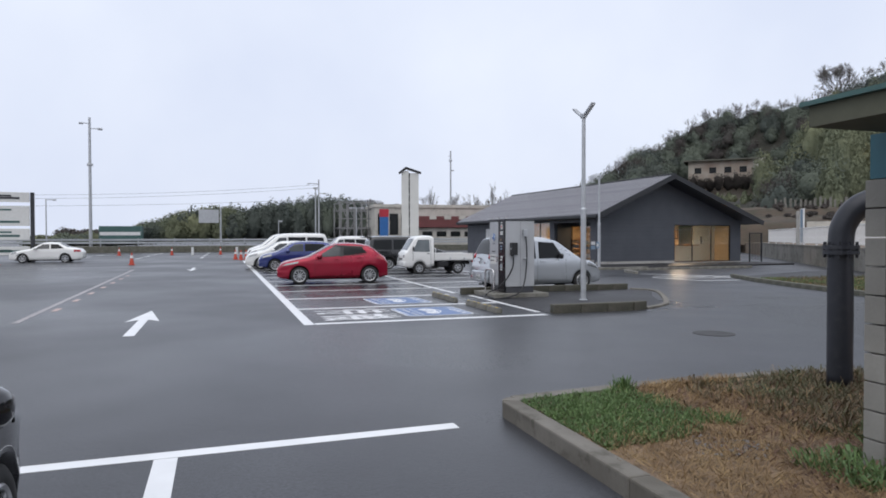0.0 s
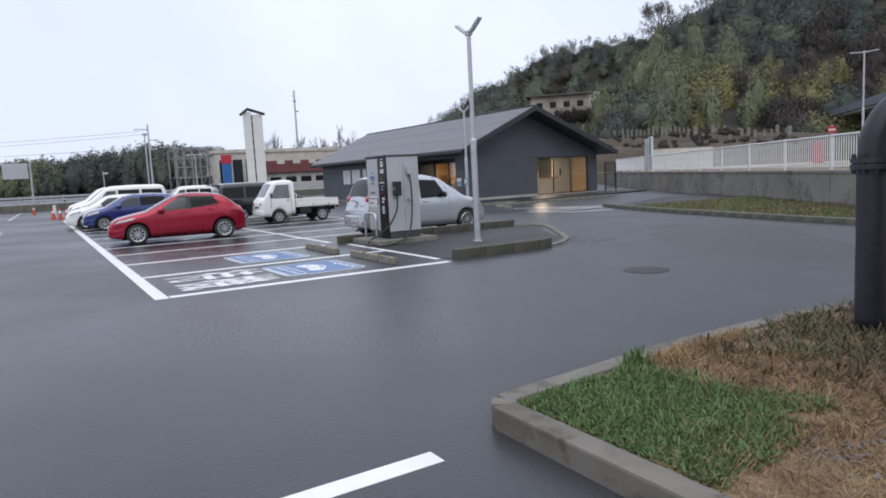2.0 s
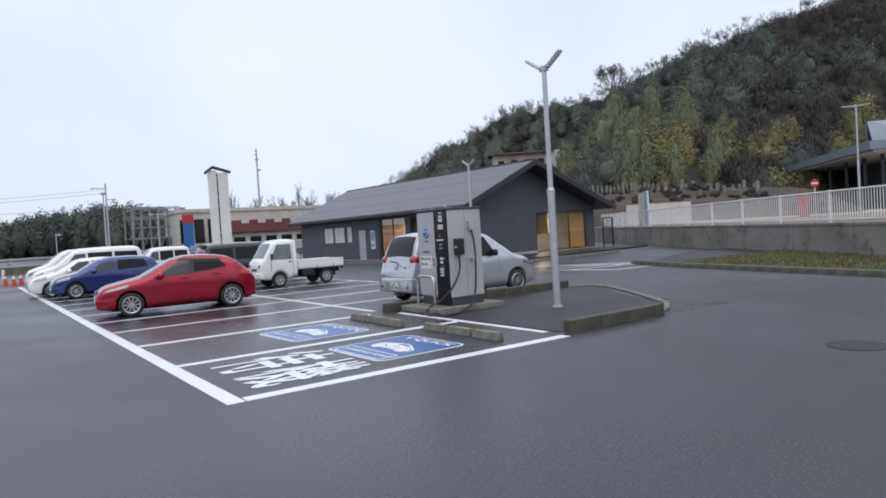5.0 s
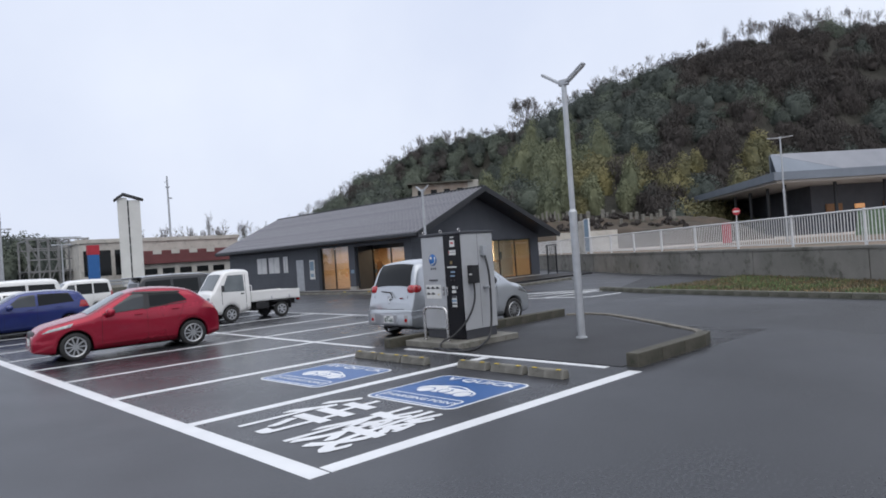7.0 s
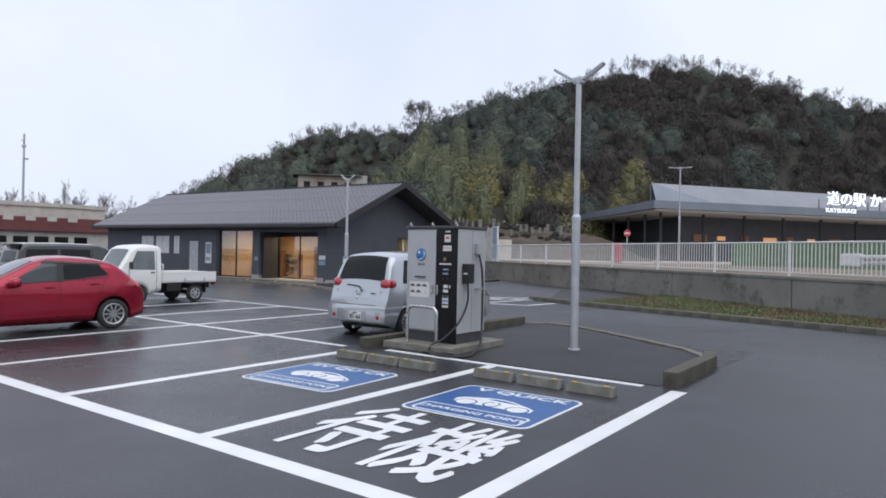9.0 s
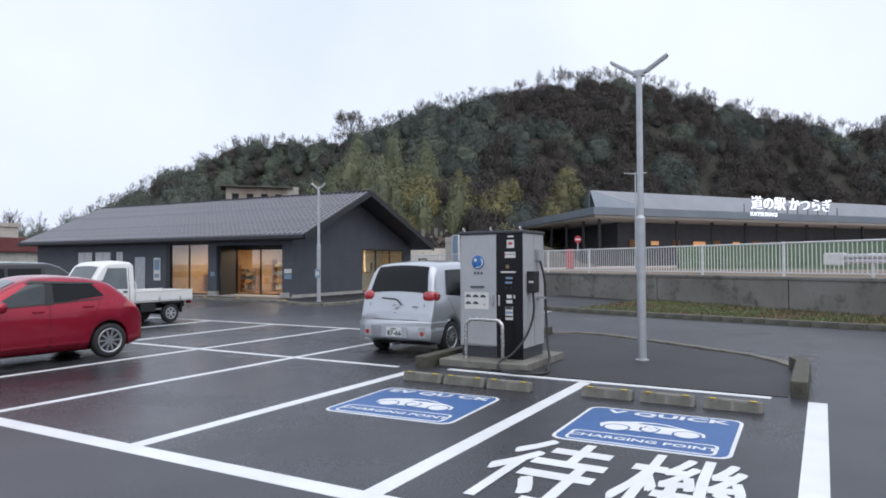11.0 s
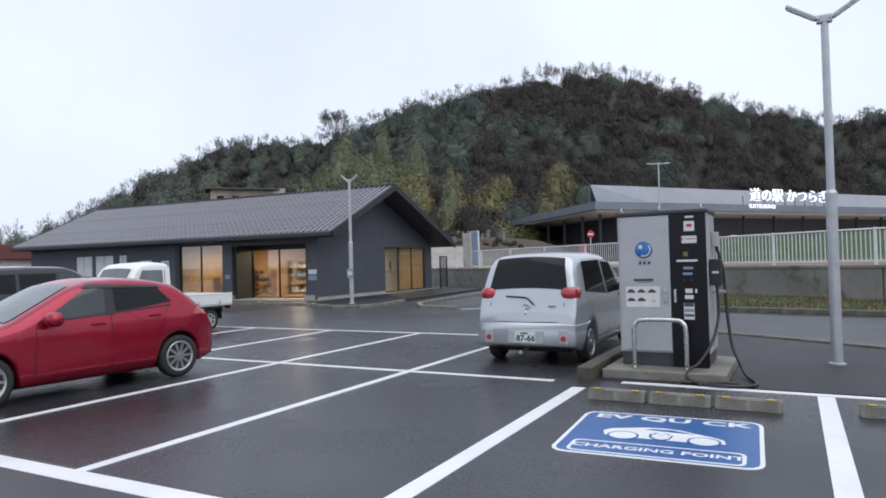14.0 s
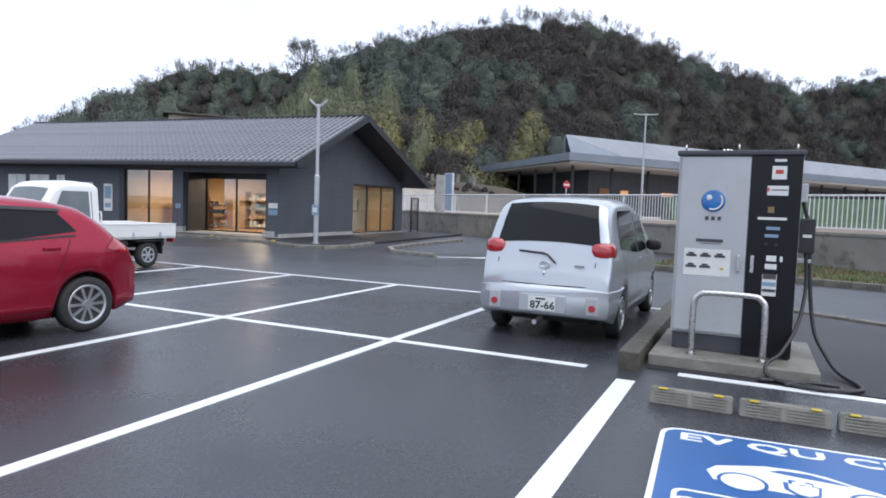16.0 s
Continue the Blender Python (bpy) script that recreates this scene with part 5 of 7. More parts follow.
tall_kit = dict(glass_side=[(((1.25, 1.16), (2.1, 1.16), (2.1, 1.72), (1.68, 1.70)), False), (((2.2, 1.16), (3.2, 1.16), (3.2, 1.74), (2.2, 1.74)), True), (((3.3, 1.16), (4.35, 1.18), (4.25, 1.72), (3.3, 1.74)), True)], screen=(0.88, 1.56, 0.92), rear=(4.47, 4.56, 0.84),
                track=1.48, spokes=6, lamp_f=((0.05, 0.72), (0.45, 0.84), (0.42, 1.0), (0.12, 0.9)), lamp_r=((4.4, 0.8), (4.58, 0.8), (4.57, 1.25), (4.42, 1.25)), glass=CAR_GLASS_PALE,
                seams=((1.2, 0.35, 1.22, 1.1), (2.15, 0.35, 2.15, 1.75), (3.25, 0.35, 3.25, 1.75)), handles=((1.98, 1.02), (2.35, 1.02)), mirror=(1.36, 1.15), plate_f=0.5)
vehicle(pose(-0.5, 27.3, 0), tall, WHITE_PAINT, "tall white van parked in the row", "van", name="van", **tall_kit)
vehicle(pose(-0.5, 29.9, 0), kei_hatch, WHITE_PAINT, "white hatchback parked beyond the van", "car", **kit)
vehicle(pose(-0.5, 32.4, 0), tall, WHITE_PAINT, "white van far down the row", "van", name="van", **tall_kit)
mv = vehicle(pose(10.05, 22.35, 0, 0, 0, 180) @ Matrix.Diagonal((1.0, 1.0, 0.91, 1)), tall, BLACK_PAINT, "black minivan parked tail out in the second row", "van", name="van", **tall_kit)
part("spoiler", boxes((4.35, 4.72, -0.66, 0.66, 1.86, 1.93), bevel=0.025), BLACK_PAINT, mv, smooth=True)
part("garnish", boxes((4.585, 4.625, -0.70, 0.70, 0.98, 1.08), bevel=0.012), CHROME, mv, "chrome tailgate strip")
part("number_plate", boxes((4.60, 4.63, -0.165, 0.165, 0.72, 0.88), bevel=0.004), PLATE_WHITE, mv)
vehicle(pose(4.4, 33.2, 0) @ Matrix.Diagonal((0.72, 0.95, 0.92, 1)), tall, WHITE_PAINT, "white wagon in the second row", "van", name="van", **tall_kit)
sedan = Shell(4.5, 1.70, [(0, 0.55), (0.1, 0.74), (0.9, 0.90), (1.3, 0.96), (2.0, 1.36), (2.4, 1.42), (3.0, 1.38), (3.6, 1.06), (4.3, 0.98), (4.5, 0.75)], 0.92, 0.3, 0.2, (0.85, 3.45), 0.31, nose=0.2, tail=0.16)
vehicle(pose(-16.0, 39.5, 0), sedan, WHITE_PAINT, "white saloon car on the far lane", "car", [(((1.55, 0.96), (2.5, 0.97), (2.48, 1.30), (2.08, 1.29)), False), (((2.58, 0.97), (3.4, 1.0), (3.0, 1.29), (2.56, 1.31)), True)],
        (1.3, 2.0, 0.9), (3.1, 3.6, 0.88), 1.48, 6, ((0.1, 0.6), (0.5, 0.68), (0.5, 0.8), (0.2, 0.74)), ((4.0, 0.75), (4.45, 0.75), (4.4, 0.9), (4.0, 0.92)), mirror=(1.65, 0.95))
# dark car standing beside the start of the walk
vehicle(pose(-3.33, -8.6, 0, 0, 0, -90), kei_hatch, BLACK_PAINT, "dark car standing beside the stop line", "car", **kit)

# ---- charger and what stands round it ----
CX0, CX1, CY0, CY1, CZ0, CZ1 = 5.88, 6.80, 4.11, 5.27, 0.12, 2.22
structure("plinth", boxes((5.44, 7.14, 3.88, 5.42, 0.0, 0.12), bevel=0.012), CONCRETE, "pale wet concrete plinth under the charger", "plinth")
ch = thing("ev_charger", pose(0, 0, 0), "grey and black electric car quick charger cabinet", "charger")
part("body", boxes((CX0 + 0.03, CX1, CY0, CY1, 0.30, CZ1 - 0.05), bevel=0.012), CHARGER_GREY, ch)
part("base", boxes((CX0 + 0.05, CX1 - 0.02, CY0 + 0.02, CY1 - 0.02, CZ0, 0.30), bevel=0.008), CHARGER_BASE, ch, "dark grey base")
part("roof_cap", boxes((CX0 - 0.02, CX1 + 0.02, CY0 - 0.02, CY1 + 0.02, CZ1 - 0.05, CZ1), bevel=0.014), CHARGER_BASE, ch, "dark grey roof cap")
MID = 4.575
door = part("door", boxes((CX0, CX0 + 0.028, MID + 0.004, CY1 - 0.03, 0.33, CZ1 - 0.07), bevel=0.006), CHARGER_GREY, ch, "plain light grey door")
panel = part("control_panel", boxes((CX0 - 0.004, CX0 + 0.028, CY0 + 0.005, MID - 0.004, 0.14, CZ1 - 0.055), bevel=0.006), CHARGER_BLACK, ch, "gloss black control panel")
for y in (CY0 + 0.06, 4.70, CY1 - 0.06):
    part("lifting_eye", tube([(CX0 + 0.06 + 0.03 * math.cos(t), y, CZ1 + 0.028 + 0.03 * math.sin(t)) for t in np.linspace(0, 2 * math.pi, 13)], 0.009), STAINLESS, ch, "steel lifting eye", smooth=True)
part("door_handle", boxes((CX0 - 0.03, CX0, MID + 0.05, MID + 0.085, 0.98, 1.16), bevel=0.008), STAINLESS, ch)
part("door_handle", boxes((CX0 - 0.032, CX0 - 0.004, MID - 0.075, MID - 0.04, 0.98, 1.16), bevel=0.008), STAINLESS, ch)


def flat(name, y0, y1, z0, z1, material, lift, label="", base=None):
    return part(name, boxes((CX0 - lift - 0.003, CX0 - lift, y0, y1, z0, z1)), material, base or ch, label)


part("emblem", blob(0.012, 0.115, 0.115, (CX0 - 0.004, 4.915, 1.70), 20), LOGO_BLUE, ch, "round blue emblem", smooth=True)
part("emblem_arc", tube([(CX0 - 0.018, 4.915 + 0.088 * math.cos(t), 1.70 + 0.088 * math.sin(t)) for t in np.linspace(math.pi * 0.78, math.pi * 1.62, 13)], 0.009), STICKER, ch, "pale arc of the emblem")
part("emblem_shine", blob(0.006, 0.028, 0.028, (CX0 - 0.016, 4.955, 1.735), 12), STICKER, ch, smooth=True)
for k in range(3):
    flat("logo_bar", 4.985 - k * 0.06 - 0.034, 4.985 - k * 0.06, 1.50, 1.54, CHARGER_BASE, 0.001, "grey logo bar")
flat("logo_bar", 4.80, 5.06, 1.272, 1.305, CHARGER_BASE, 0.001, "dark grey logo bar")
flat("logo_bar", 4.82, 5.02, 1.255, 1.26, CHARGER_BASE, 0.001)
flat("sticker", 4.72, 5.17, 0.92, 1.20, STICKER, 0.001, "white sticker with small pictures of cars")
for r, z in ((0, 1.115), (1, 1.0)):
    for k in range(3 if r == 0 else 2):
        y = 5.15 - k * 0.138
        flat("sticker_picture", y - 0.105, y, z, z + 0.026, STICKER_INK, 0.0045)
        flat("sticker_picture", y - 0.08, y - 0.022, z + 0.027, z + 0.045, CHARGER_BASE, 0.0045)
flat("sticker_picture", 4.78, 4.815, 0.99, 1.01, YELLOW, 0.0045)
for y0, y1, z0, z1, mt in ((4.24, 4.40, 1.93, 2.08, STICKER), (4.25, 4.38, 2.105, 2.135, STICKER), (4.21, 4.44, 1.77, 1.88, STICKER), (4.34, 4.41, 1.595, 1.665, STICKER_TAN), (4.20, 4.52, 1.525, 1.555, STICKER), (4.27, 4.42, 1.425, 1.46, STICKER_SKY), (4.28, 4.43, 1.35, 1.385, STICKER_SKY), (4.29, 4.40, 1.11, 1.175, STICKER), (4.24, 4.27, 1.11, 1.17, STICKER), (4.28, 4.41, 1.03, 1.09, STICKER), (4.27, 4.43, 0.76, 1.01, STICKER)):
    flat("panel_label", (y0 + y1) / 2 - (y1 - y0) * 0.41, (y0 + y1) / 2 + (y1 - y0) * 0.41, z0, z1 - (z1 - z0) * 0.12, mt, 0.004)
for y0, y1, z0, z1, mt in ((4.285, 4.355, 1.985, 2.025, STICKER_RED), (4.40, 4.425, 1.81, 1.845, STICKER_RED), (4.24, 4.38, 1.82, 1.83, STICKER_INK), (4.29, 4.41, 0.86, 0.90, STICKER_SKY), (4.29, 4.41, 0.80, 0.83, STICKER_INK), (4.29, 4.41, 0.93, 0.98, STICKER_INK)):
    flat("label_print", y0, y1, z0, z1, mt, 0.0075)
for y in (4.31, 4.40):
    part("button", lathe([(0, 0.018), (0.012, 0.016)], 12, "Z"), BLACK_PLASTIC, ch).matrix_basis = pose(CX0 - 0.004, y, 1.28, 0, -90, 0)
part("cable_box", boxes((CX0 + 0.16, CX0 + 0.34, CY0 - 0.15, CY0 - 0.002, 1.20, 1.55), bevel=0.012), BLACK_PLASTIC, ch, "black connector box on the flank")
part("box_label", boxes((CX0 + 0.157, CX0 + 0.16, CY0 - 0.12, CY0 - 0.04, 1.36, 1.39)), STICKER, ch)
part("switch_box", boxes((CX0 + 0.55, CX0 + 0.67, CY0 - 0.09, CY0 - 0.002, 1.72, 1.92), bevel=0.01), GALV, ch, "grey junction box")
part("cable_bracket", boxes((CX0 + 0.57, CX0 + 0.66, CY0 - 0.16, CY0 - 0.002, 1.08, 1.12), bevel=0.006), GALV, ch)
part("flank_seam", boxes((CX0 + 0.48, CX0 + 0.486, CY0 - 0.002, CY0 + 0.01, 0.32, CZ1 - 0.06)), CHARGER_BASE, ch)
part("cable", tube(smooth_curve([(CX0 + 0.62, CY0 - 0.05, 1.74), (CX0 + 0.62, CY0 - 0.13, 1.4), (CX0 + 0.6, CY0 - 0.16, 0.9), (CX0 + 0.5, CY0 - 0.22, 0.4), (CX0 + 0.3, CY0 - 0.33, 0.16), (CX0 + 0.0, CY0 - 0.42, 0.06), (5.50, 3.55, 0.03), (5.30, 3.62, 0.03), (5.24, 3.85, 0.03), (5.34, 4.15, 0.03), (5.30, 4.4, 0.03)]), 0.021, 8), BLACK_PLASTIC, ch, "thick black charging cable", smooth=True)
part("cable", tube(smooth_curve([(CX0 + 0.24, CY0 - 0.08, 1.22), (CX0 + 0.2, CY0 - 0.10, 0.85), (CX0 + 0.02, CY0 - 0.04, 0.5), (5.66, CY0 + 0.1, 0.24), (5.50, 4.33, 0.15), (5.38, 4.32, 0.06), (5.26, 4.14, 0.03), (5.2, 3.92, 0.03), (5.26, 3.74, 0.03), (5.40, 3.76, 0.03), (5.36, 4.0, 0.04), (5.22, 4.18, 0.03)]), 0.019, 8), BLACK_PLASTIC, ch, "thick black charging cable", smooth=True)
ub = thing("guard_bar", pose(5.66, 4.70, 0.12), "stainless steel U-shaped guard bar before the charger", "guard bar")
part("bar", tube(smooth_curve([(0, 0.33, 0), (0, 0.33, 0.50), (0, 0.29, 0.61), (0, 0.20, 0.645), (0, -0.20, 0.645), (0, -0.29, 0.61), (0, -0.33, 0.50), (0, -0.33, 0)], 7), 0.031, 14), STAINLESS, ub, smooth=True)
for y in (0.33, -0.33):
    part("flange", lathe([(0, 0.05), (0.012, 0.05)], 16, "Z", at=(0, y, 0)), STAINLESS, ub)


def wheel_stop(x, y):
    ws = thing("wheel_stop", pose(x, y, 0), "weathered concrete wheel stop block with yellow reflectors", "wheel stop", "wheel stops in the charging bays")
    bm = bmesh.new()
    ring = [(-0.075, 0), (0.075, 0), (0.06, 0.12), (-0.035, 0.12)]
    a, b = ([bm.verts.new((px, py, pz)) for px, pz in ring] for py in (-0.315, 0.315))
    bm.faces.new(a)
    bm.faces.new(b[::-1])
    for k in range(4):
        bm.faces.new((a[k], b[k], b[(k + 1) % 4], a[(k + 1) % 4]))
    bmesh.ops.bevel(bm, geom=list(bm.edges), offset=0.01, segments=2, affect="EDGES")
    part("block", bm, CONCRETE, ws)
    tilt = math.degrees(math.atan2(0.04, 0.10))
    for y0 in (-0.145, 0.145):
        for k in range(4):
            rib = part("rib", boxes((-0.006, 0.006, -0.125, 0.125, -0.004, 0.004)), CONCRETE, ws)
            rib.matrix_basis = pose(-0.066 + 0.0075 * k, y0, 0.035 + 0.0225 * k, 0, tilt, 0)
    for y0 in (-0.21, 0.21):
        part("reflector", boxes((-0.045, -0.005, y0 - 0.035, y0 + 0.035, 0.118, 0.128), bevel=0.003), YELLOW, ws, "yellow reflector")
    return ws


first_stop = wheel_stop(4.12, 4.905)
for y in (4.23, 3.56, 2.27, 1.55, 0.83):
    copy_thing(first_stop, pose(4.12 if y > 3 else 4.22, y, 0))


# ---- poles, fence, signs ----
def double_lamp(x, y, h, r, turn, label, arm=0.62, z0=0.0, rise=0.32, sleeve=True):
    lp = thing("street_lamp", pose(x, y, z0, 0, 0, turn), label, "street lamp")
    part("pole", rods(((0, 0, 0), (0, 0, h * 0.48), r, r), ((0, 0, h * 0.48), (0, 0, h), r * 0.72, r * 0.66), seg=18), GALV, lp, smooth=False)
    if sleeve:
        part("collar", lathe([(h * 0.475, r * 1.1), (h * 0.49, r * 1.1), (h * 0.50, r * 0.7)], 18, "Z"), GALV, lp)
        part("base_collar", lathe([(0, r * 1.5), (0.03, r * 1.5), (0.04, r)], 18, "Z"), GALV, lp)
    for sgn in (1, -1):
        head = part("lamp_head", boxes((0.0, arm, -0.06, 0.06, -0.02, 0.025), bevel=0.012), GALV, lp, "slim grey lamp head")
        head.matrix_basis = pose(sgn * 0.06, 0, h - 0.05, 0, 0, 0 if sgn > 0 else 180) @ pose(0, 0, 0, 0, -math.degrees(math.atan2(rise, arm)), 0)
        lens = mesh_ob("lens", boxes((0.06, arm - 0.03, -0.05, 0.05, -0.03, -0.02)), LAMP_LENS)
        lens.parent = head
    part("head_joint", boxes((-0.1, 0.1, -0.05, 0.05, h - 0.1, h + 0.02), bevel=0.02), GALV, lp)
    return lp


double_lamp(7.53, 2.62, 4.98, 0.075, 92, "tall grey steel street lamp with two angled heads", 0.50)
double_lamp(17.58, 18.45, 4.85, 0.085, 110, "slender white street lamp by the rest house", 0.35, 0.09)
double_lamp(41.7, 11.0, 6.7, 0.07, 110, "distant slim street lamp on the terrace", 0.7, 1.12, 0.05)
box_sign = thing("pole_sign", pose(17.58, 18.45, 1.1), "small blue sign strapped to the lamp pole", "sign")
part("plate", boxes((-0.09, -0.065, -0.14, 0.14, 0, 0.36), bevel=0.008), STICKER_BLUE, box_sign)
part("print", boxes((-0.094, -0.09, -0.09, 0.09, 0.1, 0.26)), STICKER, box_sign)

fence = thing("railing", fence_pose(0, 0, 1.2), "white painted steel railing on the retaining wall", "railing")
post_me = bal_me = None
for k in range(-4, 12):
    s = 3.42 * k
    if post_me is None:
        ob = part("post", boxes((-0.035, 0.035, -0.035, 0.035, 0, 1.13), bevel=0.006), STEEL_WHITE, fence)
        post_me = ob.data
        ob.matrix_basis = pose(s, 0, 0)
    else:
        shared("post", post_me, fence, pose(s, 0, 0))
    if k < 11:
        part("top_rail", rods(((s + 0.036, 0, 1.08), (s + 3.384, 0, 1.08), 0.028, 0.028), seg=10), STEEL_WHITE, fence)
        part("bottom_rail", boxes((s + 0.036, s + 3.384, -0.018, 0.018, 0.10, 0.135)), STEEL_WHITE, fence)
        n = 24
        for j in range(1, n):
            m = pose(s + 3.42 * j / n, 0, 0)
            if bal_me is None:
                ob = part("baluster", boxes((-0.011, 0.011, -0.011, 0.011, 0.135, 1.055)), STEEL_WHITE, fence)
                bal_me = ob.data
                ob.matrix_basis = m
            else:
                shared("baluster", bal_me, fence, m)
sg = thing("no_entry_sign", pose(52.4, 18.7, 1.12, 0, 0, 18), "round red and white road sign on a thin post", "road sign")
part("post", rods(((0, 0, 0), (0, 0, 2.95), 0.035, 0.035)), STEEL_WHITE, sg)
part("disc", lathe([(-0.02, 0.31), (0.0, 0.31)], 24, at=(0, -0.05, 2.6)), SIGN_RED, sg).matrix_basis = pose(0, 0, 0, 0, 0, -75)
part("bar", boxes((-0.24, 0.24, -0.082, -0.072, 2.53, 2.67)), STICKER, sg).matrix_basis = pose(0, 0, 0, 0, 0, -75)
mh = structure("manhole", lathe([(0, 0.35), (0.006, 0.35), (0.009, 0.32)], 30, "Z"), MANHOLE, "dark cast iron manhole cover in the asphalt", "manhole cover")
mh.matrix_basis = pose(6.6, -3.5, 0)
# big pipe and block hut by the planting bed
pp = thing("standpipe", pose(4.54, -7.80, 0.13), "thick black bent steel pipe rising from the bed", "pipe")
part("pipe", tube(smooth_curve([(0, 0, 0), (0, 0, 0.8), (0, 0, 1.5), (0.03, -0.03, 1.72), (0.12, -0.12, 1.88), (0.28, -0.28, 1.96), (0.5, -0.5, 1.98), (1.4, -1.4, 1.98)], 6), 0.12, 20), PIPE_BLACK, pp, smooth=True)
part("flange", lathe([(1.38, 0.17), (1.42, 0.17), (1.42, 0.15), (1.435, 0.15), (1.435, 0.17), (1.475, 0.17)], 24, "Z"), PIPE_BLACK, pp)
for k in range(10):
    a = 2 * math.pi * k / 10
    part("bolt", rods(((0.15 * math.cos(a), 0.15 * math.sin(a), 1.345), (0.15 * math.cos(a), 0.15 * math.sin(a), 1.51), 0.012, 0.012), seg=6), PIPE_BLACK, pp)
hut = thing("block_hut", pose(2.66, -9.62, 0.13), "concrete block hut with teal panel and green roof edge", "hut")
for z in range(10):
    for k in range(5):
        off = 0.2 if z % 2 else 0.0
        part("block", boxes((0.405 * k - off * (k > 0), 0.405 * k + 0.39 - off * (k < 4) , -0.15, 0.0, 0.195 * z, 0.195 * z + 0.185), bevel=0.006), BLOCK, hut)
part("wall", boxes((0.02, 2.0, -3.0, -0.152, 0, 1.95)), BLOCK, hut)
part("fascia", boxes((0.03, 2.2, -3.1, -0.01, 1.95, 2.25)), TEAL, hut, "teal panel band")
part("soffit", boxes((-0.62, 2.3, -3.3, -0.12, 2.25, 2.38)), OLIVE, hut)
part("roof", boxes((-0.66, 2.35, -3.35, -0.08, 2.38, 2.41)), ROOF_GREEN, hut, "thin green roof edge")


# ---- traffic cones, guardrail and the far side of the car park ----
def cone(x, y, label="red and white traffic cone on the asphalt", s=1.0):
    c = thing("traffic_cone", pose(x, y, 0), label, "traffic cone", "traffic cones")
    part("base", boxes((-0.19 * s, 0.19 * s, -0.19 * s, 0.19 * s, 0, 0.03), bevel=0.01), ORANGE, c)
    part("cone", rods(((0, 0, 0.03), (0, 0, 0.72 * s), 0.14 * s, 0.025), seg=18), ORANGE, c)
    part("band", rods(((0, 0, 0.40 * s), (0, 0, 0.55 * s), 0.083 * s, 0.061 * s), seg=18), STEEL_WHITE, c, "white band")


for x, y in ((-7.5, 32.6), (-15.6, 35.0), (-0.8, 40.2), (-0.4, 41.1), (-1.2, 41.6), (-12.0, 58.0), (-7.2, 58.0), (-2.6, 59.0), (1.8, 58.5)):
    cone(x, y, s=1.1)
bank = [(-90, 71.2), (60, 71.2), (60, 76), (-90, 76)]
structure("bank", prism(bank, -0.1, 0.75), CONCRETE_DARK, "low dark bank at the end of the car park", "bank")
rail = thing("guardrail", pose(0, 71.8, 0.75), "grey steel guardrail at the end of the car park", "guardrail")
pm = None
for k in range(32):
    x = -80 + 4 * k
    if pm is None:
        ob = part("post", boxes((-0.06, 0.06, -0.06, 0.06, 0, 0.95)), RAIL_GREY, rail)
        pm = ob.data
        ob.matrix_basis = pose(x, 0, 0)
    else:
        shared("post", pm, rail, pose(x, 0, 0))
for z in (0.42, 0.76):
    part("beam", boxes((-82, 46, -0.12, -0.07, z - 0.11, z + 0.11), bevel=0.03), RAIL_GREY, rail)
for x in (-5.2, -1.0):
    bs = thing("lane_post", pose(x, 57, 0), "short white marker post", "marker post", "marker posts")
    part("post", rods(((0, 0, 0), (0, 0, 0.8), 0.14, 0.12), seg=12), STEEL_WHITE, bs)


def mast(name, x, y, h, r, label, arms=(), z0=0.0):
    mt = thing(name, pose(x, y, z0), label, "pole")
    part("pole", rods(((0, 0, 0), (0, 0, h), r, r * 0.65), seg=10), GALV, mt)
    for z, dx, rr in arms:
        part("arm", rods(((0, 0, z), (dx, 0, z + 0.05), 0.05, 0.05), seg=6), GALV, mt)
        part("fitting", boxes((dx - rr, dx + rr, -rr * 0.7, rr * 0.7, z - rr * 0.5, z + rr * 0.5), bevel=0.05), GALV, mt)
    return mt


mast("camera_mast", -17.2, 72.8, 15.3, 0.2, "tall grey mast with two small heads", ((14.6, -0.9, 0.22), (14.0, 1.1, 0.25), (9.8, 0.0, 0.3)), 0.5)
mast("street_lamp", -23.0, 78, 6.0, 0.09, "curved far street lamp", ((5.9, 0.9, 0.2),), 0.5)
mast("utility_pole", 9.9, 78, 9.2, 0.13, "far concrete utility pole with a crossarm", ((8.6, -1.4, 0.15), (7.3, 0.8, 0.2)), 0.5)
mast("street_lamp", 8.5, 70, 8.0, 0.10, "far grey street lamp beside the utility pole", ((7.9, 0.0, 0.25),), 0.0)
mast("street_lamp", 12.9, 66, 5.4, 0.09, "far white street lamp with two heads", ((5.3, -0.7, 0.18), (5.3, 0.7, 0.18)))
mast("street_lamp", 4.4, 76, 3.6, 0.07, "far short lamp behind the guardrail", ((3.4, 0.3, 0.2),), 0.5)
mast("radio_mast", 41.3, 115, 19.5, 0.22, "thin dark radio mast", ((15.5, 0.4, 0.25), (17.5, 0.0, 0.3), (18.4, -0.4, 0.12)))
wires = thing("power_line", pose(0, 0, 0), "thin dark power lines against the sky", "cable")
for z0, z1, dz in ((10.2, 9.0, -2.2), (9.6, 8.6, -2.2), (7.2, 7.0, -1.2)):
    part("wire", tube([(-80 + 90 * t, 95 - 17 * t, z0 + (z1 - z0) * t + dz * 4 * t * (1 - t)) for t in np.linspace(0, 1, 16)], 0.016, 5), CLADDING_DARK, wires)
gs = thing("gantry_sign", pose(-4.7, 92, 0) @ Matrix.Diagonal((0.68, 1, 1, 1)), "grey overhead road sign seen from behind", "road sign")
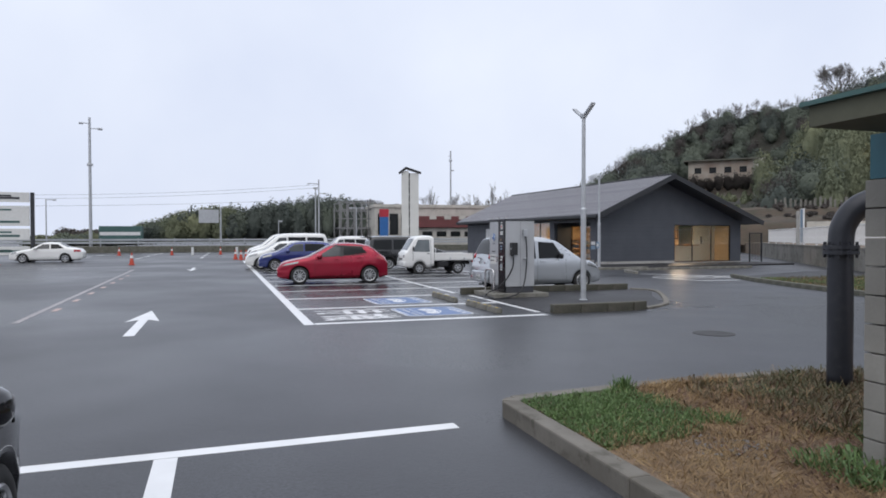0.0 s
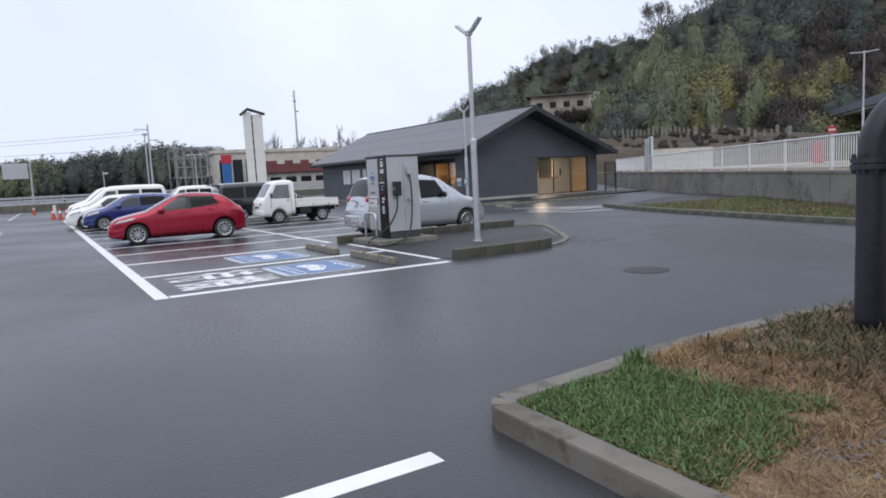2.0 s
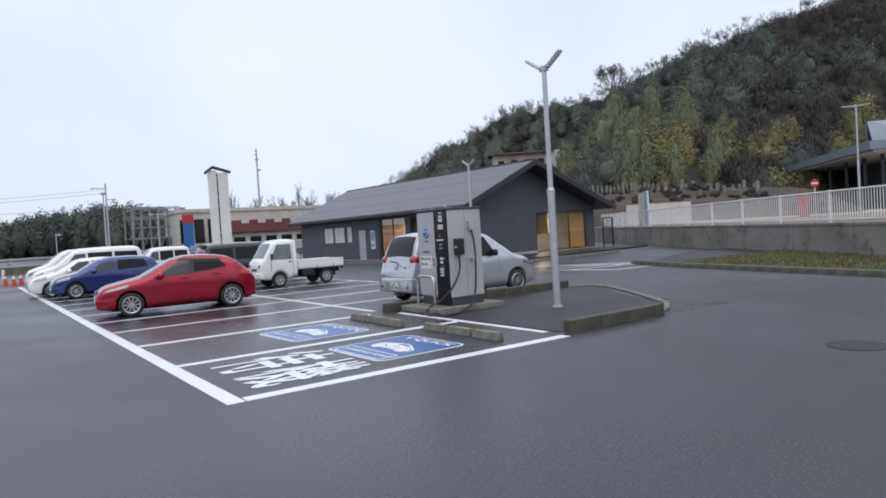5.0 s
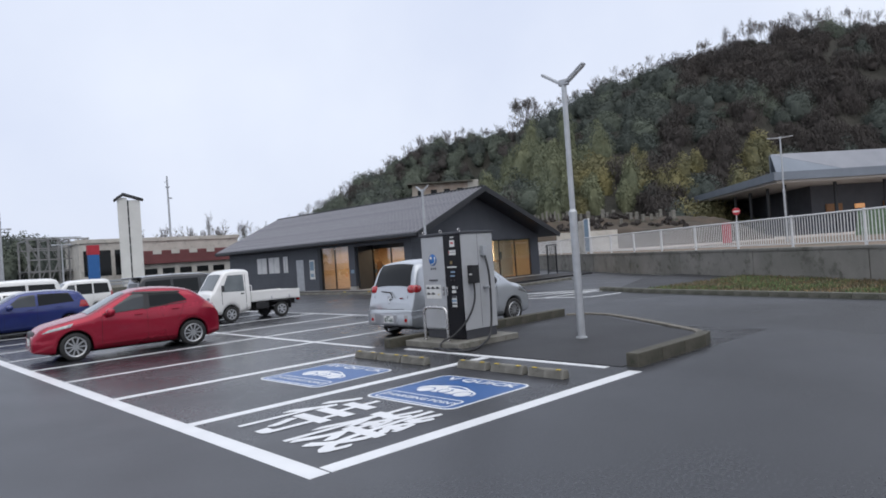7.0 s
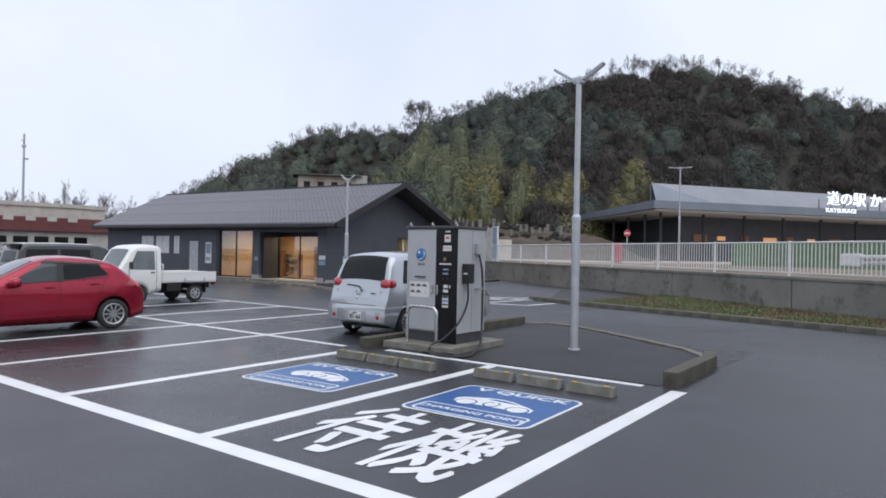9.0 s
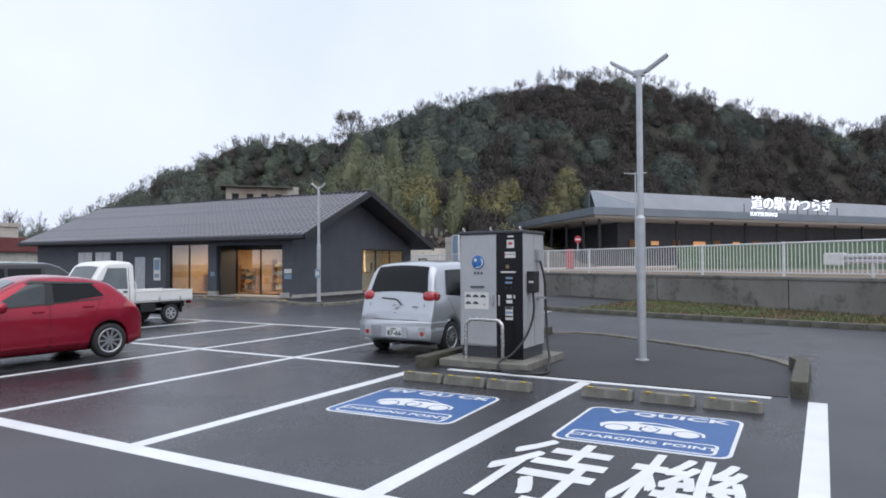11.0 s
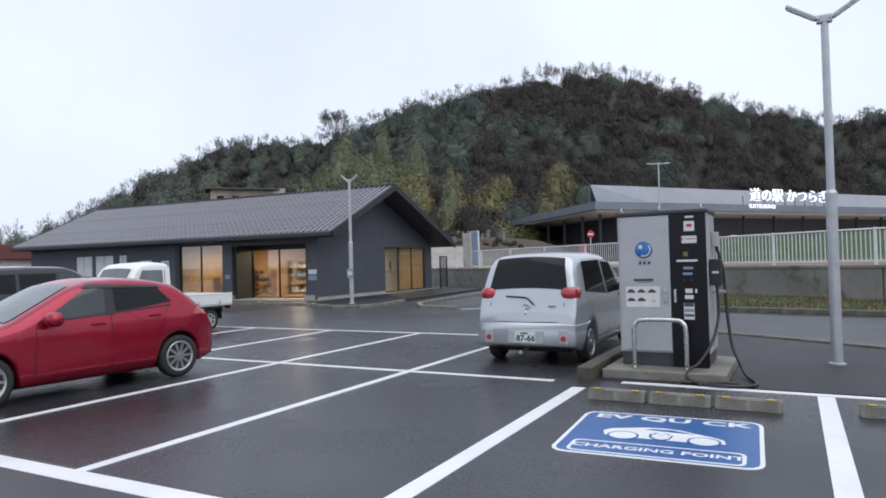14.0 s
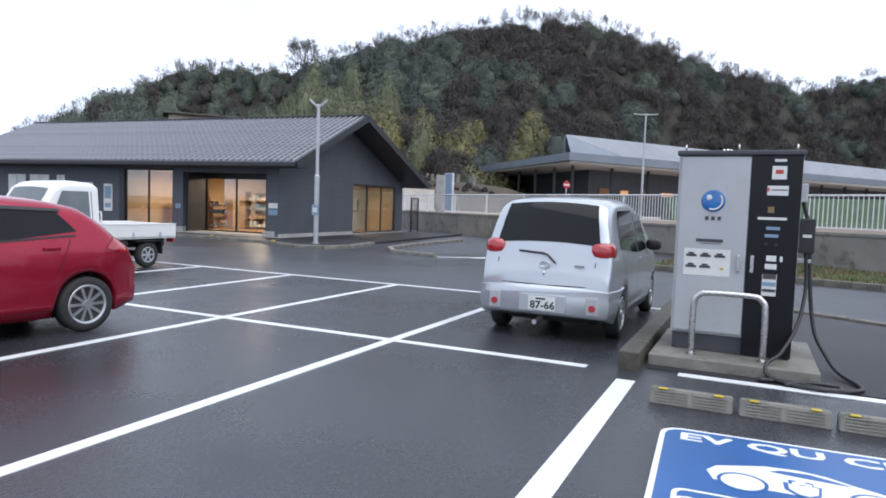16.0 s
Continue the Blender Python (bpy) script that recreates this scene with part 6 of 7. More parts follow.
part("post", rods(((2.4, 0, 0), (2.4, 0, 6.4), 0.22, 0.18)), GALV, gs)
part("board", boxes((-2.2, 2.0, -0.1, 0.1, 4.0, 6.0), bevel=0.03), GALV, gs)
part("brace", boxes((-2.2, 2.4, 0.1, 0.2, 4.6, 4.7), (-2.2, 2.4, 0.1, 0.2, 5.5, 5.6)), GALV, gs)
sb = thing("roadside_sign", pose(-16.6, 41, 0, 0, 0, 8), "large white roadside board on a dark frame", "sign board")
part("frame", boxes((1.35, 1.6, -0.12, 0.12, 0, 5.0)), CLADDING_DARK, sb)
for z0, z1, mt in ((4.3, 5.0, STICKER), (2.6, 4.0, STICKER), (1.6, 2.4, STICKER), (0.5, 1.1, STICKER)):
    part("board", boxes((-2.2, 1.3, -0.06, 0.06, z0, z1), bevel=0.02), mt, sb)
    part("board_print", boxes((-1.6, 0.7, -0.066, -0.06, z0 + 0.2, z0 + 0.36), (-1.2, 0.2, -0.066, -0.06, z1 - 0.32, z1 - 0.2)), STICKER_INK if z0 > 4 else ROOF_GREEN, sb)
ts = thing("truck_cargo", pose(-14.0, 74, 0.75), "far green and white vehicle behind the rail", "truck")
part("cargo_body", boxes((-2.4, 2.2, -1, 1, 0.6, 2.4), bevel=0.05), ROOF_GREEN, ts)
part("stripe", boxes((-2.3, 2.1, -1.01, -1.0, 1.3, 1.7)), STEEL_WHITE, ts)

# tower and shop across the road
tw = thing("sign_tower", pose(22.0, 75, 0, 0, 0, -14), "white twin-slab sign tower with a small gabled cap", "tower")
part("slab", boxes((-1.15, -0.16, -0.45, 0.45, 0, 10.9), bevel=0.03), TOWER_WHITE, tw)
part("slab", boxes((0.0, 1.2, -0.45, 0.45, 0, 10.6), bevel=0.03), TOWER_WHITE, tw)
part("core", boxes((-0.16, 0.0, -0.2, 0.2, 0, 10.6)), CLADDING_DARK, tw)
for k in range(9):
    part("rung", boxes((-0.16, 0.0, -0.3, -0.2, 1.0 + 1.1 * k, 1.15 + 1.1 * k)), GALV, tw)
bm = bmesh.new()
ring = [(-1.55, 10.7), (-0.55, 11.45), (1.55, 10.75), (1.55, 10.55), (-0.5, 11.2), (-1.45, 10.5)]
a, b = ([bm.verts.new((x, y, z)) for x, z in ring] for y in (-0.7, 0.7))
bm.faces.new(a)
bm.faces.new(b[::-1])
for k in range(6):
    bm.faces.new((a[k], b[k], b[(k + 1) % 6], a[(k + 1) % 6]))
part("cap", bm, CLADDING_DARK, tw, "dark gabled cap")
shop = thing("roadside_shop", pose(29.8, 90, 0, 0, 0, -3), "white two-storey shop with dull red roof band", "building")
part("wall", boxes((-9.5, 12, 0, 9, 0, 6.9)), HOUSE_WHITE, shop)
part("parapet", boxes((-9.7, 12.2, -0.2, 9.2, 6.6, 7.1)), HOUSE_WHITE, shop)
part("roof", boxes((-4.5, 32, -4.2, -0.1, 3.3, 5.1), bevel=0.1), RED_ROOF, shop, "dull red roof band")
part("lower_wall", boxes((-4.0, 31.5, -3.6, -0.1, 0, 3.3)), HOUSE_WHITE, shop)
for k in range(5):
    part("window", boxes((-2.5 + 2.3 * k, -0.9 + 2.3 * k, -3.64, -3.58, 1.9, 2.7)), CAR_GLASS, shop, "dark window")
for k in range(4):
    part("dormer", boxes((-1.5 + 2.4 * k, -0.4 + 2.4 * k, -4.25, -4.1, 4.6, 5.2)), HOUSE_WHITE, shop)
for k in range(3):
    part("window", boxes((-9.0 + 1.9 * k, -7.6 + 1.9 * k, -0.05, 0.02, 2.2, 5.6)), CAR_GLASS, shop, "dark window")
pil = thing("sign_pillar", pose(20.7, 85.5, 0), "blue sign pillar with a red top", "sign")
part("panel", boxes((-0.62, 0.62, -0.3, 0.3, 0, 4.9), bevel=0.03), SIGN_BLUE, pil)
part("top", boxes((-0.68, 0.68, -0.35, 0.35, 4.9, 6.1), bevel=0.03), SIGN_RED, pil, "red top")
lat = thing("steel_frame_building", pose(19.0, 95, 0), "open grey steel frame structure with cross bracing", "building")
for x in np.linspace(-3.6, 3.6, 7):
    part("column", boxes((x - 0.1, x + 0.1, -0.1, 0.1, 0, 7.6)), LATTICE, lat)
    part("column", boxes((x - 0.1, x + 0.1, 5.9, 6.1, 0, 7.6)), LATTICE, lat)
for z in (1.6, 3.2, 4.8, 6.3, 7.5):
    part("beam", boxes((-3.8, 3.8, -0.12, 0.0, z, z + 0.16)), LATTICE, lat)
for z in (3.2, 6.3):
    part("beam", boxes((-3.8, 3.8, 6.0, 6.12, z, z + 0.16)), LATTICE, lat)
for x in np.linspace(-3.6, 3.6, 7)[:-1]:
    for y in (-0.14, 6.14):
        part("brace", rods(((x, y, 1.7), (x + 1.2, y, 4.8), 0.05, 0.05), ((x + 1.2, y, 4.8), (x, y, 7.5), 0.05, 0.05), seg=6), LATTICE, lat)
for x in np.linspace(-3.6, 3.6, 4):
    part("beam", boxes((x - 0.08, x + 0.08, 0.1, 5.9, 7.44, 7.6)), LATTICE, lat)
part("deck", boxes((-3.7, 3.7, 0.0, 6.0, 3.36, 3.44)), LATTICE, lat)
tr2 = thing("roof_truss", pose(23.0, 120, 8.0), "long pale steel truss on a far roof", "truss")
for k in range(10):
    part("upright", boxes((-4 + 0.9 * k, -3.9 + 0.9 * k, 0, 0.1, 0, 1.4)), RAIL_GREY, tr2)
part("chord", boxes((-4.6, 5, 0, 0.12, 1.2, 1.35)), RAIL_GREY, tr2)
part("chord", boxes((-4.6, 5, 0, 0.12, 0.5, 0.62)), RAIL_GREY, tr2)

# ---- roadside station on the terrace ----
st = thing("roadside_station", pose(0, 0, 0), "long low station building with a grey-blue canopy", "building")
CORNER, RIGHT, LEFT = Vector((80.6, 25.9, 0)), Vector((153.2, -26.7, 0)), Vector((108, 50, 0))


def slab(points, thick, material, name, label=""):
    bm = bmesh.new()
    hi = [bm.verts.new(p) for p in points]
    lo = [bm.verts.new((p[0], p[1], p[2] - thick)) for p in points]
    bm.faces.new(hi)
    bm.faces.new(lo[::-1])
    n = len(hi)
    for k in range(n):
        bm.faces.new((hi[k], lo[k], lo[(k + 1) % n], hi[(k + 1) % n]))
    return part(name, bm, material, st, label)


back = RIGHT + (LEFT - CORNER)
slab([(CORNER.x, CORNER.y, 9.0), (RIGHT.x, RIGHT.y, 8.9), (back.x, back.y, 8.9), (LEFT.x, LEFT.y, 8.9)], 1.0, CANOPY, "canopy", "grey-blue canopy with a deep edge")
slab([(CORNER.x + 1, CORNER.y + 0.1, 7.98), (RIGHT.x, RIGHT.y, 7.88), (back.x, back.y, 7.88), (LEFT.x, LEFT.y + -0.5, 7.88)], 0.25, SOFFIT, "soffit", "pale soffit")
along = (RIGHT - CORNER).normalized()
inner = (LEFT - CORNER).normalized()
# one roof sheet rising from the canopy to a ridge, with an upright end
crown_a, crown_b = CORNER + along * 0.8 + inner * 2.6, RIGHT + along * 6 + inner * 2.6
foot_c, foot_d = CORNER + along * 9.2 + inner * 0.5, RIGHT + along * 6 + inner * 0.5
slab([(*crown_a.xy, 11.5), (*crown_b.xy, 11.3), (*foot_d.xy, 9.05), (*foot_c.xy, 9.1)], 0.2, CANOPY_ROOF, "roof", "pale grey sloping roof")
edge_c = CORNER + along * 0.5 + inner * 0.5
slab([(*crown_a.xy, 11.46), (*foot_c.xy, 9.06), (*edge_c.xy, 9.04)], 0.05, CANOPY, "roof_end", "grey-blue triangular roof end")
slab([(*(crown_a + inner * 0.5).xy, 11.3), (*(crown_b + inner * 0.5).xy, 11.1), (*(crown_b + inner * 0.2).xy, 11.2), (*(crown_a + inner * 0.2).xy, 11.4)], 2.3, CANOPY, "roof_back")
for k in range(12):
    p = CORNER + along * (3 + 7 * k) + inner * 4
    part("column", rods(((p.x, p.y, 1.1), (p.x, p.y, 7.8), 0.22, 0.22), seg=10), CLADDING_DARK, st)
for k in range(1, 5):
    p = CORNER + inner * (3 + 6.5 * k) + along * 3
    part("column", rods(((p.x, p.y, 1.1), (p.x, p.y, 7.8), 0.22, 0.22), seg=10), CLADDING_DARK, st)
a, b, c = CORNER + along * 9 + inner * 9, RIGHT + inner * 9, CORNER + along * 9 + inner * 32
# slate block; the dim open space under the canopy is in its colour
part("shop_front", prism([(a.x, a.y), (b.x, b.y), (b.x + 8, b.y + 12), (c.x, c.y)], 1.0, 7.7), CLADDING, st, "shop front whose dark grey holds the dimness under the canopy")
for k in range(10):
    p = a + along * (2 + 4.3 * k) - inner * 0.06
    q = p + along * (1.4 if k % 3 else 2.4)
    z0 = 4.3 if k % 2 else 4.0
    # odd panels glow; even ones only paint the warm light in orange
    part("lit_window", prism([(p.x, p.y), (q.x, q.y), (q.x - 0.1, q.y - 0.15), (p.x - 0.1, p.y - 0.15)], z0, z0 + (0.6 if k % 2 else 1.1)), LAMP_WARM if k % 2 else WOOD_MID, st, "warm orange shop window panel")
yaw = math.degrees(math.atan2(along.y, along.x))
lm = CORNER + along * 37.6
part("lettering", text_bm("道の駅 かつらぎ", 2.2, pose(lm.x, lm.y, 10.35, 90, 0, yaw), depth=0.12, squeeze=1.12, bold=-0.03), LETTER_GLOW, st, "lit white letters")
lm2 = CORNER + along * 31.3
part("lettering", text_bm("KATSURAGI", 0.85, pose(lm2.x, lm2.y, 8.75, 90, 0, yaw), depth=0.1, squeeze=1.25), LETTER_GLOW, st, "lit white letters")
for k in range(10):
    p = CORNER + along * (27.5 + 2.3 * k) + inner * 0.3
    part("letter_frame", rods(((p.x, p.y, 8.8), (p.x, p.y, 10.3), 0.06, 0.06), seg=6), CLADDING_DARK, st)
structure("forecourt", prism([(45, 22), (60, 15), (74, 6), (140, -42), (158, -26), (110, 54), (66, 50)], 0.9, 1.14), PAVING, "pale warm paving before the station", "pavement")
# white crash barrier on the terrace
gb = thing("crash_barrier", pose(23.5, -0.15, 1.12, 0, 0, math.degrees(math.atan2(-FENCE_D.y, -FENCE_D.x))), "white steel crash barrier with a box end on the terrace", "barrier")
part("end_box", boxes((0, 0.75, -0.12, 0.12, 0.42, 0.86), bevel=0.05), STEEL_WHITE, gb, "rounded white end piece")
for z in (0.50, 0.68):
    part("beam", rods(((0.76, 0, z + 0.05), (12.0, 0, z + 0.05), 0.09, 0.09), seg=12), STEEL_WHITE, gb, smooth=True)
for k in range(4):
    part("post", rods(((1.6 + 3.0 * k, 0.16, 0), (1.6 + 3.0 * k, 0.16, 0.84), 0.06, 0.06), seg=10), STEEL_WHITE, gb)
# turf, sign boards and sheds on the terrace
bm = bmesh.new()
foot_a, foot_b, top_b, top_a = (bm.verts.new(p) for p in ((52, 10.0, 1.0), (34, -40, 1.0), (44, -46, 3.3), (58.2, 11.4, 3.1)))
end_a, end_b = bm.verts.new((64, 12.5, 1.0)), bm.verts.new((52, -50, 1.0))
for ring in ((foot_a, foot_b, top_b, top_a), (top_a, top_b, end_b, end_a), (foot_a, top_a, end_a), (foot_b, end_b, top_b)):
    bm.faces.new(ring)
structure("turf", bm, TURF, "dark green turf bank behind the railing", "grass")
cab = thing("utility_cabinet", pose(34.5, 21.15, 1.12, 0, 0, 54), "tall pale blue and white notice cabinet behind the railing", "cabinet")
part("board", boxes((-0.42, 0.42, -0.04, 0.04, 0.25, 2.4), bevel=0.015), STICKER_BLUE, cab, "pale blue translucent panel")
for x in (-0.46, 0.46):
    part("post", boxes((x - 0.04, x + 0.04, -0.05, 0.05, 0.0, 2.44), bevel=0.01), STEEL_WHITE, cab, "white post")
part("top_bar", boxes((-0.42, 0.42, -0.05, 0.05, 2.40, 2.45), bevel=0.01), STEEL_WHITE, cab)
part("side_board", boxes((0.62, 1.5, -0.1, 0.1, 0.0, 2.35), bevel=0.02), HOUSE_WHITE, cab, "weathered cream board")
part("crossbar", boxes((-0.42, 0.42, -0.046, -0.04, 1.3, 1.36)), STEEL_WHITE, cab)
gate = thing("pipe_gate", pose(31.2, 21.7, 0.09, 0, 0, 8), "dark narrow metal gate beside the rest house", "gate")
part("frame", boxes((-0.6, -0.54, -0.03, 0.03, 0, 1.9), (0.54, 0.6, -0.03, 0.03, 0, 1.9), (-0.6, 0.6, -0.03, 0.03, 1.84, 1.9)), CLADDING_DARK, gate)
for k in range(7):
    part("bar", boxes((-0.45 + 0.15 * k, -0.43 + 0.15 * k, -0.01, 0.01, 0.1, 1.84)), CLADDING_DARK, gate)
pump = thing("red_post", pose(51.2, 19.05, 1.14), "small red box on the terrace", "box")
part("body", boxes((-0.28, 0.28, -0.28, 0.28, 0, 1.7), bevel=0.04), SIGN_RED, pump)
# ---- hill and woods ----
HILL_AZ = [10, 20, 26, 30, 36, 42, 48, 54, 60, 64, 70, 76, 82, 87, 92, 100, 118, 140]
HILL_EL = [0.2, 0.4, 1.8, 2.9, 6.9, 9.5, 10.0, 11.7, 13.5, 14.8, 15.8, 15.5, 13.6, 11.2, 9.8, 10.8, 10.2, 4.0]
EYE0 = Vector((-3.5, 0.5, 1.6))


def foot(az):
    return float(np.interp(az, [10, 30, 37, 55, 66, 75, 95, 140], [150, 150, 88, 84, 108, 124, 182, 182]))


def crest(az):
    return float(np.interp(az, [10, 34, 40, 50, 60, 76, 95, 140], [190, 190, 205, 205, 195, 205, 245, 255]))


def hill_z(az, r):
    top = 1.6 + crest(az) * math.tan(radians(float(np.interp(az, HILL_AZ, HILL_EL)))) - 5.4
    f = (r - foot(az)) / (crest(az) - foot(az))
    f = max(0.0, min(1.25, f))
    s = f * f * (3 - 2 * f) if f < 1 else 1 - 0.25 * (f - 1)
    s = 0.55 * s + 0.45 * min(f, 1.0)
    bumps = noise.noise(Vector((az * 0.12, r * 0.03, 0.0))) * 3.0 * min(1.0, f * 3)
    z = max(0.2, 1.0 + max(0.0, top) * s + bumps)
    shelf = float(np.interp(az, [38, 41, 49, 52], [0, 1, 1, 0]))
    return z + shelf * (min(z, r * 0.066 + max(0.0, r - 176) * 0.9) - z)


def hill_point(az, r):
    a = radians(az)
    return Vector((EYE0.x + r * math.sin(a), EYE0.y + r * math.cos(a), hill_z(az, r)))


bm = bmesh.new()
grid = []
for i in range(90):
    az = 10 + 130 * i / 89
    grid.append([bm.verts.new(hill_point(az, foot(az) - 4 + (crest(az) * 1.25 - foot(az)) * j / 30)) for j in range(31)])
for a, b in zip(grid, grid[1:]):
    for j in range(30):
        bm.faces.new((a[j], a[j + 1], b[j + 1], b[j]))
structure("hillside", bm, HILL_SOIL, "dark wooded hillside with brown undergrowth", "hill", smooth=True)

rng = np.random.default_rng(7)
BANK = {}


def ball(level):
    bm = bmesh.new()
    bmesh.ops.create_icosphere(bm, subdivisions=level, radius=1.0)
    v = np.array([q.co[:] for q in bm.verts])
    f = np.array([[q.index for q in p.verts] for p in bm.faces])
    bm.free()
    return v, f


BALL_V, BALL_F = ball(3)
CORE = {}


def crown(kind, p, w, h, n, size, shape="round", stretch=1.0, core=0.78):
    """A crown: a lumpy mass with leaves that lie on its outside and face outwards."""
    p = np.array(p, float)
    k = 11
    if shape == "cone":
        t = (np.arange(k) + rng.uniform(0, 1, k)) / k
        ang = rng.uniform(0, 6.283, k)
        c = np.stack([(1 - t) * 0.5 * np.cos(ang), (1 - t) * 0.5 * np.sin(ang), 1.5 * t - 0.8], 1)
        rad = 0.22 + 0.34 * (1 - t)
    else:
        c = rng.normal(size=(k, 3))
        c /= np.linalg.norm(c, axis=1)[:, None]
        c *= rng.uniform(0.35, 0.62, k)[:, None]
        c[:, 2] = np.abs(c[:, 2]) * 1.1 - 0.22
        rad = rng.uniform(0.22, 0.46, k)
    c = np.vstack([c, [[0, 0, -0.15]]])
    rad = np.append(rad, 0.55)

    def reach(d):
        along = d @ c.T
        gap = rad ** 2 - ((c ** 2).sum(1) - along ** 2)
        out = np.where(gap > 0, along + np.sqrt(np.maximum(gap, 0)), 0.0)
        return out.max(1), out.argmax(1)

    half = np.array([w / 2, w / 2, h / 2])
    far, _ = reach(BALL_V)
    body = BALL_V * (np.maximum(far, 0.3) * core * rng.uniform(0.82, 1.12, len(BALL_V)))[:, None]
    CORE.setdefault(kind, []).append(body * half + p + [0, 0, h / 2])
    d = rng.normal(size=(n, 3))
    d[:, 2] = np.where(d[:, 2] < -0.4, -d[:, 2], d[:, 2])
    d /= np.linalg.norm(d, axis=1)[:, None]
    far, which = reach(d)
    pts = d * (np.maximum(far, 0.3) * rng.uniform(0.72, 1.24, n))[:, None]
    face = (pts - c[which]) / half
    face /= np.linalg.norm(face, axis=1)[:, None]
    face += rng.normal(scale=0.42, size=(n, 3))
    e = np.cross(face, [0.0, 0.0, 1.0] if stretch > 1 else rng.normal(size=(n, 3)))
    e /= np.linalg.norm(e, axis=1)[:, None] + 1e-6
    f = np.cross(face, e)
    f /= np.linalg.norm(f, axis=1)[:, None]
    s = size * rng.uniform(0.55, 1.3, n)[:, None]
    BANK.setdefault(kind, []).append((pts * half + p + [0, 0, h / 2], e * s / stretch, f * s * stretch * rng.uniform(0.6, 1.0, n)[:, None]))


def wood_mesh(name, kind, material, label):
    """All crowns of one kind as one mesh."""
    c, u, v = (np.concatenate([q[k] for q in BANK[kind]]) for k in range(3))
    leaf = np.stack([c - u - v, c + u - v * 0.4, c - u * 0.1 + v * 1.3], 1).reshape(-1, 3)
    mass = np.concatenate(CORE[kind])
    nb = len(CORE[kind])
    tri = (BALL_F[None] + (np.arange(nb) * len(BALL_V))[:, None, None]).reshape(-1, 3) + len(leaf)
    idx = np.concatenate([np.arange(len(leaf)), tri.ravel()]).astype(np.int32)
    pts = np.concatenate([leaf, mass]).astype(np.float32)
    me = bpy.data.meshes.new(name)
    me.vertices.add(len(pts))
    me.vertices.foreach_set("co", pts.ravel())
    me.loops.add(len(idx))
    me.loops.foreach_set("vertex_index", idx)
    me.polygons.add(len(idx) // 3)
    me.polygons.foreach_set("loop_start", np.arange(0, len(idx), 3, dtype=np.int32))
    me.polygons.foreach_set("use_smooth", np.arange(len(idx) // 3) * 3 >= len(leaf))
    me.update(calc_edges=True)
    me.materials.append(material)
    return tagged(new(name, me), label, "woods", "", "stuff")


twigs = []


def bare(p, h, spread, depth, fine=0.05, thin=0.03, lead=Vector((0, 0, 1))):
    """A leafless tree of forking limbs."""
    def grow(a, d, length, r, level):
        b = a + d * length
        twigs.append((a, b, max(r, thin), max(r * 0.62, thin)))
        if level == 0:
            return
        for _ in range(3 if level > 1 else 4):
            turn = Vector(rng.normal(size=3)) * spread
            grow(b if rng.random() < 0.7 else a + d * length * 0.7, (d + turn + Vector((0, 0, 0.12))).normalized(), length * rng.uniform(0.58, 0.8), r * 0.58, level - 1)
    grow(Vector(p), lead, h * 0.36, fine * h * 0.32, depth)


def wood_at(az, r):
    """Which kind of tree grows where on the hill, in broad patches."""
    f = (r - foot(az)) / (crest(az) - foot(az))
    q = noise.noise(Vector((az * 0.22, r * 0.06, 3.0)))
    q2 = noise.noise(Vector((az * 0.35, r * 0.09, 9.0)))
    if 56.5 < az < 62.5 and 0.08 < f < 0.46 and q2 > -0.3:
        return "yellow" if q > -0.08 else "bamboo"
    if 63.5 < az < 72 and 0.02 < f < 0.40 and q2 > -0.25:
        return "yellow" if q2 > -0.05 else "brown"
    if 87 < az < 90 and f < 0.3:
        return "yellow"
    if 44 < az < 58 and 0.12 < f < 0.6 and q > -0.1:
        return "bamboo"
    if az > 65 and f > 0.3 and q > -0.14:
        return "brown"
    if az < 44:
        return "brown" if q > 0.15 else ("mid" if q2 > 0 else "dark")
    return "mid" if q2 > 0.2 else ("brown" if q2 < -0.32 else "dark")


ROWS, COLS = 27, 52
for cell in range(ROWS * COLS):
    az = 23 + 96 * (cell % COLS + float(rng.uniform(0, 1))) / COLS
    f = 0.01 + 1.04 * (cell // COLS + float(rng.uniform(0, 1))) / ROWS
    r = foot(az) + (crest(az) - foot(az)) * f
    p = hill_point(az, r) - Vector((0, 0, 1.0))
    kind = wood_at(az, r)
    small = 41.0 < az < 48.5 and r < 172
    if (small and (f < 0.14 or r > 162)) or (44 < az < 63 and f < 0.15):
        continue
    w = float(rng.uniform(1.8, 2.8) if small else rng.uniform(5.0, 9.5))
    h = w * float(rng.uniform(1.05, 1.6))
    n = 220 if small else 1150
    p.z -= 0.36 * h
    if kind == "brown":
        crown("brown", p, w, h, n + 350, 0.17, stretch=2.9, core=0.45)
    elif kind == "bamboo":
        crown("bamboo", p, w * 0.7, h * 1.35, n, 0.17, stretch=1.7)
    elif kind == "yellow":
        crown("yellow", p, w * 0.8, h, n, 0.18)
    elif rng.random() < 0.07:
        crown(kind, p, w * 0.8, h * 1.12, n, 0.17, "cone")
    else:
        crown(kind, p, w, h, n, 0.17)
# closed stand of trees on the steep bank behind the house
for _ in range(170):
    az = float(rng.uniform(38, 51))
    r = float(rng.uniform(174, 212))
    p = hill_point(az, r)
    w = float(rng.uniform(4.5, 7.5))
    crown(("mid", "dark", "mid", "brown")[int(rng.integers(4))], (p.x, p.y, p.z - 0.35 * w), w, w * float(rng.uniform(1.0, 1.35)), 800, 0.16)
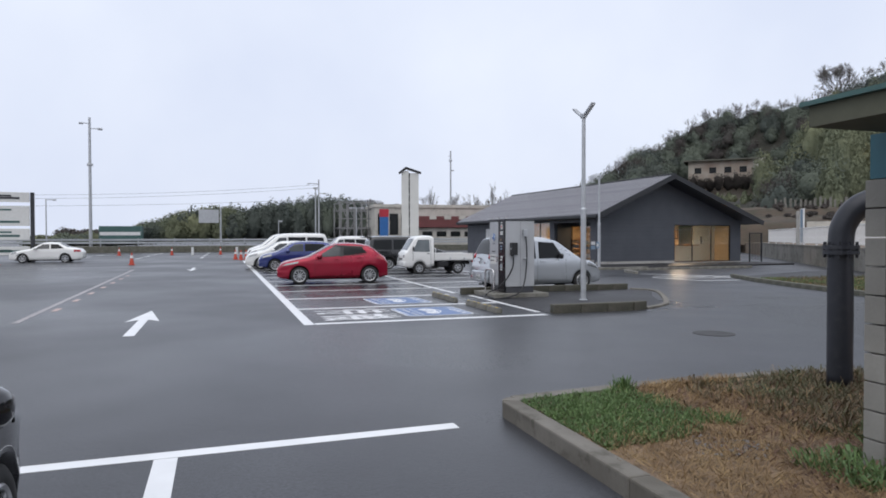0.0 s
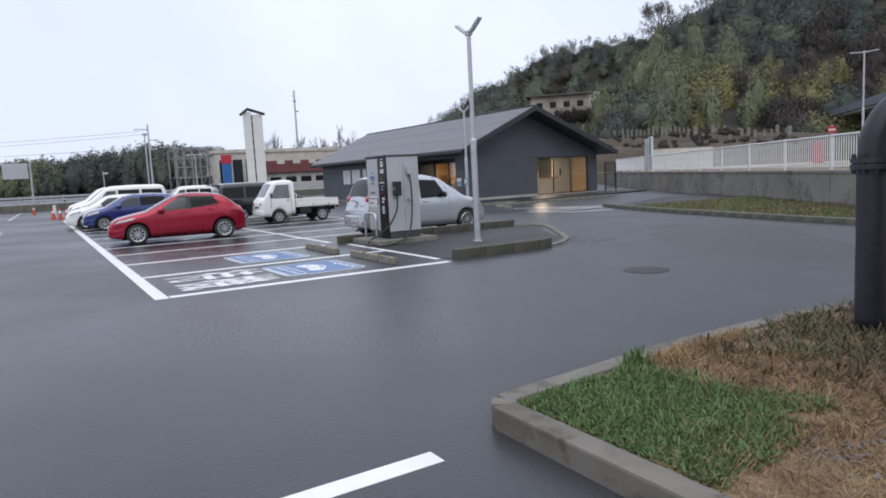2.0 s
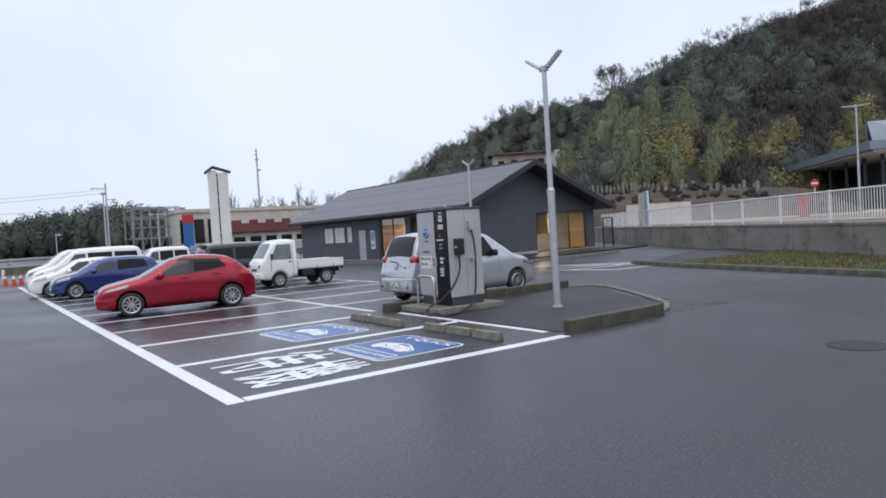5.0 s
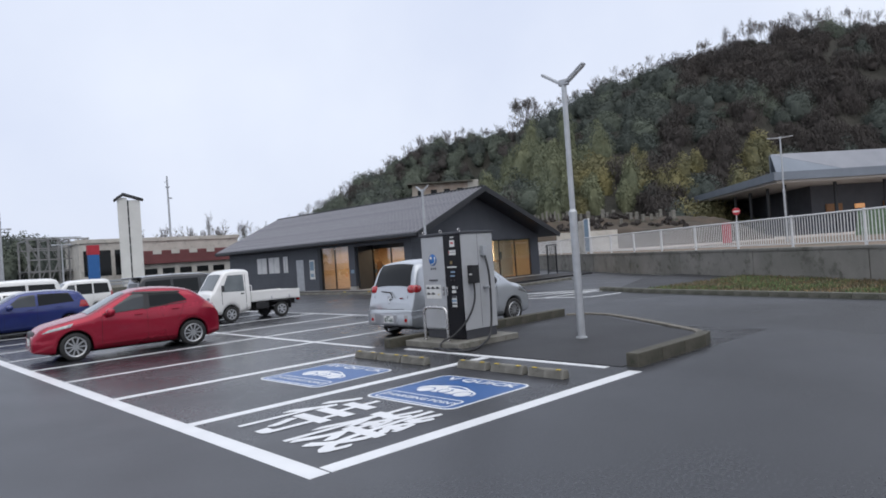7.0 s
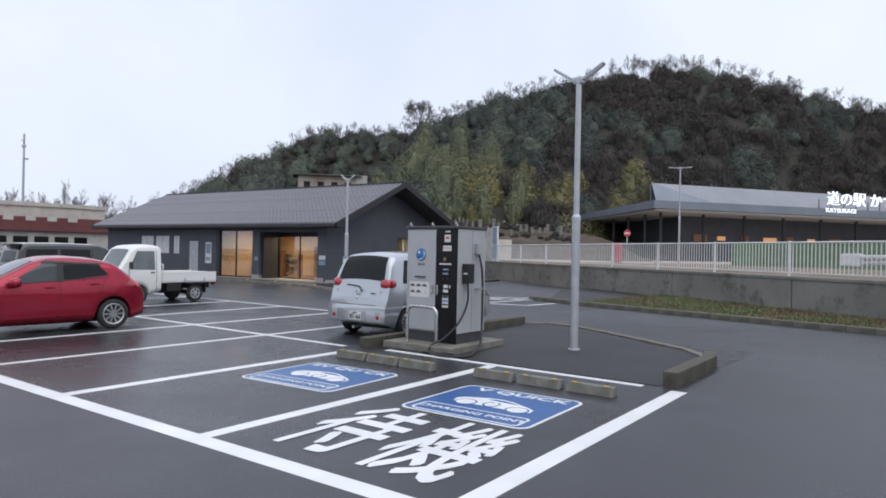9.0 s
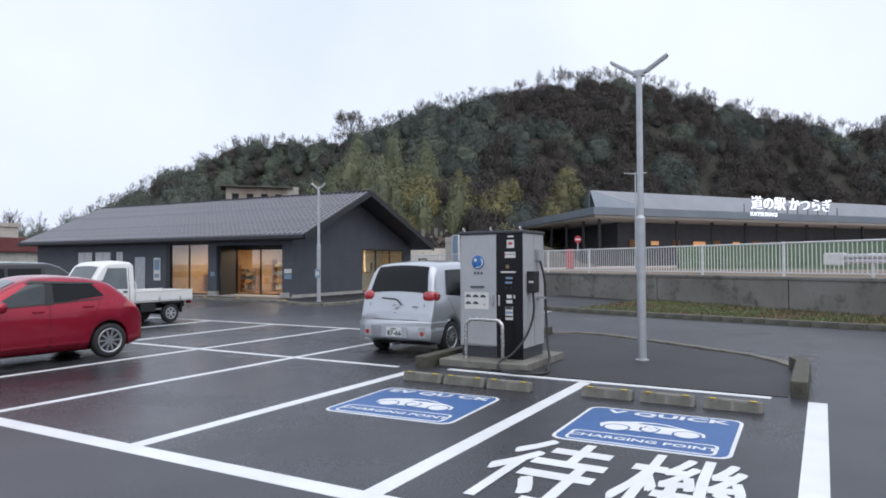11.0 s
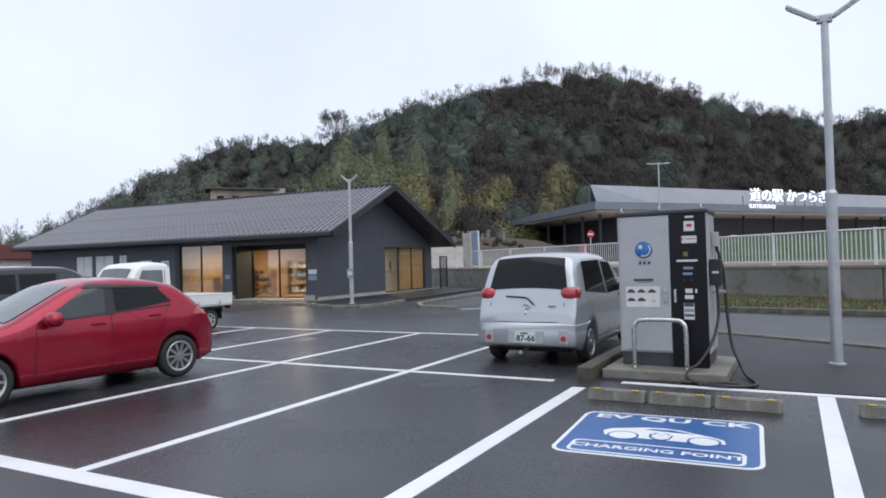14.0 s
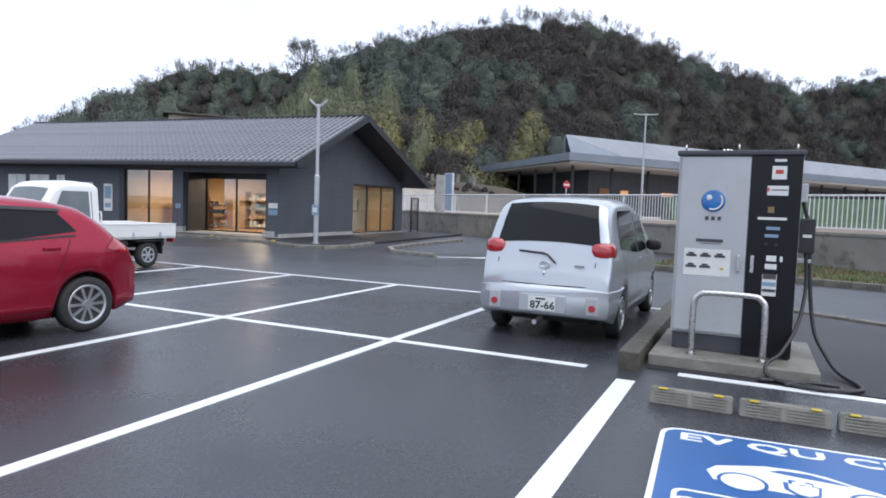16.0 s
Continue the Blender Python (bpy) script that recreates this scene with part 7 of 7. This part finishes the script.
# fringe of bare trees along the crest
for _ in range(190):
    az = float(rng.uniform(29, 104))
    p = hill_point(az, crest(az) * float(rng.uniform(0.95, 1.02)))
    bare((p.x, p.y, p.z - 1.2), float(rng.uniform(6.0, 8.6)), 0.20, 5, 0.018, 0.010)
# belt of trees beyond the guardrail
for _ in range(430):
    x = float(rng.uniform(-34, 24))
    y = float(rng.uniform(112, 138))
    az = math.degrees(math.atan2(x + 1.4, y + 13))
    top = 1.7 + (y + 13) * math.tan(radians(float(np.interp(az, [-16, -9, -7.5, -6, -3, 3.5, 8.3, 10], [0.6, 0.7, 1.2, 1.9, 2.9, 3.6, 4.3, 4.0]))))
    h = top * float(rng.uniform(0.84, 1.04))
    w = float(rng.uniform(3.6, 6.5))
    crown("bamboo" if az < 1 and rng.random() < 0.55 else ("dark" if rng.random() < 0.6 else "mid"), (x, y, -0.4), w, h, 720, 0.17)
# low far hill with a dark wood, and thin far trees
bm = bmesh.new()
grid = []
for i in range(40):
    x = -140 + 400 * i / 39
    zt = 15.0 * math.exp(-(((x - 55) / 45) ** 2)) + 10.0 * math.exp(-(((x - 150) / 60) ** 2)) + noise.noise(Vector((x * 0.05, 0, 5))) * 2
    grid.append([bm.verts.new((x, 235 + 10 * j, max(0.0, zt * math.sin(math.pi * min(1, j / 6) / 2)))) for j in range(8)])
for a, b in zip(grid, grid[1:]):
    for j in range(7):
        bm.faces.new((a[j], a[j + 1], b[j + 1], b[j]))
structure("far_hill", bm, HILL_SOIL, "low far wooded hill in haze", "hill", smooth=True)
for _ in range(260):
    x = float(rng.uniform(-60, 200))
    zt = 15.0 * math.exp(-(((x - 55) / 45) ** 2)) + 10.0 * math.exp(-(((x - 150) / 60) ** 2))
    y = float(rng.uniform(238, 285))
    crown("mid" if rng.random() < 0.5 else "brown", (x, y, max(0, zt * math.sin(math.pi * min(1, (y - 235) / 60) / 2) - 1)), 8, 6, 160, 0.4)

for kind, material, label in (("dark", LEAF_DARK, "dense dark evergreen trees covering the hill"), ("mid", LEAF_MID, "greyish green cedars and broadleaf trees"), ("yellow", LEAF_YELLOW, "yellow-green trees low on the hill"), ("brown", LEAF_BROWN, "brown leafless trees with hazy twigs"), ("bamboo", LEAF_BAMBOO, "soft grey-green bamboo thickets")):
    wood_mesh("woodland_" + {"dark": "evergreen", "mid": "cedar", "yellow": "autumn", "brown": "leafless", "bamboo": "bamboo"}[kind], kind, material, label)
# thin far trees behind the shop
for _ in range(34):
    x = float(rng.uniform(55, 150))
    bare((x, float(rng.uniform(205, 232)), 0.0), float(rng.uniform(13, 19)), 0.18, 5, 0.018, 0.02)


def twig_mesh(name, lines, seg=4):
    pts, faces = [], []
    for a, b, r0, r1 in lines:
        d = (b - a).normalized()
        s = d.cross(Vector((0.3, 0.9, 0.2))).normalized()
        t = d.cross(s)
        n = len(pts)
        for q, r in ((a, r0), (b, r1)):
            for k in range(seg):
                w = 2 * math.pi * k / seg
                pts.append(tuple(q + r * (math.cos(w) * s + math.sin(w) * t)))
        for k in range(seg):
            j = (k + 1) % seg
            faces.append((n + k, n + j, n + seg + j, n + seg + k))
    me = bpy.data.meshes.new(name)
    me.from_pydata(pts, [], faces)
    me.materials.append(TWIG)
    return new(name, me)


tagged(twig_mesh("leafless_trees", twigs, 3), "bare leafless trees along the crest of the hill", "woods", "", "stuff")
twigs.clear()
for k in range(9):
    a = 2 * math.pi * k / 9
    lean = 0.25 + 0.55 * (k % 3) / 2
    d = Vector((math.cos(a) * lean, math.sin(a) * lean, 1)).normalized()
    bare((0, 0, 2.6), 8.6, 0.34, 5, 0.05, 0.022, d)
twigs.insert(0, (Vector((0, 0, 0)), Vector((0, 0, 2.7)), 0.34, 0.26))
bt = thing("bare_tree", pose(150, 120.7, 35.6), "large bare tree standing out on the ridge", "tree")
trunk = twig_mesh("trunk", twigs[:1], 8)
trunk.parent = bt
limbs = twig_mesh("crown", twigs[1:], 4)
limbs.parent = bt
twigs.clear()

# house on the slope, grave-like stakes and terraces
hh = thing("hillside_house", pose(117, 123, 17.0, 0, 0, -41.7) @ Matrix.Diagonal((1.32, 1.32, 1.2, 1)), "weathered flat-roofed house on the slope", "house")
part("wall", boxes((-6.5, 6.5, -3, 3, -5, 3.0)), TAN_WALL, hh)
part("wall", boxes((4.6, 6.7, -3.2, 3.1, -5, 3.3)), HOUSE_WHITE, hh)
part("roof", boxes((-7.4, 5.6, -3.8, 3.6, 3.0, 3.28), bevel=0.05), CONCRETE_DARK, hh)
for k in range(4):
    part("window", boxes((-5.4 + 2.6 * k, -4.2 + 2.6 * k, -3.06, -2.98, 0.5, 1.7)), CAR_GLASS, hh, "dark window")
for k in range(11):
    q = pose(117, 123, 0, 0, 0, -41.7) @ Vector((-9.5 + 2.0 * k, -6.6 + 0.8 * (k % 2), 0))
    crown("shrub", (q.x, q.y, 11.6), 4.2, float(rng.uniform(5.4, 6.8)), 260, 0.16)
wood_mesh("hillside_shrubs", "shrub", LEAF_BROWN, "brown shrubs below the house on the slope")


# terraced earth bank at the foot of the hill, with stakes, stones and shrubs
BANK0 = Vector((-1.5, -9.4, 0))


def bank_point(az, f):
    """A point on the bank, f from its toe (0) to its back (4)."""
    a = radians(az)
    rad = float(np.interp(f, [0, 1, 2, 3, 4], [75, 79, 91, 97, 108]))
    z = float(np.interp(f, [0, 0.9, 1.1, 2, 2.2, 3, 4], [0.9, 3.2, 3.4, 4.5, 5.2, 5.7, 5.9]))
    z = 0.9 + (z - 0.9) * float(np.interp(az, [38, 42, 54, 59, 63, 66], [0.8, 1.0, 0.97, 0.86, 0.7, 0.15]))
    z += 0.35 * noise.noise(Vector((az * 0.9, rad * 0.2, 3.0))) * min(1.0, f)
    return BANK0 + Vector((rad * math.sin(a), rad * math.cos(a), z))


bm = bmesh.new()
grid = [[bm.verts.new(bank_point(38 + 28 * q / 70, 4 * w / 20)) for w in range(21)] for q in range(71)]
for a, b in zip(grid, grid[1:]):
    for w in range(20):
        bm.faces.new((a[w], a[w + 1], b[w + 1], b[w]))
structure("earth_bank", bm, BANK_SOIL, "brown terraced earth bank at the foot of the hill", "bank", smooth=True)
stakes = thing("stake_fence", pose(0, 0, 0), "row of pale weathered stakes on the brown bank", "fence")
sm = None
for k in range(17):
    p = bank_point(46.2 + 5.4 * k / 16, 3.05)
    m = pose(p.x, p.y, p.z - 0.25, rng.uniform(-5, 5), rng.uniform(-5, 5), 49) @ Matrix.Scale(float(rng.uniform(0.8, 1.1)), 4)
    if sm is None:
        ob = part("stake", boxes((-0.13, 0.13, -0.13, 0.13, 0, 1.5), bevel=0.03), CONCRETE, stakes)
        ob.matrix_basis, sm = m, ob.data
    else:
        shared("stake", sm, stakes, m)
for k in range(16):
    p = bank_point(52.2 + 7.2 * k / 15 + float(rng.uniform(-0.2, 0.2)), float(rng.uniform(1.9, 3.0)))
    stone = thing("upright_stone", pose(p.x, p.y, p.z - 0.15, rng.uniform(-4, 4), 0, -55 + rng.uniform(-25, 25)) @ Matrix.Scale(float(rng.uniform(0.7, 1.2)), 4), "grey weathered upright stone on the brown bank", "stone", "stones on the bank")
    part("shaft", boxes((-0.22, 0.22, -0.18, 0.18, 0.0, 1.25), bevel=0.05), CONCRETE, stone)
    part("base", boxes((-0.4, 0.4, -0.34, 0.34, -0.1, 0.2), bevel=0.03), CONCRETE_DARK, stone)
for _ in range(110):
    p = bank_point(float(rng.uniform(45, 60)), float(rng.uniform(1.2, 3.6)))
    w = float(rng.uniform(0.5, 1.2))
    crown("shrub", (p.x, p.y, p.z - 0.25 * w), w, w * float(rng.uniform(0.7, 1.1)), 150, 0.13)
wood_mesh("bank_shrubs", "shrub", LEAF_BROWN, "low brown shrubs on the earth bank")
a, b = Vector((51.4, 36.6, 0)), Vector((57.2, 33.2, 0))
side = Vector((-(b - a).y, (b - a).x, 0)).normalized() * 0.25
structure("wall_terrace", prism([(a.x, a.y), (b.x, b.y), (b.x + side.x, b.y + side.y), (a.x + side.x, a.y + side.y)], 0.9, 3.2), HOUSE_WHITE, "low pale concrete wall on the terrace", "wall")

# ---- weeds, grass and pebbles ----
def blades(name, inside, count, height, width, material, label, z, flat=0.5):
    """Grass blades and small leaves as one mesh."""
    c, u, v = [], [], []
    while len(c) < count:
        x, y = inside()
        h = height * rng.uniform(0.45, 1.2)
        a = rng.uniform(0, 6.283)
        lean = np.array([rng.normal() * flat, rng.normal() * flat, 1.0])
        lean /= np.linalg.norm(lean)
        c.append(np.array([x, y, z]) + lean * h / 2)
        u.append(np.array([math.cos(a), math.sin(a), 0]) * width * rng.uniform(0.5, 1.3))
        v.append(lean * h / 2)
    return quads_mesh(name, np.array(c), np.array(u), np.array(v), material, label, "grass")


def patch(cx, cy, sx, sy, turn=0.0):
    def pick():
        while True:
            a, b = rng.normal(size=2) * 0.45
            if a * a + b * b < 1.0:
                t = radians(turn)
                x, y = cx + a * sx * math.cos(t) - b * sy * math.sin(t), cy + a * sx * math.sin(t) + b * sy * math.cos(t)
                if x > 1.18 and y < -7.32 + min(0.18, (x - 1.15) * 0.1):
                    return x, y
    return pick


def quad_patch(corners, rough=0.25, feather=0.10):
    """Points inside a four-cornered patch with a ragged outline and thin spots."""
    q = [Vector((x, y)) for x, y in corners]

    def pick():
        while True:
            u, v = rng.uniform(-feather, 1 + feather), rng.uniform(-feather, 1 + feather)
            p = (q[0] * (1 - u) + q[1] * u) * (1 - v) + (q[3] * (1 - u) + q[2] * u) * v
            edge = min(u, 1 - u, v, 1 - v) * 3.0
            if edge + noise.noise(Vector((p.x * 3.3, p.y * 3.3, len(corners)))) * rough * 2 > rng.uniform(-0.1, 0.25):
                if p.x > 1.16 and p.y < -7.32 + min(0.18, (p.x - 1.15) * 0.1):
                    return p.x, p.y
    return pick


CLOVER = [(1.05, -7.25), (2.45, -7.15), (2.5, -8.5), (1.2, -8.85)]
blades("clover_patch", quad_patch(CLOVER), 24000, 0.045, 0.0062, GRASS, "low bright green clover in the bed", 0.125, 0.9)
blades("clover_leaves", quad_patch(CLOVER, 0.3), 8000, 0.045, 0.007, GRASS_DARK, "darker leaves among the clover", 0.125, 1.4)
blades("clover_grass", quad_patch(CLOVER, 0.4, 0.16), 3600, 0.085, 0.0028, GRASS, "thin grass blades standing in the clover", 0.125, 0.7)
blades("straw_patch", quad_patch([(1.1, -8.35), (2.4, -8.5), (2.5, -12.5), (1.1, -12.5)], 0.3), 19000, 0.10, 0.0024, GRASS_DRY, "dry straw-coloured grass in the bed", 0.124, 2.6)
blades("straw_strip", quad_patch([(2.5, -6.9), (4.2, -6.8), (4.0, -7.2), (2.5, -7.4)], 0.3), 2600, 0.10, 0.0024, GRASS_DRY, "dry straw along the kerb", 0.124, 1.6)
blades("leaf_litter", quad_patch([(2.1, -7.2), (5.4, -6.9), (5.6, -12.0), (1.9, -11.5)], 0.4), 15000, 0.075, 0.006, LITTER, "brown leaf litter and dead stems", 0.124, 2.4)
blades("straw_middle", quad_patch([(2.3, -7.2), (3.4, -7.0), (3.3, -9.3), (2.0, -9.1)], 0.4), 7500, 0.11, 0.0026, GRASS_DRY, "matted straw between clover and weeds", 0.124, 2.8)
blades("dead_stems", quad_patch([(2.4, -7.3), (5.2, -6.9), (5.6, -10.0), (2.6, -9.8)], 0.4), 3200, 0.15, 0.0022, GRASS_DRY, "thin dead stems in the bed", 0.124, 1.7)
blades("weed_patch", quad_patch([(3.2, -7.2), (5.4, -6.9), (5.6, -10.0), (2.8, -9.6)], 0.95), 6000, 0.12, 0.006, GRASS_DARK, "dark green and brown weeds round the pipe", 0.125, 1.0)
blades("green_tufts", quad_patch([(2.3, -9.5), (3.2, -9.2), (3.2, -10.2), (2.3, -10.3)], 0.7), 1500, 0.11, 0.007, GRASS, "green tufts near the hut", 0.125, 0.9)
blades("kerb_tuft", patch(2.32, -7.24, 0.12, 0.07), 110, 0.15, 0.006, GRASS, "tall green tuft at the kerb", 0.125, 0.4)


def on_verge():
    while True:
        x, y, _ = on_fence(rng.uniform(-16, 6.3), -0.2 - rng.uniform(0, 1.0) ** 1.3 * 5.5)
        if in_outline(x - 0.14, y, strip):
            return x, y


def verge_clump():
    while True:
        x, y = on_verge()
        if noise.noise(Vector((x * 0.7, y * 0.7, 2.0))) > rng.uniform(-0.1, 0.35):
            return x, y


blades("verge_weeds", on_verge, 8000, 0.13, 0.008, GRASS_DARK, "dark weeds on the verge below the wall", 0.09)
blades("verge_grass", verge_clump, 9000, 0.10, 0.008, GRASS, "patchy green grass on the verge", 0.09)
blades("verge_straw", on_verge, 9000, 0.12, 0.006, GRASS_DRY, "dead brown stems on the verge", 0.09, 1.2)
stone_me = None
peb = thing("pebbles", pose(0, 0, 0.13), "scattered grey pebbles in the planting bed", "stones")
for _ in range(140):
    x, y = patch(2.08, -9.0, 0.34, 0.36, 0)()
    s = rng.uniform(0.3, 1.0)
    m = pose(x, y, 0.004, rng.uniform(0, 40), rng.uniform(0, 40), rng.uniform(0, 360)) @ Matrix.Diagonal((s, s * 0.8, s * 0.55, 1))
    if stone_me is None:
        bm = bmesh.new()
        bmesh.ops.create_icosphere(bm, subdivisions=1, radius=0.026)
        ob = part("pebble", bm, STONE, peb)
        ob.matrix_basis, stone_me = m, ob.data
    else:
        shared("pebble", stone_me, peb, m)
